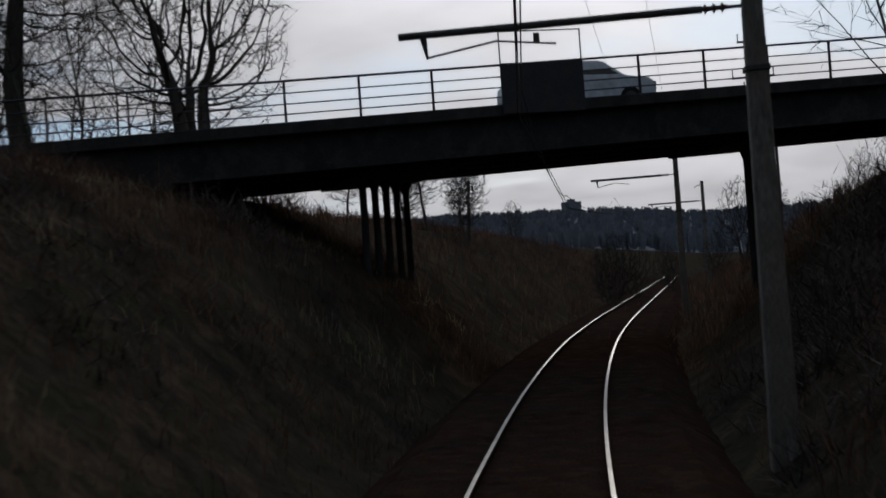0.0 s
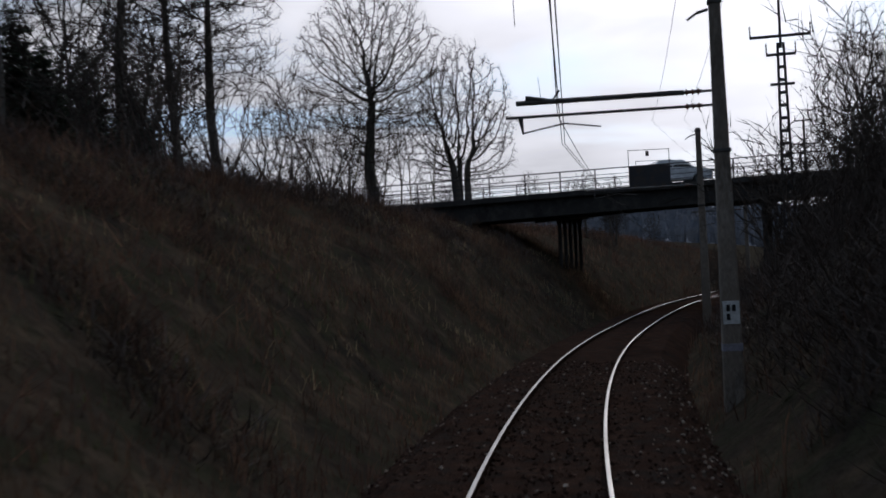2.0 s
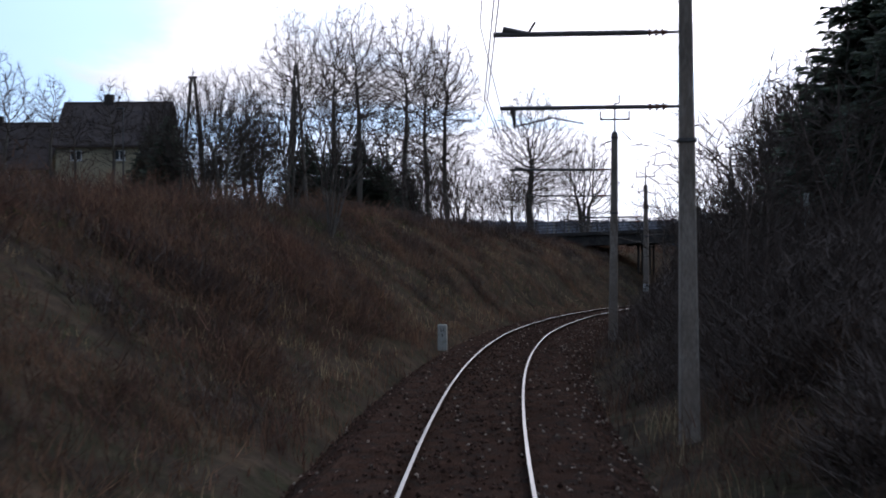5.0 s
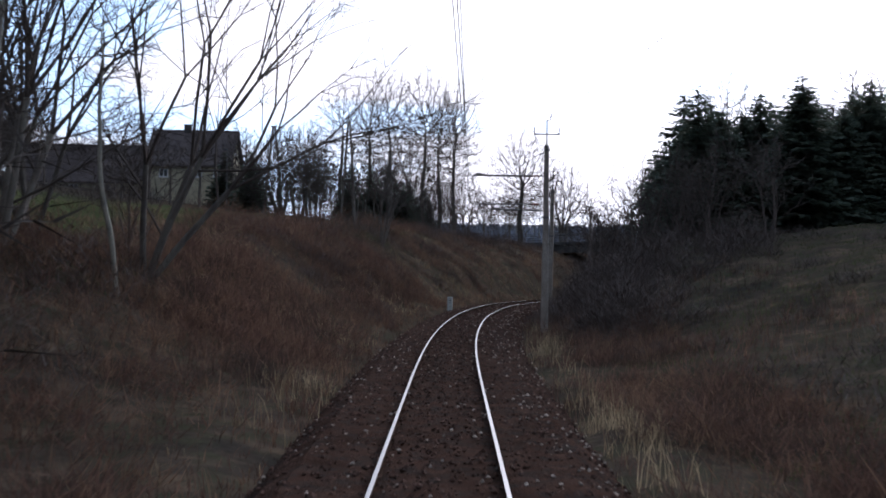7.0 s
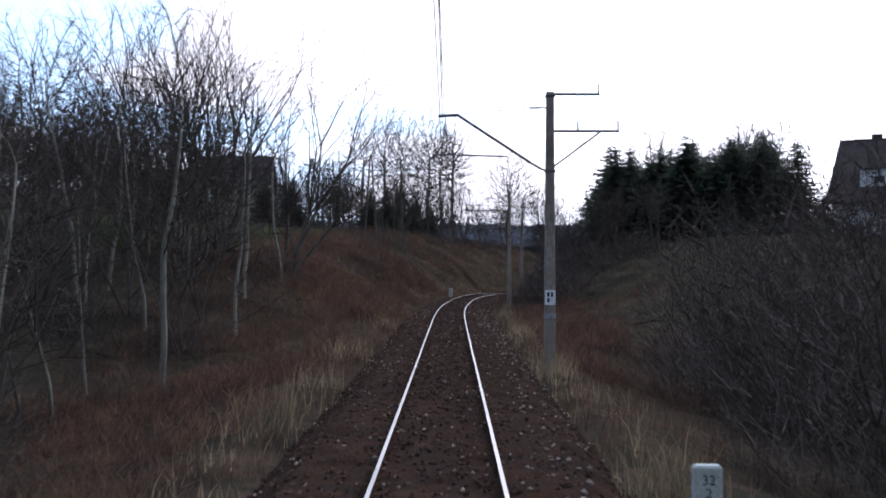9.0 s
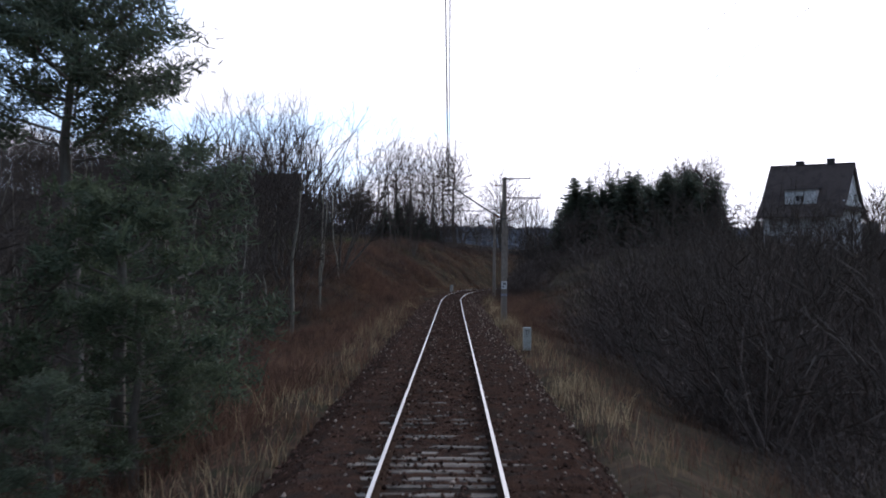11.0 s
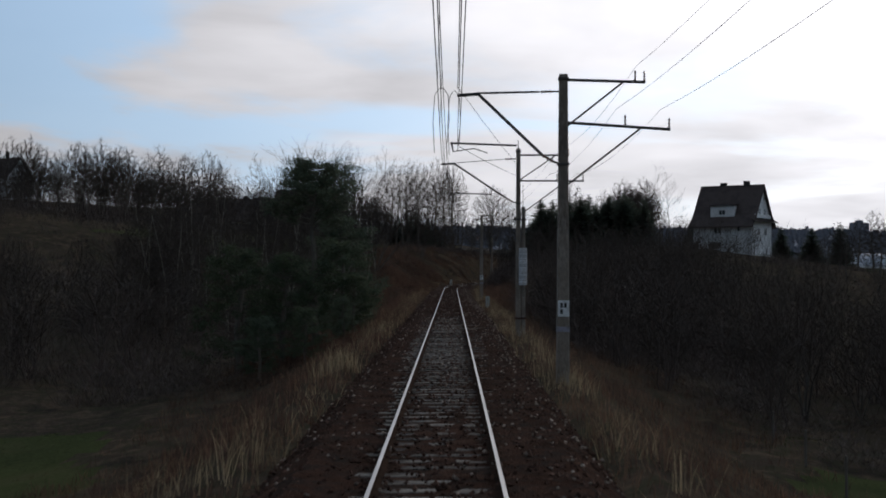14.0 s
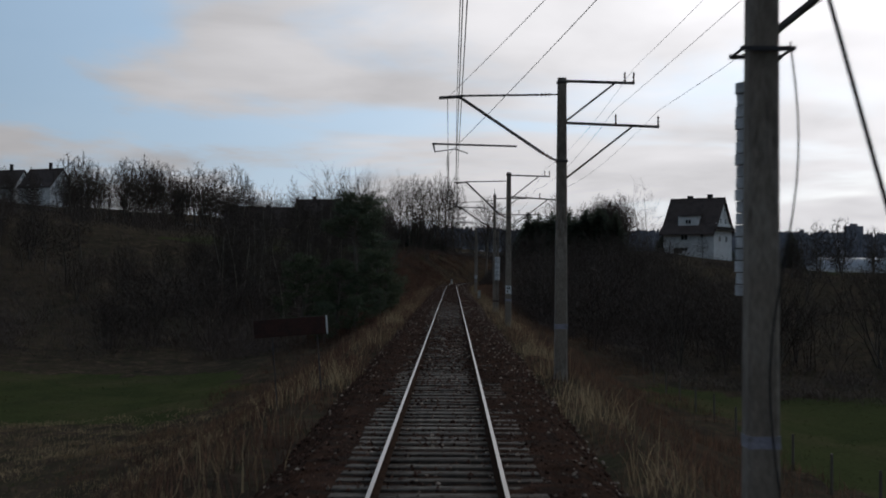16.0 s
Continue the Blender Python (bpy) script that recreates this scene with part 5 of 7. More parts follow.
def bare_tree_meshes(seed, height, r, levels=4, kids=(9, 6, 5, 4), spread=48, up=0.6, stems=1, fork=0.0, trunk_share=0.75, droop=0.0, lean=0.0, mat="bark", bend=0.06, limbs=None):
    """Meshes of a leafless tree: trunk and crown. fork: height of the first fork; stems: stems there."""
    rng = random.Random(seed)
    wood, twigs = Wood(), Wood()
    if fork:
        top = Vector((lean * fork, rng.gauss(0, 0.1), fork))
        pts = [Vector((0, 0, -0.5)), Vector((lean * 0.2, 0, fork * 0.35)), top]
        wood.tube([pts[0], Vector((0, 0, 0.15)), pts[1], pts[2]], [r * 1.5, r * 1.15, r, r * 0.95], 8)
        start = top
    else:
        start = Vector((0, 0, -0.4))
    for k in range(stems):
        if stems > 1 or fork:
            t = 2 * math.pi * (k + rng.random() * 0.5) / stems
            tilt = radians((8 + 52 * ((k * 0.618) % 1.0)) if fork else rng.uniform(6, 19))
            d = Vector((math.cos(t) * math.sin(tilt), math.sin(t) * math.sin(tilt), math.cos(tilt)))
            rr = r * (0.62 if stems > 1 else 0.9) * rng.uniform(0.7, 1.0)
        else:
            d, rr = Vector((lean, 0, 1)).normalized(), r
        into = wood
        if limbs is not None:
            into = Wood()
            limbs.append(into)
        grow_branch(rng, into, twigs, start, d, (height - fork) * trunk_share * rng.uniform(0.85, 1.1), rr, 0, levels, up, spread, kids, droop, bend)
    return [wood.mesh("trunk", M[mat]), twigs.mesh("crown", M["crown_twig"])] + [w.mesh("limb", M[mat]) for w in limbs or ()]


def forked_tree_meshes(seed, height, r, stems=1, fork=0.25, levels=7, spread=30, droop=0.0, twigs_each=3, twig_len=0.7, twig_r=0.009, mat="bark", lean=0.0, open_angle=30, limbs=None, side_limbs=1):
    """A leafless tree whose branches fork again and again into a rounded crown."""
    rng = random.Random(seed)
    trunk, crown = Wood(), Wood()
    ratio = 0.8
    unit = height * (1 - fork) / sum(ratio ** k * 0.93 for k in range(levels)) * 1.04

    def go(p, d, length, rad, level, into):
        bend = 0.05 + 0.02 * level
        mid = p + d * length * 0.5
        d2 = (d + Vector((rng.gauss(0, bend), rng.gauss(0, bend), rng.gauss(0.05, bend) - droop * level * 0.03))).normalized()
        end = mid + d2 * length * 0.5
        if level >= 4 and into is crown:
            crown.spike(p, end + d2 * length * 0.3, rad)
        else:
            into.tube([p, mid, end], [rad, rad * 0.9, rad * 0.78], (8, 6, 5, 4, 3)[min(level, 4)])
        if level >= 2:
            for k in range(twigs_each if level < levels - 1 else twigs_each + 3):
                q = rng.random()
                at = p.lerp(end, q)
                axis = d2.orthogonal().normalized()
                axis.rotate(Matrix.Rotation(rng.random() * 6.283, 3, d2))
                td = d2.copy()
                td.rotate(Matrix.Rotation(radians(rng.uniform(20, 60)), 3, axis))
                crown.spike(at, at + td * twig_len * rng.uniform(0.5, 1.3), min(rad * 0.6, twig_r * rng.uniform(1.0, 1.5)))
        if level >= levels - 1:
            return
        if level <= levels - 4:
            for k in range(side_limbs):
                at = p.lerp(end, rng.uniform(0.3, 0.95))
                axis = d2.orthogonal().normalized()
                axis.rotate(Matrix.Rotation(rng.random() * 6.283, 3, d2))
                nd = d2.copy()
                nd.rotate(Matrix.Rotation(radians(rng.uniform(35, 65)), 3, axis))
                go(at, nd, length * rng.uniform(0.45, 0.65), rad * 0.4, level + 2, crown)
        kids = 2 if rng.random() < (0.72 if level else 0.2) else 3
        turn = rng.random() * 6.283
        for k in range(kids):
            axis = d2.orthogonal().normalized()
            axis.rotate(Matrix.Rotation(turn + 6.283 * k / kids + rng.gauss(0, 0.35), 3, d2))
            nd = d2.copy()
            nd.rotate(Matrix.Rotation(radians(rng.uniform(0.55, 1.25) * spread), 3, axis))
            go(end, nd, length * ratio * rng.uniform(0.72, 1.15), rad * 0.78 * (0.76 if kids == 2 else 0.66), level + 1, crown)

    if fork * height > 0.3:
        base = Vector((lean * fork * height, 0, fork * height))
        trunk.tube([Vector((0, 0, -0.5)), Vector((0, 0, 0.1)), Vector((base.x * 0.4, 0.05, base.z * 0.55)), base], [r * 1.5, r * 1.12, r * 0.97, r * 0.93], 9)
    else:
        base = Vector((0, 0, -0.3))
    for k in range(stems):
        t = 6.283 * (k + rng.random() * 0.4) / stems
        tilt = radians(0 if stems == 1 else open_angle * (0.12 + 1.0 * ((k * 0.618) % 1.0)))
        d = Vector((math.cos(t) * math.sin(tilt) + lean, math.sin(t) * math.sin(tilt), math.cos(tilt))).normalized()
        into = trunk
        if limbs is not None:
            into = Wood()
            limbs.append(into)
        go(base, d, unit * rng.uniform(0.92, 1.08) * (1.1 - 0.4 * tilt), r * (0.92 if stems == 1 else 0.68 if stems < 5 else 0.46), 0, into)
    return [trunk.mesh("trunk", M[mat]), crown.mesh("crown", M["crown_twig"])] + [w.mesh("limb", M[mat]) for w in limbs or ()]


def grown_tree_meshes(seed, height, base, radius, trunk_r, count=900, step=0.3, kill=0.55, tip=0.011, twigs=3, twig_len=0.7, leader=0.0, stems=1, spread=0.0, mat="bark", limbs=0, up=0.12, egg=0.45, sense=2.2):
    """A leafless tree whose branches grow towards points strewn through an egg-shaped crown from base to height."""
    r = np.random.RandomState(seed)
    u = r.normal(size=(count, 3))
    u /= np.linalg.norm(u, axis=1)[:, None]
    A = u * (r.uniform(0, 1, count) ** 0.42)[:, None] * (radius, radius, (height - base) / 2)
    A[:, 2] += (height + base) / 2
    A[:, :2] *= (1 + egg * (0.35 - (A[:, 2] - base) / (height - base)))[:, None]
    A = A[wob(A[:, 0] + A[:, 2] * 0.6, A[:, 1] - A[:, 2] * 0.5, radius * 0.45, seed) > -0.75]
    P, par = [], []
    for k in range(stems):
        t = 6.283 * (k + r.uniform(0, 0.5)) / stems
        out = np.array([math.cos(t), math.sin(t), 0.0]) * spread
        p, last, d = out * 0.12 + (0, 0, -0.5), -1, np.zeros(3)
        while p[2] < max(base, leader * height):
            P.append(p)
            par.append(last)
            last = len(P) - 1
            d = d * 0.8 + r.normal(0, 0.05, 3) * (1, 1, 0.3)
            p = p + (np.array([0, 0, 1.0]) + d + out * 0.5) * step
    P = np.array(P)
    best = ((A[:, None] - P[None]) ** 2).sum(-1)
    near, dist = best.argmin(1), np.sqrt(best.min(1))
    tries = np.zeros(len(P), int)
    for _ in range(150):
        if not len(A):
            break
        pull = np.zeros((len(P), 3))
        felt = dist < max(sense, dist.min() + 0.3)
        np.add.at(pull, near[felt], ((A - P[near]) / np.maximum(dist, 0.01)[:, None])[felt])
        grow_at = np.unique(near[felt])
        grow_at = grow_at[tries[grow_at] < 4]
        if not len(grow_at):
            break
        tries[grow_at] += 1
        d = pull[grow_at]
        d /= np.maximum(np.linalg.norm(d, axis=1), 1e-6)[:, None]
        d += r.normal(0, 0.24, d.shape) + (0, 0, up)
        d /= np.linalg.norm(d, axis=1)[:, None]
        fresh = P[grow_at] + d * step
        n0 = len(P)
        P = np.concatenate([P, fresh])
        par.extend(grow_at.tolist())
        tries = np.concatenate([tries, np.zeros(len(fresh), int)])
        gap = np.sqrt(((A[:, None] - fresh[None]) ** 2).sum(-1))
        k = gap.argmin(1)
        g = gap[np.arange(len(A)), k]
        closer = g < dist
        near[closer], dist[closer] = n0 + k[closer], g[closer]
        keep = dist > kill
        A, near, dist = A[keep], near[keep], dist[keep]
    par = np.array(par)
    n = len(P)
    leaves, first = np.zeros(n), np.full(n, -1)
    for i in range(n - 1, -1, -1):
        leaves[i] = max(leaves[i], 1)
        if par[i] >= 0:
            leaves[par[i]] += leaves[i]
            if first[par[i]] < 0 or leaves[i] > leaves[first[par[i]]]:
                first[par[i]] = i
    inner = (par >= 0) & (first >= 0)
    Q = P.copy()
    Q[inner] = 0.5 * P[inner] + 0.25 * (P[par[inner]] + P[first[inner]])
    P = Q
    power = math.log(leaves.max()) / math.log(trunk_r / tip)
    R = tip * leaves ** (1 / power)
    R[P[:, 2] < 0.3] *= 1.25
    # main stem, heavy limbs and the fine rest
    group = np.full(n, -2)
    chain = [k for k in range(n) if par[k] < 0]
    while chain:
        k = chain.pop()
        while k >= 0 and R[k] > trunk_r * 0.3:
            group[k] = -1
            k = first[k]
    R = np.where(group == -1, R * np.clip(1.1 - 0.7 * P[:, 2] / height, 0.5, 1), R)
    heavy, limb_ids = trunk_r * 0.16, []
    for i in range(n):
        if group[i] == -2 and par[i] >= 0 and limbs:
            if group[par[i]] == -1 and R[i] > heavy and len(limb_ids) < limbs:
                limb_ids.append(i)
                group[i] = len(limb_ids)
            elif group[par[i]] > 0 and R[i] > heavy:
                group[i] = group[par[i]]

    def segments(pick, sides):
        i = np.nonzero(pick & (par >= 0))[0]
        a, b = P[par[i]], P[i]
        ra, rb = np.minimum(R[par[i]], R[i] * 1.3), R[i]
        d = b - a
        d /= np.maximum(np.linalg.norm(d, axis=1), 1e-6)[:, None]
        b = b + d * (rb * 0.5)[:, None]
        side = np.cross(d, np.where(np.abs(d[:, 2:]) > 0.9, [[1.0, 0, 0]], [[0, 0, 1.0]]))
        side /= np.linalg.norm(side, axis=1)[:, None]
        other = np.cross(d, side)
        V = np.empty((len(i), 2 * sides, 3))
        for k in range(sides):
            c = side * math.cos(6.2832 * k / sides) + other * math.sin(6.2832 * k / sides)
            V[:, k], V[:, sides + k] = a + c * ra[:, None], b + c * rb[:, None]
        q = np.array([(k, (k + 1) % sides, sides + (k + 1) % sides, sides + k) for k in range(sides)])
        return V.reshape(-1, 3).tolist(), (np.arange(len(i))[:, None, None] * 2 * sides + q).reshape(-1, 4).tolist()

    def stems_of(pick):
        """Continuous tubes along the chains of the picked nodes."""
        tubes = []
        for i in np.nonzero(pick)[0]:
            p = par[i]
            if p >= 0 and pick[p] and first[p] == i:
                continue
            run = [p] if p >= 0 else []
            k = i
            while k >= 0 and pick[k]:
                run.append(k)
                k = first[k]
            if len(run) > 1:
                radii = [float(R[k]) for k in run]
                radii[0] = min(radii[0], radii[1] * 1.2)
                tubes.append(([Vector(P[k]) for k in run], radii))
        return tubes

    runs = stems_of(group == -1)
    made, heavy_runs = [], [[run] for run in runs[1:]]
    w = Wood()
    w.tube(*runs[0], 8)
    made.append(w.mesh("trunk", M[mat]))
    V, F = segments(group == -2, 3)
    fine = np.repeat(np.nonzero((leaves < 9) & (par >= 0))[0], twigs)
    q = r.uniform(0, 1, (len(fine), 1))
    at = P[par[fine]] * (1 - q) + P[fine] * q
    d = P[fine] - P[par[fine]]
    d /= np.maximum(np.linalg.norm(d, axis=1), 1e-6)[:, None]
    d = d * 0.8 + r.normal(0, 0.42, d.shape) + (0, 0, 0.1)
    d /= np.linalg.norm(d, axis=1)[:, None]
    end = at + d * (twig_len * r.uniform(0.4, 1.2, (len(fine), 1)))
    w = np.cross(d, r.normal(size=d.shape))
    w /= np.linalg.norm(w, axis=1)[:, None]
    w *= tip * 0.8
    b0 = len(V)
    V += np.stack([at - w, at + w, end], 1).reshape(-1, 3).tolist()
    F += (b0 + np.arange(len(fine) * 3).reshape(-1, 3)).tolist()
    made.append(mesh_of("crown", V, F, M["crown_twig"]))
    for runs in heavy_runs + [stems_of(group == k + 1) for k in range(len(limb_ids))]:
        w = Wood()
        for run in runs:
            w.tube(*run, 6)
        made.append(w.mesh("limb", M[mat]))
    return made


def put_tree(name, label, meshes, x, y, scale=1.0, turn=0.0, group="", category="tree", sink=0.0, tilt=0.0, z=None, tall=1.0):
    g = on_ground(x, y, -sink) if z is None else (x, y, z)
    t = thing(name, label, category, g, turn, group)
    t.matrix_basis = pose(*g, tilt, 0, turn) @ Matrix.Diagonal((scale, scale, scale * tall, 1))
    part("trunk", meshes[0], None, t)
    part("crown", meshes[1], None, t)
    for limb in meshes[2:]:
        part("limb", limb, None, t)
    return t


rng = random.Random(7)
LINDEN_A = grown_tree_meshes(11, 15.8, 3.4, 5.5, 0.36, 3200, 0.27, 0.36, 0.0105, 4, 0.7, leader=0.5, limbs=8)
LINDEN_B = grown_tree_meshes(15, 12.0, 1.6, 4.1, 0.26, 2400, 0.26, 0.34, 0.0105, 4, 0.65, leader=0.34, stems=3, spread=0.22, limbs=8)
TALL = [grown_tree_meshes(20 + i, 19, 5.0, 3.8 + 0.3 * i, 0.24, 2000, 0.33, 0.42, 0.013, 4, 0.8, leader=0.62, limbs=6, up=0.2) for i in range(3)]
YOUNG = [bare_tree_meshes(40 + i, 12, 0.095, 3, (16, 5, 5), 52, 0.3, 1, 0, 1.0, mat="pale_bark", bend=0.08) for i in range(4)]
SLIM = [grown_tree_meshes(45 + i, 12.5, 3.6, 1.7 + 0.25 * i, 0.1, 520, 0.3, 0.42, 0.011, 3, 0.7, leader=0.75, mat="pale_bark", up=0.35) for i in range(3)]
MULTI = [forked_tree_meshes(50 + i, 10.5, 0.13, 4, 0.0, 5, 22, 0.0, 2, 0.7, 0.0095, open_angle=24, side_limbs=1) for i in range(3)]
SHRUB = [bare_tree_meshes(60 + i, 4.2, 0.05, 2, (7, 6), 46, 0.4, 6, 0, 0.95, mat="twig", bend=0.16) for i in range(4)]
FAR = [grown_tree_meshes(70 + i, 10.5, (1.6, 2.4, 1.2)[i], (3.0, 2.5, 3.3)[i], 0.16, 1000, 0.28, 0.44, 0.014, 4, 0.8, leader=(0.45, 0.65, 0.35)[i], stems=(1, 1, 2)[i], spread=0.25) for i in range(3)]

put_tree("linden", "large leafless linden with a low fork and rounded crown", LINDEN_A, 8.85, 304.4, 1.0, 20)
put_tree("linden", "leafless linden with several stems and a rounded crown", LINDEN_B, 14.2, 304.8, 1.0, 70)
for i, (x, y, s, t) in enumerate(((0.4, 289.5, 1.0, 10), (-6.2, 274.5, 0.9, 100), (-3.0, 283.0, 1.0, 200), (-8.6, 282.0, 0.95, 40), (-11.5, 276.0, 0.85, 150), (-1.4, 287.0, 0.9, 80))):
    put_tree("tall_tree", "tall leafless tree with a straight trunk on the cutting edge", TALL[i % 3], x, y, s, t, "trees on the cutting edge", sink=0.2)


def conifer_meshes(seed, height, radius, tiers, mat="needle", bare=0.06):
    """A spruce: a trunk and drooping tiers of needle sprays."""
    rng = random.Random(seed)
    wood = Wood()
    wood.tube([Vector((0, 0, -0.4)), Vector((0, 0, height * 0.5)), Vector((0, 0, height))], [height * 0.016, height * 0.01, 0.02], 6)
    v, f = [], []
    for k in range(tiers):
        q = (k + rng.random() * 0.6) / tiers
        z = height * (bare + (1 - bare) * q)
        rr = radius * (1 - q) ** 0.7 + 0.16
        m = max(7, int(15 * (1 - q) + 6))
        for i in range(m):
            t = 2 * math.pi * (i + rng.random() * 0.7) / m
            ln = rr * rng.uniform(0.7, 1.15)
            out = Vector((math.cos(t), math.sin(t), 0))
            side = Vector((-math.sin(t), math.cos(t), 0))
            z = height * (bare + (1 - bare) * q) + rng.gauss(0, 0.16)
            seg = 4
            prev = Vector((0, 0, z))
            for s in range(seg):
                a = s / seg
                b = (s + 1) / seg
                p0 = Vector((0, 0, z)) + out * ln * a + Vector((0, 0, -ln * 0.32 * a + 0.26 * ln * a * a))
                p1 = Vector((0, 0, z)) + out * ln * b + Vector((0, 0, -ln * 0.32 * b + 0.26 * ln * b * b))
                w = ln * 0.22 * (1.1 - a) + 0.07
                for sgn in (-1, 1):
                    for rep in range(2):
                        j = Vector((rng.gauss(0, 0.05), rng.gauss(0, 0.05), rng.gauss(0, 0.05)))
                        c = p1 + side * sgn * w * rng.uniform(0.8, 1.6) + out * w * rng.uniform(0.2, 0.9) + Vector((0, 0, -w * rng.uniform(0.15, 0.7))) + j
                        n = len(v)
                        v.extend([tuple(p0), tuple(p1 + j * 0.5), tuple(c)])
                        f.append((n, n + 1, n + 2))
    return wood.mesh("trunk", M["bark"]), mesh_of("crown", v, f, M[mat])


SPRUCE = [conifer_meshes(80 + i, 9.0, 2.7 + 0.35 * i, 34) for i in range(3)]
for i in range(32):
    x = 13.2 + (i % 16) * 0.98 + rng.uniform(-0.6, 0.6)
    y = 214 + (i // 16) * 4.5 + rng.uniform(-2, 2) + (i % 16) * 0.2
    put_tree("spruce", "dark green spruce in a dense row behind the fence", SPRUCE[i % 3], x, y, rng.uniform(0.72, 0.96), rng.uniform(0, 360), "row of spruces")
for x, y, s in ((-4.6, 282.5, 0.66), (-6.8, 279.5, 0.78), (-3.0, 285.5, 0.55), (-8.4, 276.5, 0.75), (-5.0, 276.0, 0.6), (-10.2, 273.0, 0.7), (-19.5, 268, 0.7), (-26.5, 292, 0.75), (44, 262, 0.5), (66, 262, 0.8), (70, 258, 0.95), (62, 268, 0.75)):
    put_tree("spruce", "small dark spruce standing alone", SPRUCE[int(s * 10) % 3], x, y, s, 37 * s, "single spruces")


def pine_meshes(seed, height, low=0.16, wide=1.0, limbs=34, spread_of=None, tufts=8):
    """A wind-shaped pine: flat layered clumps of needle tufts on long limbs."""
    rng = random.Random(seed)
    wood = Wood()
    pts = [Vector((0, 0, -0.5)), Vector((0.1, 0, height * 0.35)), Vector((-0.2, 0.1, height * 0.7)), Vector((0.1, 0, height * 0.95))]
    wood.tube(pts, [0.24, 0.19, 0.13, 0.05], 8)
    v, f = [], []
    for k in range(limbs):
        q = low + (0.98 - low) * (k + rng.random()) / limbs
        z = height * q
        ln = wide * (spread_of(q) if spread_of else 3.3 * math.sin(math.pi * min(0.96, (0.35 + 0.62 * q))) + 0.9) * rng.uniform(0.55, 1.1)
        t = k * 2.4 + rng.gauss(0, 0.3)
        out = Vector((math.cos(t), math.sin(t), 0.1 + 0.34 * q))
        a = Vector((0, 0, z))
        limb = [a, a + out * ln * 0.5 + Vector((0, 0, -0.08)), a + out * ln + Vector((0, 0, 0.2))]
        wood.tube(limb, [0.05, 0.035, 0.012], 4)
        for c in range(tufts):
            u = rng.uniform(0.4, 1.08)
            base = a + out * ln * u + Vector((rng.gauss(0, 0.3), rng.gauss(0, 0.3), rng.gauss(0.1, 0.17)))
            for b in range(40):
                d = Vector((rng.gauss(0, 1), rng.gauss(0, 1), rng.gauss(0.45, 0.8))).normalized()
                s = base + Vector((rng.gauss(0, 0.21), rng.gauss(0, 0.21), rng.gauss(0, 0.12)))
                w = d.orthogonal().normalized() * 0.026
                tip = s + d * rng.uniform(0.14, 0.3)
                n = len(v)
                v.extend([tuple(s - w), tuple(s + w), tuple(tip + w * 0.6), tuple(tip - w * 0.6)])
                f.append((n, n + 1, n + 2, n + 3))
    return wood.mesh("trunk", M["bark"]), mesh_of("crown", v, f, M["pine_needle"])


PINE = pine_meshes(91, 12.0, 0.66, 0.9, 26, lambda q: 1.0 + 2.5 * math.sin(math.pi * min(1.0, (q - 0.52) / 0.5)) ** 0.7, 15)
LOW_PINE = pine_meshes(92, 7.5, 0.06, 0.8, 30)
put_tree("pine", "tall pine with open layered dark green crown", PINE, -8.2, 109.0, 0.92, 30, "pines")
for x, y, sc, t in ((-6.2, 105.5, 0.75, 140), (-9.2, 102.0, 0.8, 250), (-12.4, 106.5, 0.95, 200), (-7.0, 113.0, 1.0, 20), (-5.6, 99.5, 0.32, 60), (-7.3, 96.5, 0.36, 170), (-9.8, 97.5, 0.42, 10), (-5.4, 103.5, 0.45, 220)):
    put_tree("pine", "smaller pine with dense green boughs near the track", LOW_PINE, x, y, sc, t, "small pines")


def scatter(n, s0, s1, d0, d1, fn, seed):
    """Places n things over a stretch of the plan beside the line."""
    r = random.Random(seed)
    for i in range(n):
        p = beside(r.uniform(s0, s1), r.uniform(d0, d1))
        fn(i, p.x, p.y, r)


BUSH_AT = ((-13.6, 257.5, 0.95, 20), (-15.6, 260.5, 0.95, 140), (-12.0, 261.0, 0.7, 260))
# thickets of young trees on the left slope
scatter(26, 130, 184, -28, -9.5, lambda i, x, y, r: put_tree("young_tree", "thin leafless young tree with a pale stem in a thicket", YOUNG[i % 4], x, y, r.uniform(0.6, 0.9), r.uniform(0, 360), "young trees of the thicket", sink=0.1, tilt=r.uniform(-7, 7)), 101)
scatter(30, 132, 182, -26, -8.5, lambda i, x, y, r: put_tree("slender_tree", "tall slender leafless tree with a pale straight stem", SLIM[i % 3], x, y, r.uniform(0.75, 1.08), r.uniform(0, 360), "slender trees of the grove", sink=0.1, tilt=r.uniform(-5, 5)), 124)
scatter(7, 160, 200, -20, -9, lambda i, x, y, r: put_tree("leaning_tree", "leafless tree with several leaning stems", MULTI[i % 3], x, y, r.uniform(0.8, 1.15), r.uniform(0, 360), "leaning trees", sink=0.1, tilt=r.uniform(-8, 8)), 102)
for x, y, s, t, tl in ((-9.0, 184.0, 1.15, -80, 20), (-12.0, 180.0, 1.25, -60, 8), (-14.5, 184.0, 1.2, 180, 5), (-16.5, 181.0, 1.25, 60, 4)):
    put_tree("leaning_tree", "leafless tree with several leaning stems", MULTI[int(t) % 3], x, y, s, t, "leaning trees", sink=0.1, tilt=-tl)
for x, y, s in ((-4.6, 231.0, 0.62), (-6.8, 235.5, 0.72), (-5.4, 238.5, 0.75)):
    put_tree("leaning_tree", "small leafless tree with dark forked stems on the bank", MULTI[int(x * 10) % 3], x, y, s, x * 50, "bank trees", sink=0.1, tilt=8)
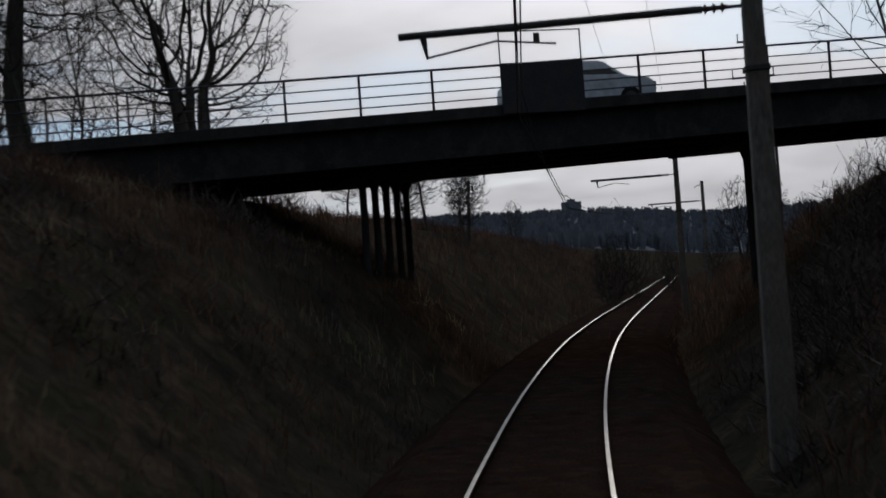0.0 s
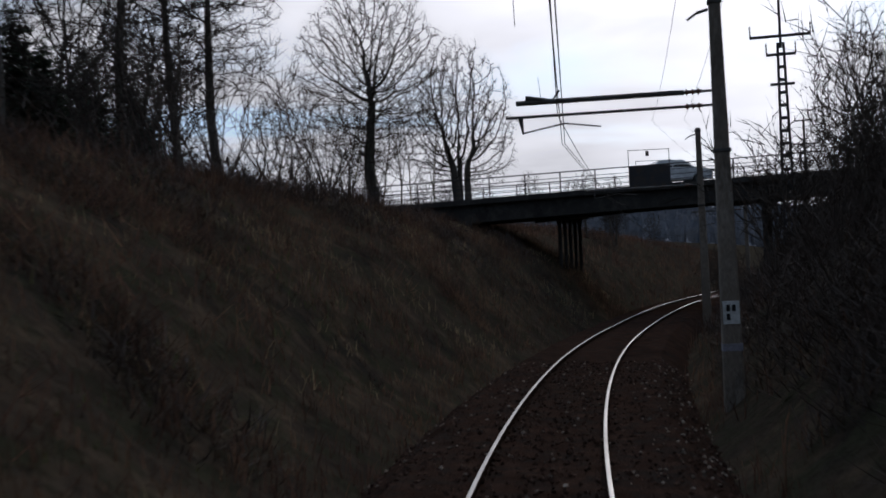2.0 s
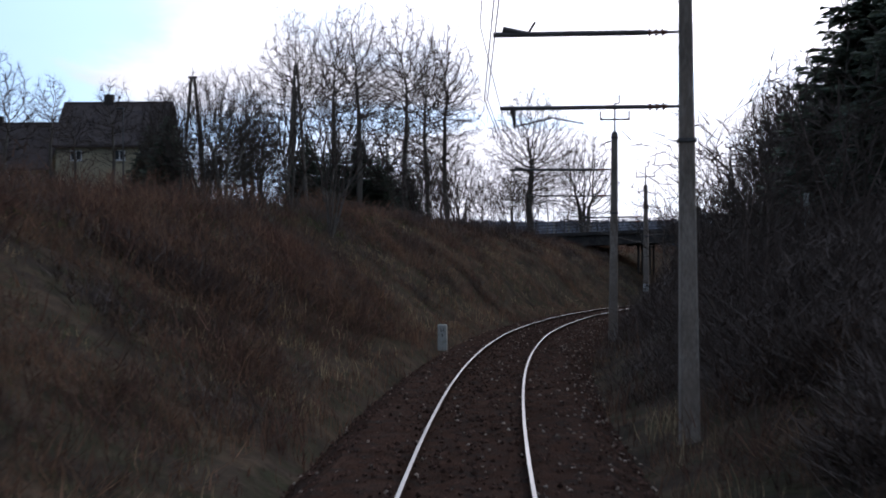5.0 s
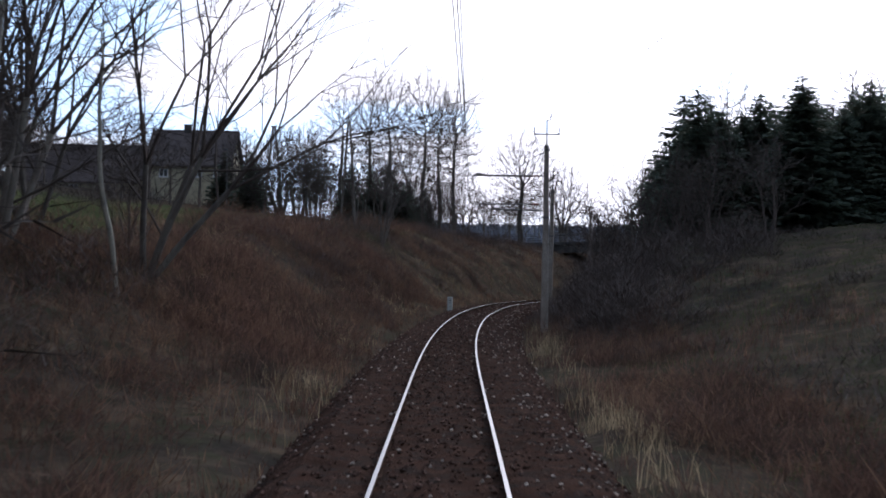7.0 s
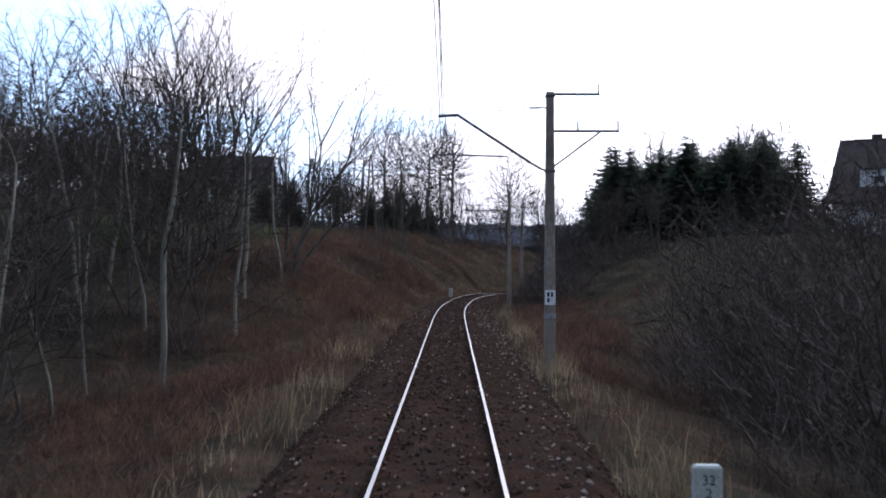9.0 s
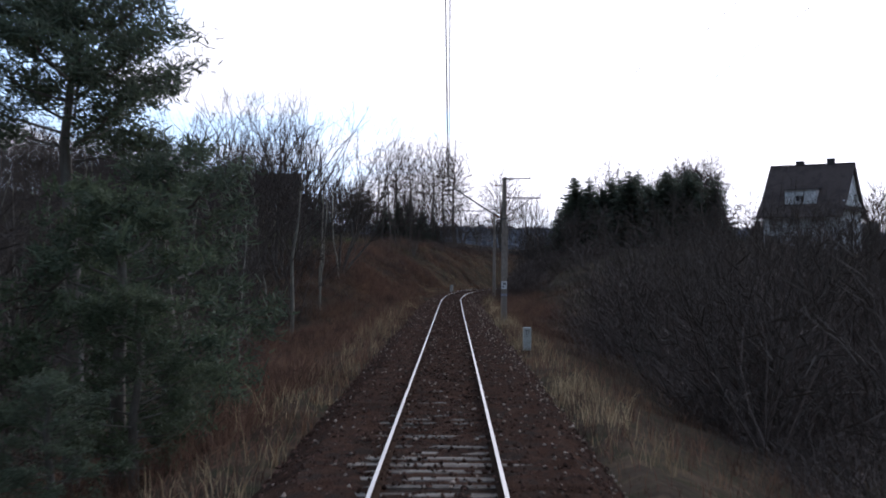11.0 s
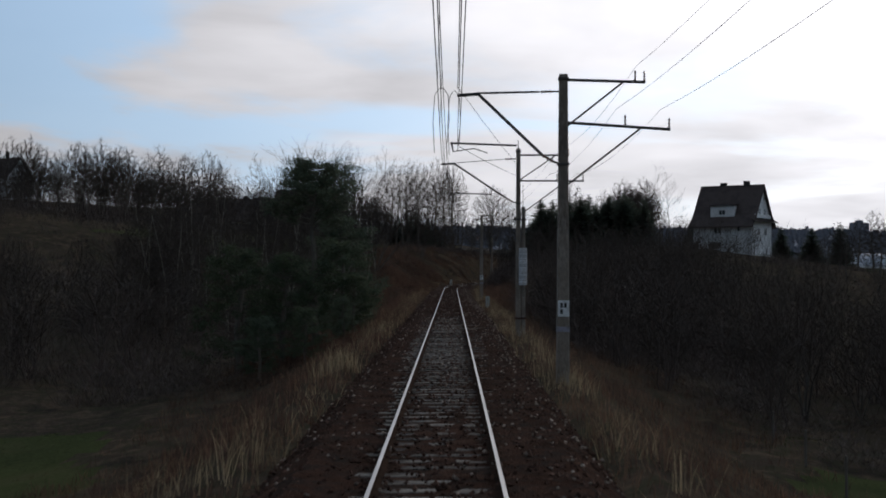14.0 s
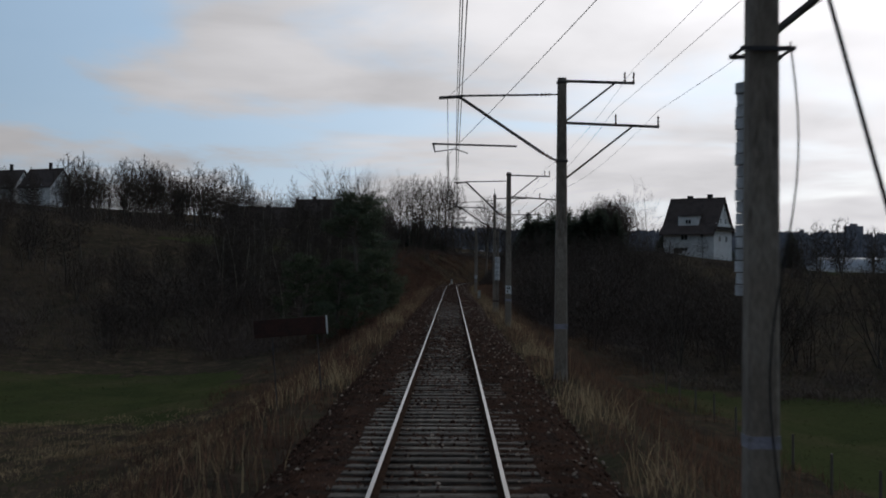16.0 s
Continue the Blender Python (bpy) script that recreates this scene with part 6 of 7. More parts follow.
scatter(5, 262, 290, -30, -19, lambda i, x, y, r: put_tree("young_tree", "leafless young tree on the bank", FAR[i % 3], x, y, r.uniform(0.7, 1.05), r.uniform(0, 360), "bank trees", sink=0.1), 103)
scatter(9, 258, 276, -18, -10, lambda i, x, y, r: put_tree("shrub", "leafless shrub on the bank", SHRUB[i % 4], x, y, r.uniform(0.8, 1.6), r.uniform(0, 360), "bank shrubs", "shrub", sink=0.1), 104)
scatter(10, 297, 309, -22, -16, lambda i, x, y, r: put_tree("young_tree", "leafless young tree beside the road", YOUNG[i % 4], x, y, r.uniform(0.5, 0.7), r.uniform(0, 360), "roadside trees", sink=0.1), 105)
BUSH = grown_tree_meshes(97, 9.5, 0.6, 4.4, 0.11, 2600, 0.28, 0.36, 0.0095, 4, 0.7, leader=0.4, stems=6, spread=0.5)
for x, y, s, t in BUSH_AT:
    put_tree("bush", "tall dense leafless bush on the cutting edge", BUSH, x, y, s, t, "tall bushes", "bush", sink=0.2)
scatter(26, 225, 335, -112, -58, lambda i, x, y, r: put_tree("hill_tree", "small leafless tree on the hilltop meadow", FAR[i % 3], x, y, r.uniform(0.5, 0.85), r.uniform(0, 360), "hilltop trees", sink=0.1), 121)
# shrubs on the right bank
scatter(60, 203, 285, 5.0, 14, lambda i, x, y, r: put_tree("shrub", "dense leafless shrub on the shaded bank", SHRUB[i % 4], x, y, r.uniform(0.7, 1.35), r.uniform(0, 360), "right bank shrubs", "shrub", sink=0.1), 106)
scatter(9, 222, 243, 8.5, 14, lambda i, x, y, r: put_tree("young_tree", "leafless young tree on the bank", FAR[i % 3], x, y, r.uniform(0.5, 0.68), r.uniform(0, 360), "right bank trees", sink=0.1), 107)
scatter(46, 96, 172, 8, 26, lambda i, x, y, r: put_tree("shrub", "dense leafless shrub beside the embankment", SHRUB[i % 4], x, y, r.uniform(0.9, 1.7), r.uniform(0, 360), "embankment shrubs", "shrub", sink=0.1), 108)
scatter(30, 118, 156, 7.5, 24, lambda i, x, y, r: put_tree("young_tree", "leafless young tree beside the embankment", MULTI[i % 3], x, y, r.uniform(0.55, 0.82), r.uniform(0, 360), "embankment trees", sink=0.1), 109)
scatter(26, 240, 275, -92, -56, lambda i, x, y, r: put_tree("hill_tree", "tall leafless tree in a row on the hilltop", FAR[i % 3], x, y, r.uniform(1.1, 1.5), r.uniform(0, 360), "hilltop row", sink=0.1), 123)
scatter(46, 150, 245, -130, -56, lambda i, x, y, r: put_tree("hill_tree", "leafless tree on the hillside above the valley", FAR[i % 3], x, y, r.uniform(0.5, 0.8), r.uniform(0, 360), "hill trees", sink=0.1), 119)
for x, y, s, t in ((28.5, 231.0, 1.3, 40), (31.0, 232.5, 1.4, 130), (25.5, 240.0, 1.2, 300)):
    put_tree("hill_tree", "tall leafless tree rising behind the spruces", FAR[int(t) % 3], x, y, s * 0.8, t, "trees behind the spruces", sink=0.1)
scatter(60, 98, 190, -30, -9, lambda i, x, y, r: put_tree("shrub", "dense leafless shrub beside the embankment", SHRUB[i % 4], x, y, r.uniform(1.0, 2.0), r.uniform(0, 360), "left embankment shrubs", "shrub", sink=0.1), 110)
scatter(30, 112, 165, -60, -24, lambda i, x, y, r: put_tree("young_tree", "leafless young tree below the hill", FAR[i % 3], x, y, r.uniform(0.45, 0.75), r.uniform(0, 360), "valley trees", sink=0.1), 111)
scatter(12, 82, 100, 13, 40, lambda i, x, y, r: put_tree("young_tree", "leafless tree at the meadow's edge", MULTI[i % 3], x, y, r.uniform(0.5, 0.85), r.uniform(0, 360), "meadow edge trees", sink=0.1), 112)
scatter(22, 84, 112, 12, 34, lambda i, x, y, r: put_tree("shrub", "leafless shrub at the meadow's edge", SHRUB[i % 4], x, y, r.uniform(0.8, 1.4), r.uniform(0, 360), "meadow edge shrubs", "shrub", sink=0.1), 113)
# trees and hedges below the white house
scatter(24, 120, 190, 36, 64, lambda i, x, y, r: put_tree("hill_tree", "leafless tree below the white house", FAR[i % 3], x, y, r.uniform(0.35, 0.6), r.uniform(0, 360), "trees below the house", sink=0.1), 122)
for x, y, s, t in ((70.0, 240.0, 1.0, 10), (76.5, 246.0, 1.15, 80), (84.0, 250.0, 1.0, 160), (62.0, 224.0, 0.8, 220)):
    put_tree("hill_tree", "tall leafless tree at the edge of the orchard", FAR[int(t) % 3], x, y, s, t, "orchard trees", sink=0.1)
# skyline trees on the hills
scatter(64, 255, 345, -130, -34, lambda i, x, y, r: put_tree("hill_tree", "leafless tree on the hillside above the valley", FAR[i % 3], x, y, r.uniform(0.75, 1.1), r.uniform(0, 360), "hill trees", sink=0.1), 114)
scatter(20, 232, 262, 14, 27, lambda i, x, y, r: put_tree("hill_tree", "leafless tree on the hill near the white house", FAR[i % 3], x, y, r.uniform(0.85, 1.15), r.uniform(0, 360), "right hill trees", sink=0.1), 115)
scatter(24, 318, 380, -30, 40, lambda i, x, y, r: put_tree("hill_tree", "leafless tree beyond the road", FAR[i % 3], x, y, r.uniform(0.3, 0.5), r.uniform(0, 360), "trees beyond the bridge", sink=0.1), 116)
for x, y, s in ((26.5, 329.0, 0.5), (28.6, 333.0, 0.58), (30.2, 330.0, 0.52), (31.8, 336.0, 0.6), (24.0, 334.0, 0.5)):
    put_tree("hill_tree", "small leafless tree beyond the road bridge", FAR[int(x) % 3], x, y, s, x * 40, "trees beyond the bridge", sink=0.1)
put_tree("young_tree", "leafless young tree on the bank", FAR[0], 17.5, 257.0, 0.5, 40, "right bank trees", sink=0.1)
for x, y, s in ((45.0, 300.0, 1.3), (48.0, 306.0, 1.2), (40.0, 303.0, 1.0)):
    put_tree("birch", "tall slender leafless birch behind the bridge", YOUNG[1], x, y, s, x * 9, "birches", sink=0.1)


def thicket(name, label, clumps, s0, s1, d0, d1, rad, tall, per, seed, mat="twig", width=0.011):
    """A dense tangle of leafless twigs in rounded clumps, as one mesh."""
    r = np.random.RandomState(seed)
    S, D = r.uniform(s0, s1, clumps), r.uniform(d0, d1, clumps)
    x, y, h = (np.interp(S, _s, a) for a in (_x, _y, _h))
    CX, CY = x + D * np.cos(h), y - D * np.sin(h)
    k = r.uniform(0.6, 1.3, clumps)
    CX, CY, K = (np.repeat(a, per) for a in (CX, CY, k))
    m = len(CX)
    a, q = r.uniform(0, 2 * np.pi, m), np.sqrt(r.uniform(0, 1, m))
    X, Y = CX + np.cos(a) * q * rad * K, CY + np.sin(a) * q * rad * K
    lift = r.uniform(0, 1, m) ** 1.7 * tall * K * np.sqrt(np.clip(1.05 - q * q, 0.05, 1)) * 0.75
    Z = ground_z(X, Y) + lift - 0.1
    L = r.uniform(0.35, 1.15, m) * (0.5 + 0.4 * tall / 3)
    out = q * 0.7
    dx, dy, dz = np.cos(a) * out + r.normal(0, 0.55, m), np.sin(a) * out + r.normal(0, 0.55, m), r.uniform(-0.05, 1.1, m)
    n = np.sqrt(dx * dx + dy * dy + dz * dz)
    P0 = np.stack([X, Y, Z], -1)
    P1 = P0 + np.stack([dx, dy, dz], -1) / n[:, None] * L[:, None]
    t = r.uniform(0, 2 * np.pi, m)
    w0 = np.stack([np.cos(t), np.sin(t), 0 * t], -1) * width
    w1 = np.stack([-np.sin(t), np.cos(t), 0 * t], -1) * width
    V = np.stack([P0 + w0 * 1.35, P0 - w0 * 1.35, P1], 1)
    F = np.arange(m)[:, None] * 3 + [0, 1, 2]

    return thing(name, label, "scrub", kind="stuff", data=mesh_of(name, V.reshape(-1, 3), F, M[mat]))


thicket("scrub", "dense dark leafless scrub in the valley", 200, 95, 152, -62, -10, 2.6, 4.2, 330, 401)
thicket("scrub", "dense dark leafless scrub beside the embankment", 130, 88, 168, 8.5, 27, 2.2, 2.9, 380, 402)
thicket("scrub", "dark leafless scrub beyond the pasture", 44, 70, 92, 14, 44, 1.9, 2.0, 300, 418)
thicket("scrub", "dense dark leafless scrub on the shaded bank", 190, 200, 296, 4.3, 13, 1.4, 2.0, 420, 403)
thicket("scrub", "dense dark leafless scrub on the near bank", 90, 119, 154, 8.0, 20, 2.3, 7.6, 700, 410)
thicket("scrub", "low dark scrub on the bank below the spruces", 60, 160, 213, 5.0, 22, 1.2, 0.55, 200, 413)
thicket("scrub", "dense dark leafless scrub beside the curve", 34, 191, 214, 4.8, 9, 1.4, 2.4, 420, 414)
thicket("scrub", "dense dark leafless scrub below the tall trees", 44, 258, 281, -22, -9, 1.6, 1.7, 380, 411)
thicket("bramble", "tan mounds of bramble on the cutting slope", 60, 184, 255, -15, -5.5, 1.7, 1.5, 300, 412, "brush", 0.012)
thicket("scrub", "low dark scrub in patches on the cutting slope", 64, 205, 292, -15, -4.8, 1.3, 1.2, 300, 415)
thicket("scrub", "low dark scrub along the foot of the shaded bank", 80, 200, 292, 3.4, 5.5, 0.9, 0.8, 260, 416)
thicket("scrub", "low dark brush along the foot of the cutting slope", 50, 198, 245, -11, -3.8, 1.0, 0.7, 260, 417)
thicket("bramble", "low brown bramble on the cutting slope", 120, 178, 300, -17, -4.5, 1.2, 0.8, 260, 404, "brush", 0.009)
thicket("bramble", "low brown bramble on the embankment", 110, 95, 182, -13, -4.2, 1.1, 0.9, 260, 405, "brush", 0.009)
thicket("scrub", "dense leafless scrub on the hillside", 110, 160, 300, -80, -28, 2.8, 3.6, 260, 406, "twig", 0.014)
thicket("scrub", "dense leafless scrub beyond the bridge", 80, 305, 420, -30, 24, 2.2, 1.7, 260, 407, "twig", 0.014)

thicket("scrub", "dense leafless scrub covering the hillside", 240, 105, 262, -135, -48, 3.6, 4.4, 230, 419, "twig", 0.022)
thicket("scrub", "dense leafless hedge scrub below the white house", 110, 120, 215, 24, 64, 2.6, 1.9, 260, 420, "twig", 0.016)
thicket("scrub", "tangled undergrowth below the young trees", 90, 128, 188, -30, -8.5, 2.0, 2.4, 300, 421, "twig", 0.012)

thicket("scrub", "leafless undergrowth below the hilltop trees", 90, 236, 300, -135, -52, 3.2, 2.8, 220, 422, "twig", 0.024)
thicket("bramble", "tall reddish brown weeds and bramble on the slope", 170, 150, 222, -12.5, -3.7, 1.3, 1.35, 300, 423, "brush", 0.009)
thicket("bramble", "reddish brown weeds and bramble beside the track", 80, 148, 202, 3.7, 7.5, 1.1, 0.95, 280, 424, "brush", 0.009)
thicket("bramble", "brown weeds and bramble on the embankment shoulder", 90, 92, 152, -9.5, -3.8, 1.1, 0.9, 260, 425, "brush", 0.009)

# ---- small things beside the line ----
board = thing("track_sign", "back of a rusty brown sign board on thin posts", "sign", (-3.75, 29.7, on_ground(-3.75, 29.7)[2]), 0)
bz = on_ground(-3.75, 29.7)[2]
board.matrix_basis = pose(-3.55, 29.7, bz, 0, -4.5, 0)
part("board", bm_box(-0.87, 0.87, -0.012, 0.012, 0.85 - bz, 1.27 - bz, 0.004), M["rust"], board)
part("edge_strip", bm_box(0.85, 0.885, -0.02, 0.02, 0.84 - bz, 1.28 - bz, 0.003), M["white_plate"], board, "pale bent edge")
for x in (-0.45, 0.62):
    part("post", bm_rod((x, 0.03, -0.5), (x, 0.03, 1.2 - bz), 0.016, n=8), M["dark_steel"], board)

# pasture fence at the foot of the embankment
for k in range(12):
    x, y = 11.9 + 0.05 * k, 30 + 4.6 * k
    g = on_ground(x, y)
    post = thing("fence_post", "thin dark timber fence post at the meadow's edge", "fence post", g, 17 * k, "pasture fence posts")
    bm = rod(bmesh.new(), (0, 0, -0.4), (0.02, 0.01, 1.25), 0.05, 0.045, n=7)
    part("stake", bm, M["timber"], post)
for k in range(3):
    x, y = (9.9, 13.1, 16.2)[k], 213.0
    g = on_ground(x, y)
    post = thing("fence_post", "pale concrete fence post below the spruces", "fence post", g, 0, "garden fence posts")
    part("stake", bm_box(-0.06, 0.06, -0.06, 0.06, -0.4, 1.4, 0.01), M["white_concrete"], post)

# timber A-pole of the local line and a garden lamp on the left bank
g = on_ground(-9.3, 259.0)
pole = thing("a_pole", "weathered timber pole of two legs joined at the top", "utility pole", g, 12)
top = 15.6 - g[2]
for sx in (-1, 1):
    part("leg", bm_rod((sx * 0.69, 0, -0.5), (sx * 0.07, 0, top), 0.12, 0.09, n=9), M["timber"], pole)
part("brace", bm_rod((-0.42, 0, top * 0.4), (0.42, 0, top * 0.4), 0.05, n=7), M["timber"], pole)
part("head_bolt", bm_rod((-0.16, 0, top - 0.25), (0.16, 0, top - 0.25), 0.02, n=6), M["dark_steel"], pole)
g = on_ground(-20.0, 257.6)
lamp = thing("yard_lamp", "thin steel lamp post beside the farm", "lamp post", g, 0)
part("post", bm_rod((0, 0, -0.4), (0, 0, 5.6), 0.06, 0.045, n=8), M["steel"], lamp)
part("lamp_head", bm_box(-0.42, 0.06, -0.1, 0.1, 5.55, 5.68, 0.03), M["dark_steel"], lamp)

# ---- stuff: grass, weeds, stones ----


def blades(name, label, n, place, mat, h0, h1, w, seed, bend=0.8, per=4, category="grass"):
    """Tufts of thin bent blades as one mesh."""
    r = np.random.RandomState(seed)
    X, Y = place(r, n)
    Z = ground_z(X, Y) - 0.04
    X, Y, Z = (np.repeat(a, per) for a in (X, Y, Z))
    m = len(X)
    X, Y = X + r.normal(0, 0.16, m), Y + r.normal(0, 0.16, m)
    H = r.uniform(h0, h1, m) * np.clip(0.75 + 0.5 * wob(X, Y, 3.0, seed * 1.7), 0.25, 1.4)
    t = r.uniform(0, 2 * np.pi, m)
    lean = r.uniform(0.05, bend, m) * H
    a = r.uniform(0, 2 * np.pi, m)
    wx, wy = np.cos(t) * w, np.sin(t) * w
    lx, ly = np.cos(a) * lean, np.sin(a) * lean
    V = np.empty((m, 5, 3))
    V[:, 0] = np.stack([X - wx, Y - wy, Z], -1)
    V[:, 1] = np.stack([X + wx, Y + wy, Z], -1)
    V[:, 2] = np.stack([X + wx * 0.7 + lx * 0.35, Y + wy * 0.7 + ly * 0.35, Z + H * 0.6], -1)
    V[:, 3] = np.stack([X - wx * 0.7 + lx * 0.35, Y - wy * 0.7 + ly * 0.35, Z + H * 0.6], -1)
    V[:, 4] = np.stack([X + lx, Y + ly, Z + H], -1)
    base = np.arange(m)[:, None] * 5
    F = [tuple(q) for q in (base + [0, 1, 2, 3]).tolist()] + [tuple(q) for q in (base + [3, 2, 4]).tolist()]
    return thing(name, label, category, kind="stuff", data=mesh_of(name, V.reshape(-1, 3), F, mat))


def along(s0, s1, d0, d1, patch=0.0, pseed=0.0):
    """Random places beside the line; patch: how strongly they gather in drifts."""
    def place(r, n):
        S, D = r.uniform(s0, s1, n * 3), r.uniform(d0, d1, n * 3)
        x, y, h = (np.interp(S, _s, a) for a in (_x, _y, _h))
        X, Y = x + D * np.cos(h), y - D * np.sin(h)
        keep = 0.6 * wob(X, Y, 3.5, pseed) + 0.7 * wob(X, Y, 1.1, pseed + 2) + r.normal(0, 0.22, n * 3) > patch - 0.6
        return X[keep][:n], Y[keep][:n]
    return place


blades("straw_grass", "pale dry grass along the track edge", 2500, along(-10, 205, 2.6, 3.7, 1.1, 1), M["straw"], 0.25, 0.95, 0.008, 1)
blades("straw_grass", "pale dry grass along the track edge", 2300, along(-10, 178, -4.0, -2.6, 1.15, 2), M["straw"], 0.25, 0.95, 0.008, 2)
blades("brown_weeds", "dead brown weeds on the embankment slope", 9000, along(0, 185, -13, -2.5, 0.55, 3), M["brush"], 0.15, 0.75, 0.009, 3)
blades("brown_weeds", "dead brown weeds on the embankment slope", 9000, along(0, 200, 2.5, 13, 0.55, 4), M["brush"], 0.15, 0.75, 0.009, 4)
blades("brown_weeds", "dead brown weeds on the cutting slope", 10500, along(180, 300, -11, -2.5, 0.55, 5), M["brush"], 0.12, 0.6, 0.010, 5)
blades("straw_grass", "pale dry grass tussocks on the cutting slope", 7000, along(180, 300, -16, -3.0, 1.0, 6), M["straw"], 0.12, 0.5, 0.009, 6)
blades("brown_weeds", "dead brown weeds on the shaded bank", 2500, along(195, 300, 2.5, 12, 0.55, 7), M["brush"], 0.15, 0.8, 0.012, 7)
blades("brown_weeds", "dead brown weeds beyond the bridge", 7000, along(300, 420, -20, 14, 0.1, 12), M["brush"], 0.3, 1.0, 0.02, 12)
blades("green_grass", "short green grass of the meadow", 5000, along(5, 88, -40, -12, 0.0, 8), M["green_grass"], 0.06, 0.16, 0.016, 8)
blades("green_grass", "short green grass of the meadow", 5000, along(5, 90, 12, 40, 0.0, 9), M["green_grass"], 0.06, 0.16, 0.016, 9)
blades("straw_grass", "pale dry grass at the meadow's edge", 12000, along(8, 64, -34, -6, 0.1, 10), M["straw"], 0.1, 0.32, 0.012, 10)
blades("green_grass", "short green grass on the cutting slope", 2500, along(180, 260, -16, -4, 0.6, 11), M["green_grass"], 0.08, 0.25, 0.010, 11)
blades("green_grass", "short green grass on the bank below the spruces", 6000, along(160, 210, 5, 22, 0.2, 13), M["green_grass"], 0.08, 0.25, 0.010, 13)


blades("brown_weeds", "dead weeds creeping over the ballast shoulder", 2600, along(-5, 262, -3.1, -2.05, 0.75, 14), M["brush"], 0.08, 0.4, 0.008, 14)
blades("brown_weeds", "dead weeds creeping over the ballast shoulder", 2600, along(-5, 262, 2.05, 3.1, 0.75, 15), M["brush"], 0.08, 0.4, 0.008, 15)
blades("straw_grass", "pale tussocks of dry grass beside the ballast", 1500, along(-5, 200, 2.5, 3.6, 1.25, 16), M["straw"], 0.4, 1.1, 0.008, 16, per=7)
blades("straw_grass", "pale tussocks of dry grass beside the ballast", 1300, along(-5, 146, -3.7, -2.5, 1.25, 17), M["straw"], 0.4, 1.1, 0.008, 17, per=7)
blades("green_grass", "short green grass of the hillside meadow", 6000, along(178, 248, -24, -9, 0.1, 18), M["green_grass"], 0.08, 0.25, 0.011, 18)


def stones(name, label, n, s0, s1, d0, d1, size, mat, seed, lift=0.0):
    """Loose ballast stones as one mesh of small angular lumps."""
    r = np.random.RandomState(seed)
    S, D = r.uniform(s0, s1, n), r.uniform(d0, d1, n)
    x, y, z, h, c = (np.interp(S, _s, a) for a in (_x, _y, _z, _h, _c))
    X, Y = x + D * np.cos(h), y - D * np.sin(h)
    Z = z - D * np.sin(c) + np.interp(np.abs(D), [0, 1.8, 2.2, 2.95], [-0.195, -0.19, -0.41, -0.92]) + lift + np.interp(S, [8, 22, 40, 48, 72, 95, 108, 118], [0.01, 0.025, 0.05, 0.055, 0.03, 0.04, 0.07, 0.085])
    q = size * r.uniform(0.5, 1.3, n)
    base = np.array([(1, 0, 0), (0, 1, 0), (-1, 0, 0), (0, -1, 0), (0, 0, 0.8), (0, 0, -0.6)], float)
    V = base[None] * q[:, None, None] * r.uniform(0.6, 1.3, (n, 6, 1)) + r.normal(0, 0.12, (n, 6, 3)) * q[:, None, None]
    t = r.uniform(0, 6.28, n)
    V = np.stack([V[..., 0] * np.cos(t)[:, None] - V[..., 1] * np.sin(t)[:, None], V[..., 0] * np.sin(t)[:, None] + V[..., 1] * np.cos(t)[:, None], V[..., 2]], -1)
    V += np.stack([X, Y, Z], -1)[:, None]
    tri = np.array([(0, 1, 4), (1, 2, 4), (2, 3, 4), (3, 0, 4), (1, 0, 5), (2, 1, 5), (3, 2, 5), (0, 3, 5)])
    F = (np.arange(n)[:, None, None] * 6 + tri[None]).reshape(-1, 3)
    return thing(name, label, "gravel", kind="stuff", data=mesh_of(name, V.reshape(-1, 3), F, mat))


stones("ballast_stones", "loose brown ballast stones between and beside the rails", 34000, -5, 262, -2.5, 2.5, 0.038, M["stone"], 21)
stones("pale_stones", "scattered pale ballast stones", 3600, -5, 262, -2.5, 2.6, 0.034, M["pale_stone"], 22, 0.01)
stones("pale_stones", "pale ballast stones heaped on the shoulder", 1300, -5, 262, 1.4, 2.6, 0.034, M["pale_stone"], 23, 0.015)

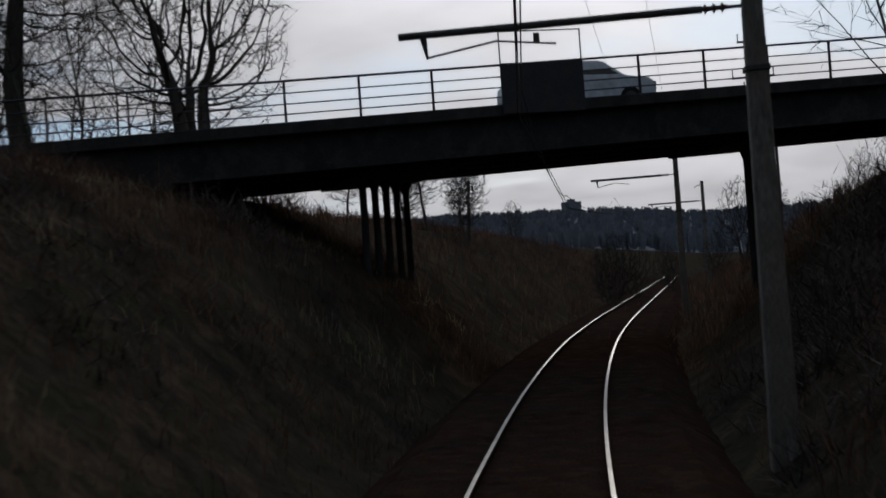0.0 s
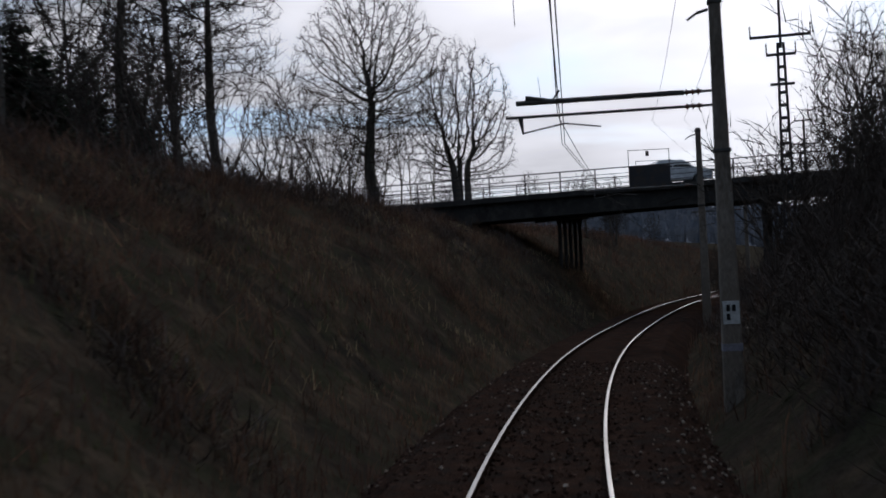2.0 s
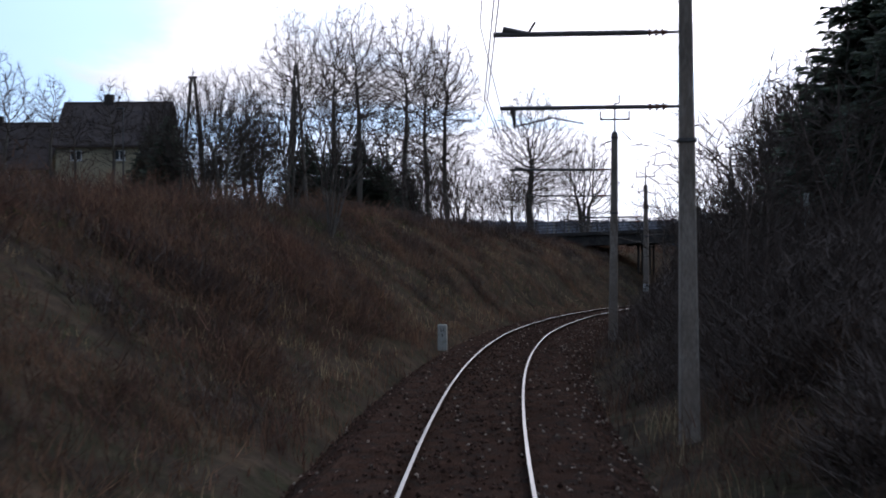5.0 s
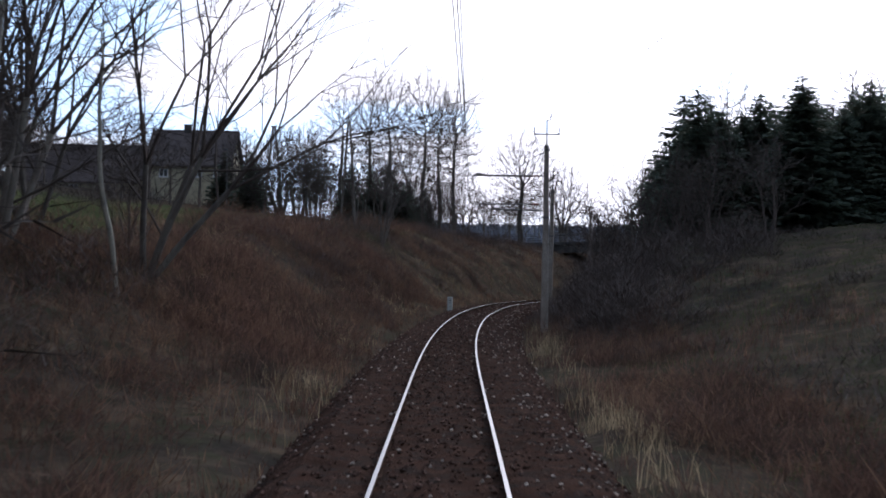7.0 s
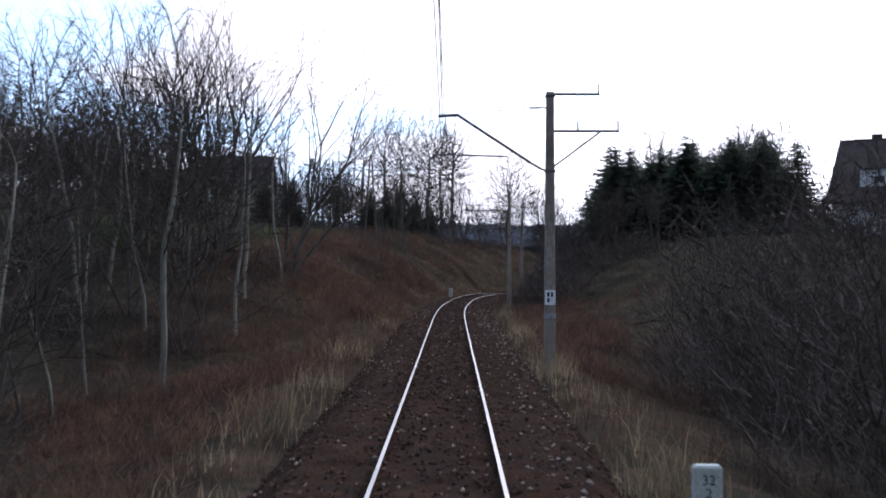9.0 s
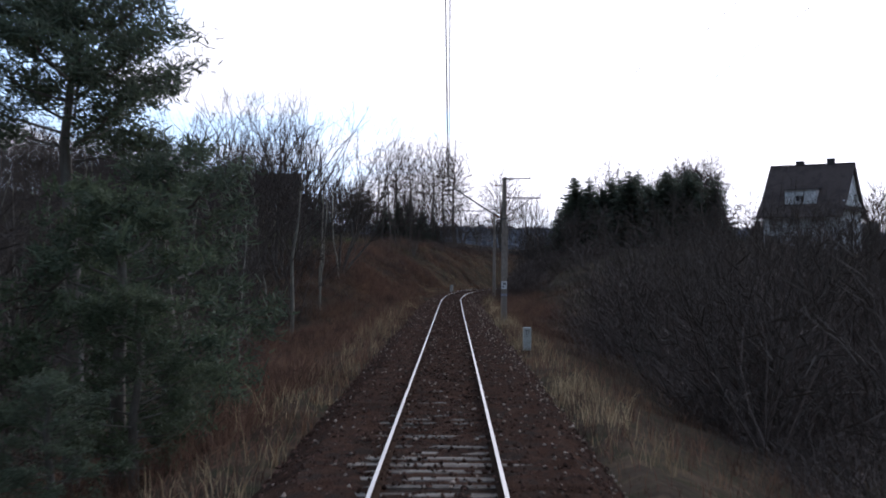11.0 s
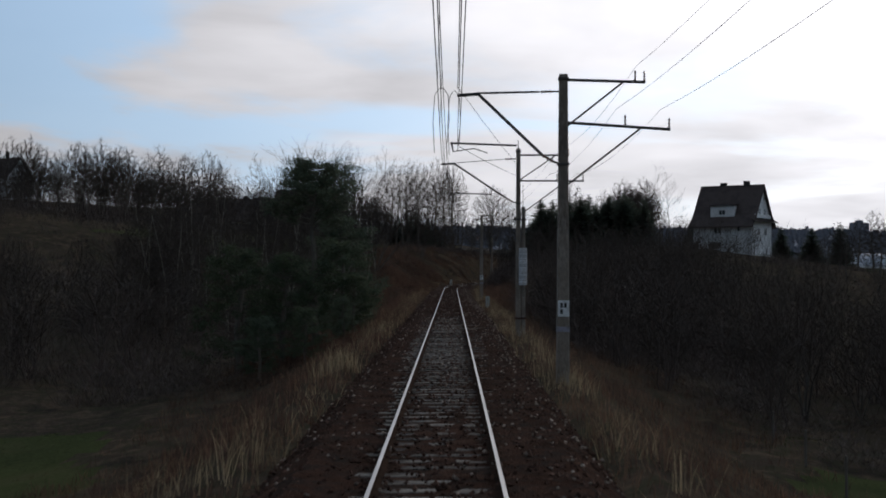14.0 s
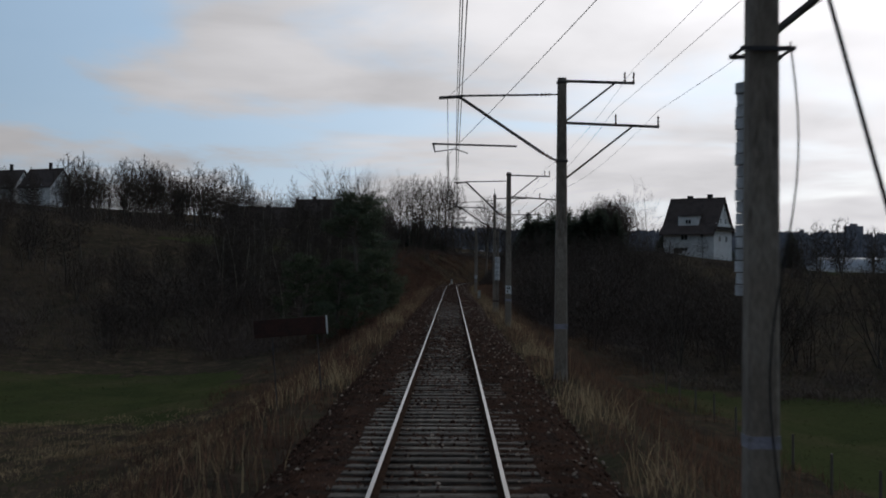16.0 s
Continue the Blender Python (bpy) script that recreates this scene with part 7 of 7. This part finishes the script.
# far woods on the hills, distance haze put into their colour
def far_woods():
    """Bare trees on the hills as upright sprays of thin slivers."""
    r = np.random.RandomState(33)
    n, k = 14000, 5
    ang = r.uniform(-0.7, 0.75, n)
    dist = 650 + 1900 * r.power(1.4, n)
    X, Y = 20 + np.sin(ang) * dist, 150 + np.cos(ang) * dist
    Z = ground_z(X, Y)
    H = r.uniform(6, 13, n)
    X, Y, Z, H = (np.repeat(a, k) for a in (X, Y, Z, H))
    m = n * k
    t = r.uniform(0, 2 * np.pi, m)
    off = r.uniform(0, 0.3, m) * H
    w = H * r.uniform(0.08, 0.2, m)
    px, py = X + np.cos(t) * off, Y + np.sin(t) * off
    a = r.uniform(0, 2 * np.pi, m)
    top = H * r.uniform(0.55, 1.0, m)
    V = np.empty((m, 4, 3))
    V[:, 0] = np.stack([px - np.cos(a) * w * 0.6, py - np.sin(a) * w * 0.6, Z - 1], -1)
    V[:, 1] = np.stack([px + np.cos(a) * w * 0.6, py + np.sin(a) * w * 0.6, Z - 1], -1)
    V[:, 2] = np.stack([px + np.cos(a) * w + np.cos(t) * off * 0.5, py + np.sin(a) * w + np.sin(t) * off * 0.5, Z + top * r.uniform(0.7, 0.95, m)], -1)
    V[:, 3] = np.stack([px - np.cos(a) * w * 0.7 + np.cos(t) * off * 0.5, py - np.sin(a) * w * 0.7 + np.sin(t) * off * 0.5, Z + top], -1)
    return mesh_of("far_woods", V.reshape(-1, 3), np.arange(m * 4).reshape(m, 4), M["far_haze"])


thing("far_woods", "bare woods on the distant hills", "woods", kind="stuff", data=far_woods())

# ---- sleepers: one by one where the ride passes nearest, the rest joined ----
SPACING = 0.56


def sleeper_mesh(seed):
    r = random.Random(seed)
    bm = bm_box(-1.27, 1.27, -0.125, 0.125, -0.3, -0.158, 0.015)
    for v in bm.verts:
        v.co += Vector((r.uniform(-0.02, 0.02), r.uniform(-0.008, 0.008), r.uniform(-0.006, 0.004)))
    me = bpy.data.meshes.new("sleeper")
    bm.to_mesh(me)
    bm.free()
    me.materials.append(M["sleeper"])
    return me


SLEEPERS = [sleeper_mesh(300 + i) for i in range(5)]
r = random.Random(5)
for i in range(300):
    s = 6.0 + i * SPACING
    x, y, z, h, c = line_at(s)
    o = part("sleeper", SLEEPERS[i % 5], None, track_bed)
    o.matrix_basis = pose(x, y, z + r.uniform(-0.008, 0.004), 0, math.degrees(c), -math.degrees(h) + r.uniform(-0.8, 0.8))
V, F = [], []
proto = [tuple(v.co) for v in SLEEPERS[0].vertices]
faces = [tuple(p.vertices) for p in SLEEPERS[0].polygons]
i = 0
s = 6.0 + 300 * SPACING
stations = [6.0 - k * SPACING for k in range(1, 60)] + [s + k * SPACING for k in range(300)]
for s in stations:
    x, y, z, h, c = line_at(s)
    m = pose(x, y, z - 0.004, 0, math.degrees(c), -math.degrees(h) + r.uniform(-0.8, 0.8))
    b = len(V)
    V.extend(tuple(m @ Vector(p)) for p in proto)
    F.extend(tuple(b + k for k in f) for f in faces)
more = new("sleepers", mesh_of("sleepers", V, F, M["sleeper"]))
more.parent = track_bed
tagged(more, kind="stuff")
